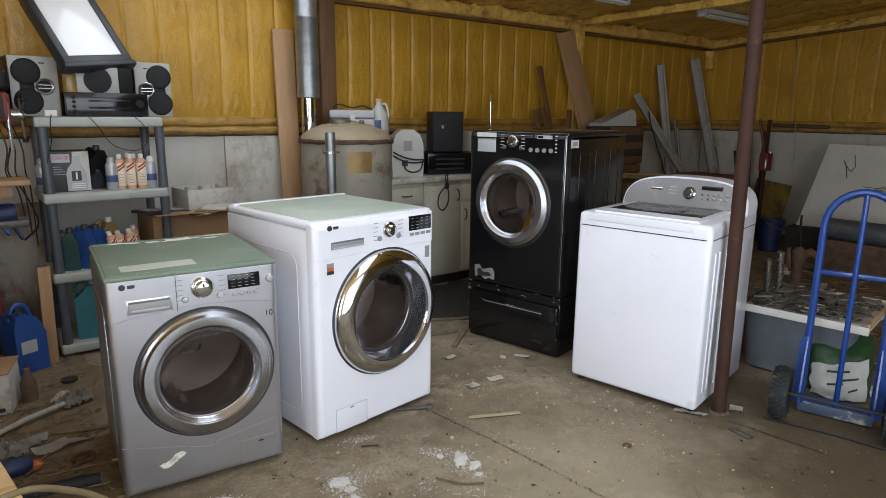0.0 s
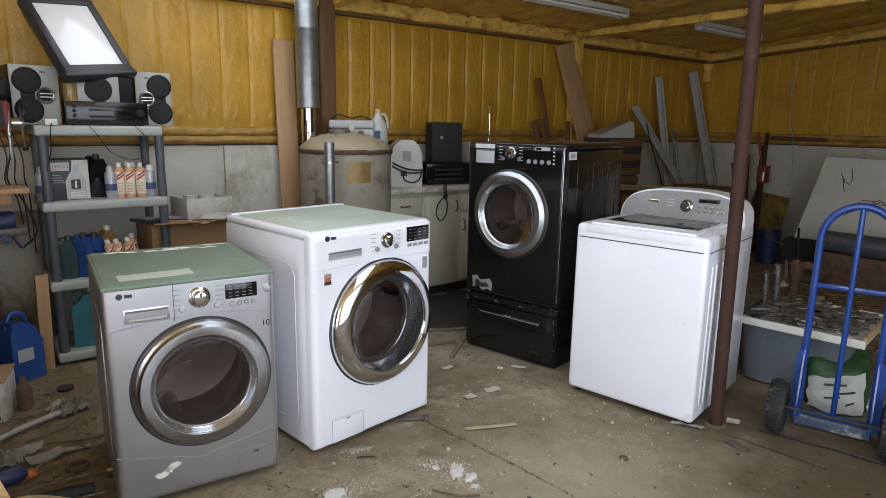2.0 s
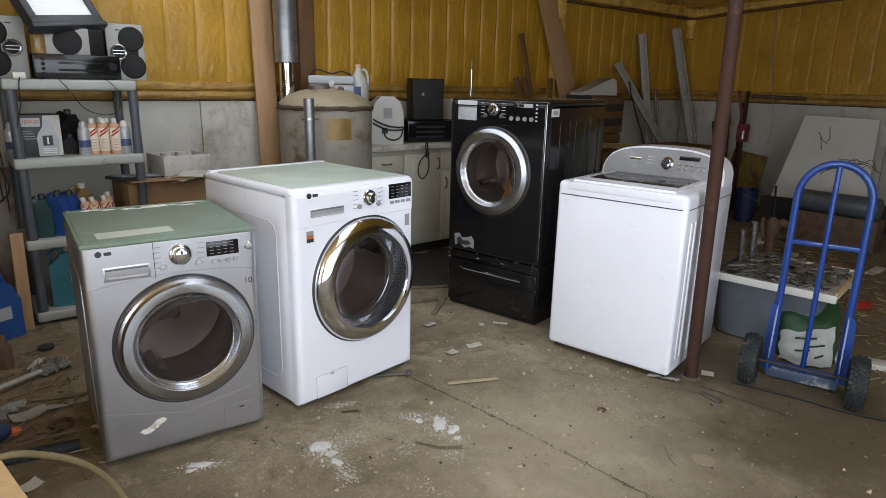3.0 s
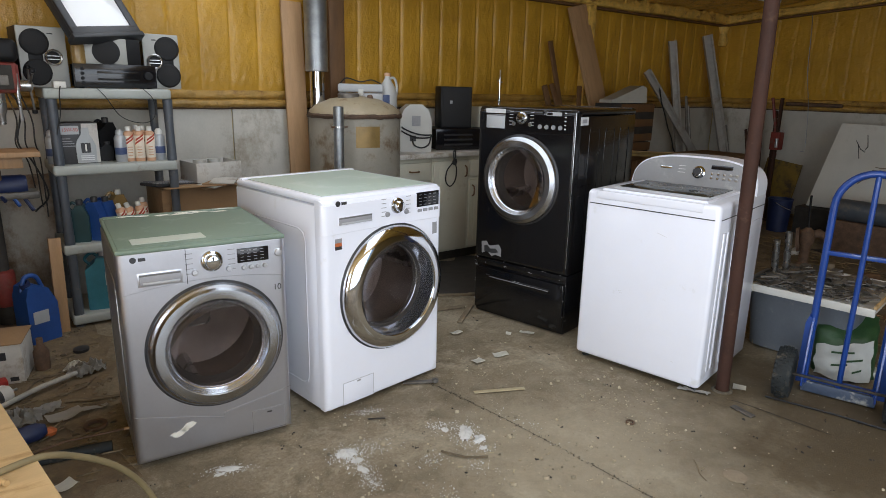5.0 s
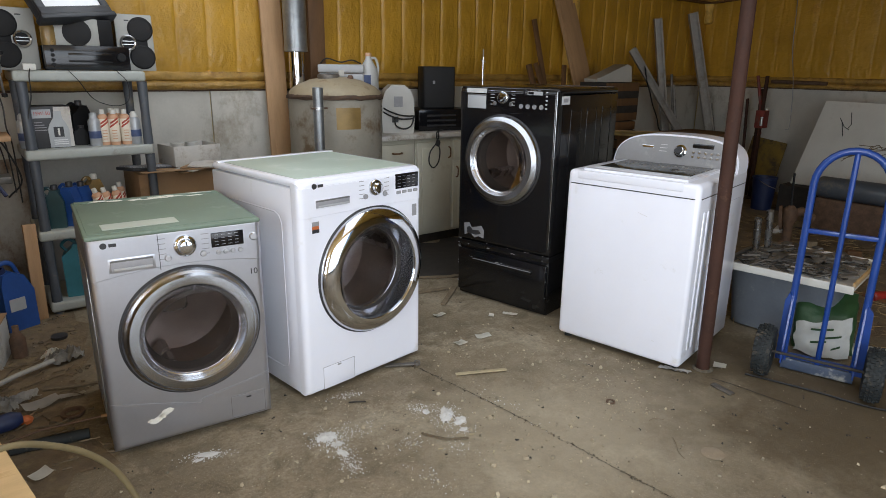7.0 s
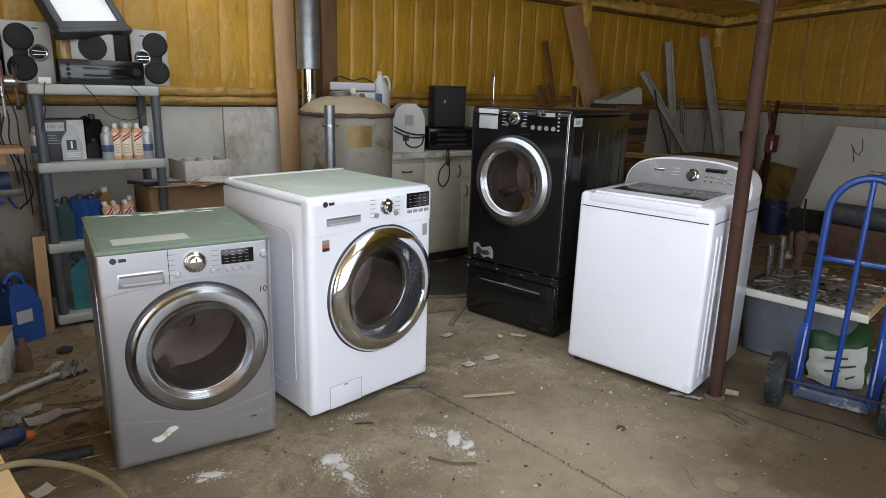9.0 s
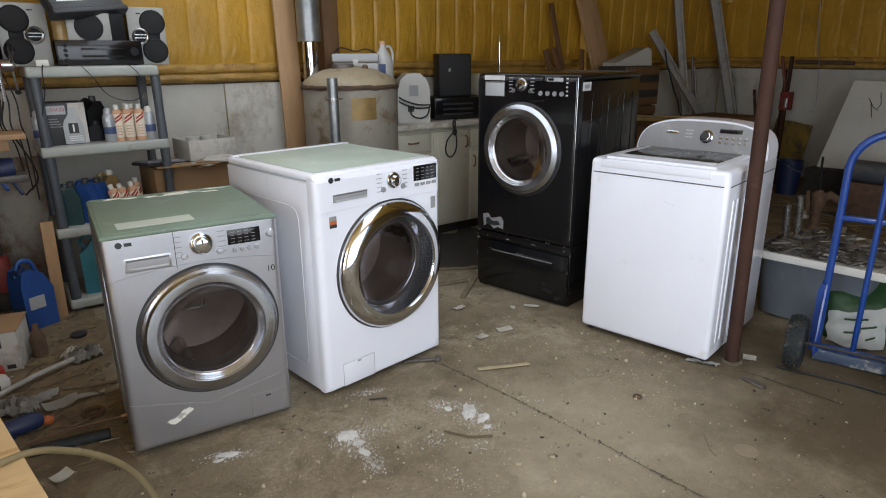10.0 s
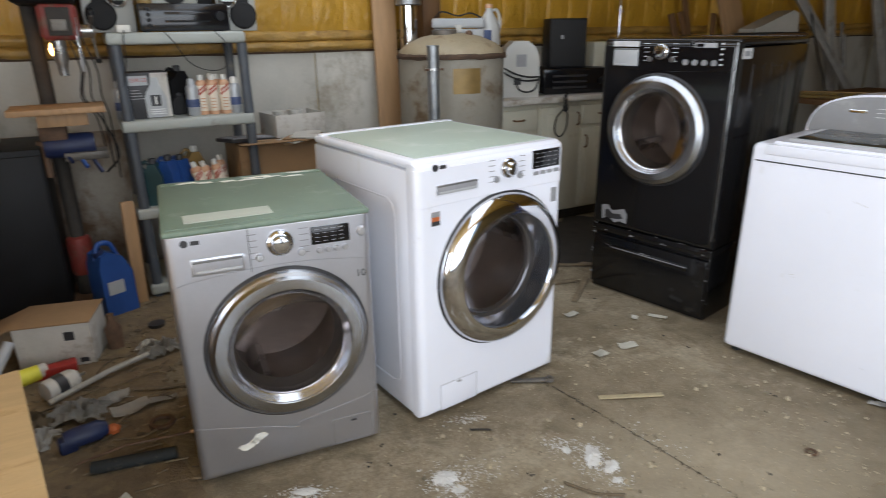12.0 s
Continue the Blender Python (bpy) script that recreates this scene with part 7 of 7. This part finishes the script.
bm = bmesh.new()
k = 0
while k < 2600:
    if rng.random() < 0.72:
        cx, cy, spread = rng.choice(((1.60, 1.85, 0.22), (1.20, 1.98, 0.20), (1.35, 1.75, 0.25), (1.80, 1.60, 0.20), (2.35, 2.05, 0.16), (2.55, 1.72, 0.12), (1.35, 2.25, 0.10), (2.30, 1.50, 0.10), (0.95, 1.85, 0.18), (1.95, 1.25, 0.22), (2.05, 2.35, 0.14)))
        x, y = rng.gauss(cx, spread), rng.gauss(cy, spread * 0.9)
    else:
        x, y = rng.uniform(0.2, 3.3), rng.uniform(0.5, 3.2)
    if not free_floor(x, y):
        continue
    k += 1
    s = min(0.015, 0.0016 * math.exp(rng.gauss(0, 0.8)) + 0.0007)
    flake(bm, x, y, 0.0002, s, s * 0.6, rng)
single("floor_chips", bm, "chips", "pale chips and crumbs scattered over the concrete", "chips", kind="stuff", smooth=0)
def heap(bm, x, y, rx, ry, turn, h, seed):
    """A low soft mound with a frayed, rounded outline."""
    n, rings = 120, []
    ct, st = math.cos(radians(turn)), math.sin(radians(turn))
    for k in range(10):
        f = k / 9
        ring = []
        for i in range(n):
            a = 2 * math.pi * i / n
            c, q = math.cos(a), math.sin(a)
            e = 1 + 0.34 * noise.noise((c * 1.3 + seed, q * 1.3, seed)) + f * (0.30 * noise.noise((c * 4 + seed, q * 4, 2)) + 0.34 * noise.noise((c * 11, q * 11, seed)) + 0.2 * noise.noise((c * 23, q * 23, seed)))
            u, v = rx * f * e * c, ry * f * e * q
            px, py = x + u * ct - v * st, y + u * st + v * ct
            z = h * (1 - f ** 1.5) * (0.8 + 0.5 * noise.noise((px * 60, py * 60, seed)) + 0.3 * noise.noise((px * 160, py * 160, seed)))
            ring.append(bm.verts.new((px, py, max(0.0006, z))))
        rings.append(ring)
    for p, q in zip(rings, rings[1:]):
        for i in range(n):
            bm.faces.new((p[i], p[(i + 1) % n], q[(i + 1) % n], q[i]))
    bm.faces.new(rings[0])


def powder_spill(label, heaps, clouds, seed):
    """Mounds of powder with clouds of crumbs thinning out round them: (x, y, spread along, across, turn, count)."""
    r = random.Random(seed)
    b = bmesh.new()
    for k, (x, y, rx, ry, turn, h) in enumerate(heaps):
        heap(b, x, y, rx, ry, turn, h, seed + k)
    for x, y, sx, sy, turn, count in clouds:
        ct, st = math.cos(radians(turn)), math.sin(radians(turn))
        for k in range(count):
            u, v = r.gauss(0, sx), r.gauss(0, sy)
            size = 0.0007 + 0.0012 * math.exp(r.gauss(0, 0.55))
            flake(b, x + u * ct - v * st, y + u * st + v * ct, 0.0003, min(size, 0.007), size * 0.7, r)
    return single("white_powder", b, "powder", label, "powder", kind="stuff", smooth=70)


powder_spill("bright heap of spilled white powder on the concrete", [(1.640, 1.885, 0.066, 0.028, 50, 0.010), (1.660, 1.815, 0.042, 0.020, 30, 0.009), (1.585, 1.955, 0.020, 0.014, 60, 0.005), (1.632, 1.755, 0.018, 0.014, 0, 0.004)],
             [(1.635, 1.87, 0.060, 0.036, 50, 380), (1.580, 1.99, 0.036, 0.024, -40, 190), (1.631, 1.75, 0.022, 0.018, 0, 80)], 3)
powder_spill("spilled white powder trodden into a tail", [(1.148, 2.040, 0.040, 0.036, 20, 0.014), (1.162, 1.975, 0.018, 0.026, 80, 0.004), (1.150, 1.905, 0.016, 0.030, 10, 0.003)],
             [(1.150, 2.03, 0.036, 0.032, 0, 420), (1.155, 1.93, 0.028, 0.070, 0, 230), (1.135, 1.82, 0.022, 0.028, 0, 150), (1.245, 2.01, 0.055, 0.034, 0, 170)], 8)
powder_spill("small spill of white powder beside the washer", [(0.738, 2.205, 0.042, 0.018, -20, 0.008), (0.695, 2.19, 0.020, 0.010, 0, 0.004)], [(0.725, 2.20, 0.045, 0.016, -20, 220)], 15)
powder_spill("scattered white crumbs on the concrete", [], [(1.375, 2.285, 0.035, 0.016, -20, 130), (1.403, 1.808, 0.035, 0.030, 0, 90), (1.535, 1.661, 0.03, 0.04, 0, 60),
             (1.337, 1.581, 0.02, 0.07, 10, 70), (1.90, 1.80, 0.03, 0.10, 0, 60)], 21)
bm = bmesh.new()
for k in range(120):
    x, y = rng.uniform(0.2, 3.2), rng.uniform(0.6, 3.0)
    if free_floor(x, y):
        for q in range(rng.randint(1, 4)):
            flake(bm, x + rng.gauss(0, 0.006), y + rng.gauss(0, 0.006), 0.0002, rng.uniform(0.002, 0.007), 0.003, rng)
single("dark_crumbs", bm, "grime", "dark crumbs of dirt on the concrete", "crumbs", kind="stuff", smooth=0)

# saw-cut joint running towards the camera, and a crack
def crack(points, w, label):
    b = bmesh.new()
    pts = smooth_path([(x, y, 0.0016) for x, y in points], 14)
    prev = None
    for i, p in enumerate(pts):
        ww = w * (0.6 + 0.8 * abs(noise.noise((i * 0.35, 0, 2))))
        d = (pts[min(i + 1, len(pts) - 1)] - pts[max(i - 1, 0)]).normalized()
        s = Vector((-d.y, d.x, 0))
        j = Vector((0.003 * noise.noise((i * 0.7, 5, 0)), 0.003 * noise.noise((0, i * 0.7, 4)), 0))
        cur = (b.verts.new(p + s * ww + j), b.verts.new(p - s * ww + j))
        if prev:
            b.faces.new((prev[0], prev[1], cur[1], cur[0]))
        prev = cur
    return single("floor_joint", b, "grime", label, "joint", kind="structure", smooth=0)


JOINT = [(1.79, 2.36), (1.815, 2.20), (1.835, 2.06), (1.858, 1.90), (1.874, 1.74), (1.892, 1.56), (1.905, 1.42), (1.913, 1.26), (1.925, 1.10), (1.94, 0.95), (1.95, 0.6)]
for a, b in ((0, 2), (2, 5), (6, 8), (8, 10)):
    crack(JOINT[a:b + 1], 0.0013, "dirty broken joint in the concrete floor")
bm = bmesh.new()
for k in range(240):                         # soil and crumbs caught in the joint
    f = rng.uniform(0, 9.99)
    p, q = JOINT[int(f)], JOINT[int(f) + 1]
    f -= int(f)
    flake(bm, p[0] + (q[0] - p[0]) * f + rng.gauss(0, 0.006), p[1] + (q[1] - p[1]) * f, 0.0004, rng.uniform(0.0015, 0.005), 0.002, rng)
single("joint_soil", bm, "joint_soil", "dark soil caught in the floor joint", "soil", kind="stuff", smooth=0)
crack([(2.88, 1.38), (2.90, 1.30), (2.92, 1.13), (2.939, 0.958)], 0.0035, "dark crack in the concrete floor")
bm = lathe([(0, 0.0008), (0.030, 0.0012), (0.040, 0.0011), (0.044, 0.0004)], 32)
single("floor_plug", bm, "concrete_plain", "round dark plug set in the concrete", "plug", pose(2.301, 1.042, 0.0008), kind="structure")
for pts in (((2.271, 1.20), (2.235, 1.16), (2.20, 1.13), (2.178, 1.088)), ((2.36, 1.30), (2.33, 1.33), (2.30, 1.33))):
    single("straw", tube(smooth_path([(x, y, 0.003) for x, y in pts], 5), 0.0014, 5), "stick", "thin bent straw on the concrete", "straw", None, "straws")
# larger litter that can be told apart
def scrap_sheet(name, label, category, x, y, w, d, turn, material, curl=0.01, seed=0, z=0.003, group=""):
    b = sheet([-w + 2 * w * i / 8 for i in range(9)], [-d + 2 * d * i / 6 for i in range(7)], lambda u, v: (u + 0.1 * d * noise.noise((v * 30, seed, 0)), v + 0.12 * w * noise.noise((u * 25, 0, seed)),
              0.004 + curl * (0.5 + noise.noise((u * 14 + seed, v * 14, 0))) + curl * 0.5 * (u / w) ** 2))
    bmesh.ops.solidify(b, geom=b.faces[:], thickness=0.0012)
    return single(name, b, material, label, category, pose(x, y, z, 0, 0, turn), group, smooth=50)


for k, (x, y, w, d, turn) in enumerate(((2.31, 2.405, 0.042, 0.026, -20), (2.15, 2.41, 0.036, 0.026, 10), (2.66, 2.555, 0.045, 0.016, -60), (2.30, 2.79, 0.035, 0.022, 0), (3.03, 1.42, 0.035, 0.03, 25), (2.55, 2.60, 0.02, 0.016, 40))):
    scrap_sheet("paper_scrap", "scrap of pale card on the concrete", "paper", x, y, w, d, turn, "paper", 0.006, k, 0.0, "paper scraps")


def crumpled(name, label, category, x, y, w, d, h, turn, material, seed):
    """A cloth or paper thrown down: folds at three sizes and a ragged outline."""
    def at(u, v):
        p = Vector((u * w * (1 + 0.4 * noise.noise((v * 2.5, seed, 1))), v * d * (1 + 0.5 * noise.noise((u * 2.5, seed, 5))), 0))
        fold = 1 - abs(noise.noise((u * 1.7 + seed, v * 1.7, 0))) * 2.2
        p.z = 0.006 + h * max(0.0, fold) * max(0.0, 1 - (u * u + v * v) * 0.6) + h * 0.35 * abs(noise.noise((u * 5, v * 5, seed))) + h * 0.12 * noise.noise((u * 14, v * 14, seed))
        return p
    b = sheet([-1 + i / 12 for i in range(25)], [-1 + i / 12 for i in range(25)], at)
    bmesh.ops.solidify(b, geom=b.faces[:], thickness=0.0015)
    return single(name, b, material, label, category, pose(x, y, 0.003, 0, 0, turn), smooth=50)


crumpled("rag", "crumpled pale rag in the dirt", "rag", 0.43, 3.43, 0.075, 0.050, 0.060, 20, "rag", 1.3)
crumpled("rag", "crumpled grey rag in the dirt", "rag", 0.10, 3.03, 0.095, 0.065, 0.070, -10, "rag", 4.1)
crumpled("paper_wad", "crumpled dirty paper in the litter", "paper", 0.20, 3.08, 0.08, 0.04, 0.03, 30, "carton", 6.6)
crumpled("paper_wad", "crumpled pale paper beside the rag", "paper", 0.39, 3.50, 0.045, 0.035, 0.04, -30, "paper", 8.2)
scrap_sheet("paper_scrap", "torn pale paper in the dirt", "paper", 0.215, 2.42, 0.035, 0.025, 30, "paper", 0.016, 13, 0.0, "paper scraps")
scrap_sheet("paper_scrap", "dirty torn paper in the dirt", "paper", 0.28, 2.98, 0.07, 0.035, 14, "carton", 0.02, 14, 0.0, "paper scraps")
scrap_sheet("paper_scrap", "dirty torn paper in the dirt", "paper", 0.40, 3.00, 0.05, 0.02, 5, "carton", 0.012, 15, 0.0, "paper scraps")
single("wood_sliver", rough(box(-0.13, 0.13, -0.012, 0.012, 0, 0.006, 0.002), 0.004, 9, 2), "splinter", "long pale wood splinter on the concrete", "splinter", pose(2.02, 2.09, 0.002, 0, 0, -25))
pb = thing("pry_tool", "flat grey steel tool sticking out from under the washer", "tool", pose(1.76, 2.372, 0.004, 0, 0, -28))
part("blade", box(-0.10, 0.05, -0.014, 0.014, 0, 0.008, 0.002), "scrap", pb)
part("socket_end", lathe([(0.006, 0), (0.016, 0), (0.016, 0.016), (0.006, 0.016)], 18, m=Matrix.Translation((0.062, 0, 0)), close=True), "scrap", pb)
single("bent_nail", tube(smooth_path([(1.354, 2.22, 0.004), (1.39, 2.20, 0.005), (1.421, 2.182, 0.004)], 4), 0.0035, 6), "grime", "dark nail on the concrete", "nail")
single("twig", tube(smooth_path([(1.47, 1.83, 0.005), (1.50, 1.77, 0.007), (1.535, 1.73, 0.005), (1.60, 1.69, 0.005)], 5), 0.0045, 6), "stick", "dark forked twig by the powder", "twig")
single("iron_ring", lathe([(0.014, 0), (0.020, 0), (0.020, 0.005), (0.014, 0.005)], 24, close=True), "rusty", "small iron washer on the concrete", "ring", pose(2.30, 1.53, 0.001))
single("rubber_ring", lathe([(0.030, 0), (0.045, 0), (0.047, 0.006), (0.045, 0.012), (0.030, 0.012)], 28, close=True), "rusty", "flat rusty ring on the dirt", "ring", pose(0.375, 2.83, 0.004))
single("lid_disc", lathe([(0, 0), (0.038, 0), (0.04, 0.004), (0.04, 0.016), (0, 0.018)], 24), "label_dark", "small black lid on the dirt", "lid", pose(0.444, 3.74, 0.003))
single("grey_pipe", tube([(0.00, 3.17, 0.02), (0.22, 3.30, 0.035), (0.42, 3.41, 0.03)], 0.012, 10), "rag", "thin dusty beige pipe lying in the dirt", "pipe")
single("black_tube", tube([(0.14, 2.64, 0.024), (0.40, 2.592, 0.024)], 0.022, 14), "rubber", "short dusty black tube on the floor", "tube")
single("thin_rod", tube([(0.10, 2.68, 0.03), (0.25, 2.68, 0.05), (0.47, 2.64, 0.055)], 0.0045, 8), "rusty", "thin rod with a brass tip over the black tube", "rod")
single("brass_tip", tube([(0.455, 2.643, 0.055), (0.478, 2.638, 0.055)], 0.007, 10), "oak", "brass tip on the rod", "fitting")
for k, pts in enumerate((((0.30, 3.13), (0.40, 3.09), (0.51, 3.06)), ((0.22, 3.20), (0.30, 3.22), (0.40, 3.25)), ((0.21, 2.80), (0.30, 2.77), (0.37, 2.80)), ((0.15, 3.50), (0.28, 3.46), (0.36, 3.50)), ((0.15, 3.30), (0.20, 3.42), (0.27, 3.48)))):
    single("twig", tube(smooth_path([(x, y, 0.010) for x, y in pts], 6), 0.008 if k == 0 else 0.004, 6), "stick", "dark stick lying in the dirt", "twig", None, "sticks")
cd = thing("cordless_tool", "navy power tool with an orange trigger in the litter", "power tool", pose(0.13, 2.83, 0, 0, 0, 10))
part("barrel", lathe([(0, -0.07), (0.03, -0.07), (0.036, -0.04), (0.036, 0.04), (0.022, 0.07), (0, 0.075)], 20, m=Matrix.Translation((0, 0, 0.045)) @ Matrix.Rotation(radians(90), 4, "Y")), "blue_dark", cd)
part("grip", box(-0.09, -0.03, -0.03, 0.02, 0.004, 0.06, 0.012), "blue_dark", cd)
part("trigger", rough(lathe([(0, 0), (0.024, 0), (0.026, 0.015), (0.012, 0.03), (0, 0.03)], 14), 0.006, 30, 1), "orange", cd, "orange plastic piece").location = (0.085, 0.01, 0.01)
mt = thing("small_motor", "pale small motor with a dark band in the litter", "motor", pose(0.04, 3.25, 0, 0, 0, 35))
part("barrel", lathe([(0, -0.06), (0.04, -0.06), (0.045, -0.05), (0.045, 0.05), (0.035, 0.07), (0, 0.07)], 24, m=Matrix.Translation((0, 0, 0.047)) @ Matrix.Rotation(radians(90), 4, "Y")), "carton", mt)
part("band", lathe([(0.0455, -0.025), (0.047, -0.024), (0.047, 0.015), (0.0455, 0.016)], 24, m=Matrix.Translation((0, 0, 0.047)) @ Matrix.Rotation(radians(90), 4, "Y")), "label_dark", mt)
part("shaft", tube([(0.07, 0, 0.047), (0.11, 0, 0.047)], 0.006, 8), "steel", mt)
yc = thing("caulk_can", "yellow-banded white can lying in the litter", "can", pose(-0.09, 3.42, 0.035, 0, 0, 20))
part("body", lathe([(0, -0.09), (0.033, -0.09), (0.034, -0.08), (0.034, 0.08), (0, 0.085)], 20, m=Matrix.Rotation(radians(90), 4, "Y")), "carton", yc)
part("yellow_band", lathe([(0.0345, -0.05), (0.0352, -0.05), (0.0352, 0.05), (0.0345, 0.05)], 20, m=Matrix.Rotation(radians(90), 4, "Y")), "yellow_bright", yc)
single("grey_tube", tube([(-0.22, 3.40, 0.03), (-0.13, 3.52, 0.16)], 0.022, 14), "grey_plastic", "short grey plastic tube leaning on the litter", "tube")
crumpled("rag", "crumpled dark grey cloth in the litter", "rag", -0.10, 3.00, 0.11, 0.09, 0.08, 40, "stick", 9.7)
crumpled("paper_wad", "crumpled pale wrapper in the litter", "paper", -0.02, 2.92, 0.06, 0.05, 0.05, 70, "carton", 2.9)
single("red_clamp", rough(box(-0.12, 0.12, -0.03, 0.03, 0, 0.05, 0.01), 0.006, 14, 4), "red", "dusty red tool casing in the litter", "tool", pose(-0.02, 3.44, 0.0, 0, 0, 8))

bm = bmesh.new()
for k in range(430):
    x, y = rng.uniform(-0.7, 0.52), rng.uniform(2.35, 4.1)
    L, a, z = rng.uniform(0.015, 0.09), rng.uniform(0, math.pi), rng.uniform(0.004, 0.014)
    if rng.random() < 0.5:
        dx, dy = L * math.cos(a) / 2, L * math.sin(a) / 2
        tube([(x - dx, y - dy, z), (x + dx, y + dy, z + rng.uniform(-0.003, 0.006))], rng.uniform(0.0012, 0.0035), 4, bm)
    else:
        flake(bm, x, y, 0.003, L * 0.28, 0.005, rng)
single("ground_litter", bm, "stick", "twigs, splinters and flakes littering the dirt", "litter", kind="stuff", smooth=0)
bm = bmesh.new()
for k in range(1600):
    x, y = rng.uniform(3.6, 6.6), rng.uniform(-0.3, 3.4)
    L, a = rng.uniform(0.02, 0.11), rng.uniform(0, math.pi)
    z = 0.018 + rng.uniform(0, 0.014)
    dx, dy = L * math.cos(a) / 2, L * math.sin(a) / 2
    tube([(x - dx, y - dy, z), (x + dx, y + dy, z + rng.uniform(-0.005, 0.008))], rng.uniform(0.0012, 0.0028), 4, bm)
single("straw_litter", bm, mat("straw", (0.36, 0.26, 0.12), 0.85, var=0.25, scale=20, island=0.6), "straw and splinters littering the far dirt floor", "straw", kind="stuff", smooth=0)
for k in range(26):
    x, y = rng.uniform(4.1, 6.4), rng.uniform(0.9, 3.1)
    w = rng.uniform(0.03, 0.13)
    single("scrap_piece", rough(box(-w, w, -w * rng.uniform(0.2, 0.6), w * 0.4, 0, rng.uniform(0.01, 0.06), 0.004), 0.01, 9, k), rng.choice(("scrap", "brown_wood", "rusty", "carton", "brown_wood", "stick", "grime")), "piece of scrap lying on the far dirt floor", "scrap", pose(x, y, 0.010, rng.uniform(-6, 6), rng.uniform(-6, 6), rng.uniform(0, 180)), "far floor scrap")
single("floor_cable", tube(smooth_path([(3.05, 1.30, 0.006), (3.14, 1.02, 0.006), (3.20, 0.78, 0.006), (3.34, 0.60, 0.006), (3.62, 0.56, 0.006), (3.95, 0.62, 0.006)], 8), 0.005, 6), "cable", "black cable lying across the floor", "cable")
single("steel_bracket", box(-0.055, 0.055, -0.018, 0.018, 0, 0.006, 0.001), "scrap", "small dark steel bracket by the post", "bracket", pose(2.816, 1.288, 0.001, 0, 0, -100))

single("film_shred", rough(sheet([i / 14 for i in range(15)], [j / 5 for j in range(6)], lambda s, k: Vector((2.80 + 0.06 * s, 1.60 - 0.13 * s + 0.02 * noise.noise((s * 5, 0, 1)), 0.004 + 0.018 * abs(noise.noise((s * 9, k * 3, 2))))) + Vector((-0.035, 0.0, 0.0)) * k), 0.004, 30, 3), "film", "grey shred of plastic film under the washer", "plastic film", smooth=50)
yl = random.Random(77)
for k in range(7):
    single("wood_chip", rough(box(-0.010, 0.010, -0.003, 0.003, 0, 0.003, 0.0008), 0.001, 60, k), "splinter", "small yellow wood chip on the concrete", "wood chip", pose(yl.uniform(0.9, 1.8), yl.uniform(1.3, 2.1), 0.001, 0, 0, yl.uniform(0, 180)), "wood chips")

bm = bmesh.new()
pl = random.Random(404)
for k in range(90):                         # pale splinters and paper bits among the litter
    x, y = pl.uniform(-0.5, 0.40), pl.uniform(2.40, 3.75)
    L, a = pl.uniform(0.02, 0.12), pl.uniform(-0.5, 0.9)
    if k % 3:
        dx, dy = L * math.cos(a) / 2, L * math.sin(a) / 2
        tube([(x - dx, y - dy, 0.012), (x + dx, y + dy, pl.uniform(0.012, 0.022))], pl.uniform(0.002, 0.0045), 4, bm)
    else:
        flake(bm, x, y, 0.006, L * 0.3, 0.006, pl)
single("pale_litter", bm, "stick", "pale splinters and paper bits among the dirt", "litter", kind="stuff", smooth=0)
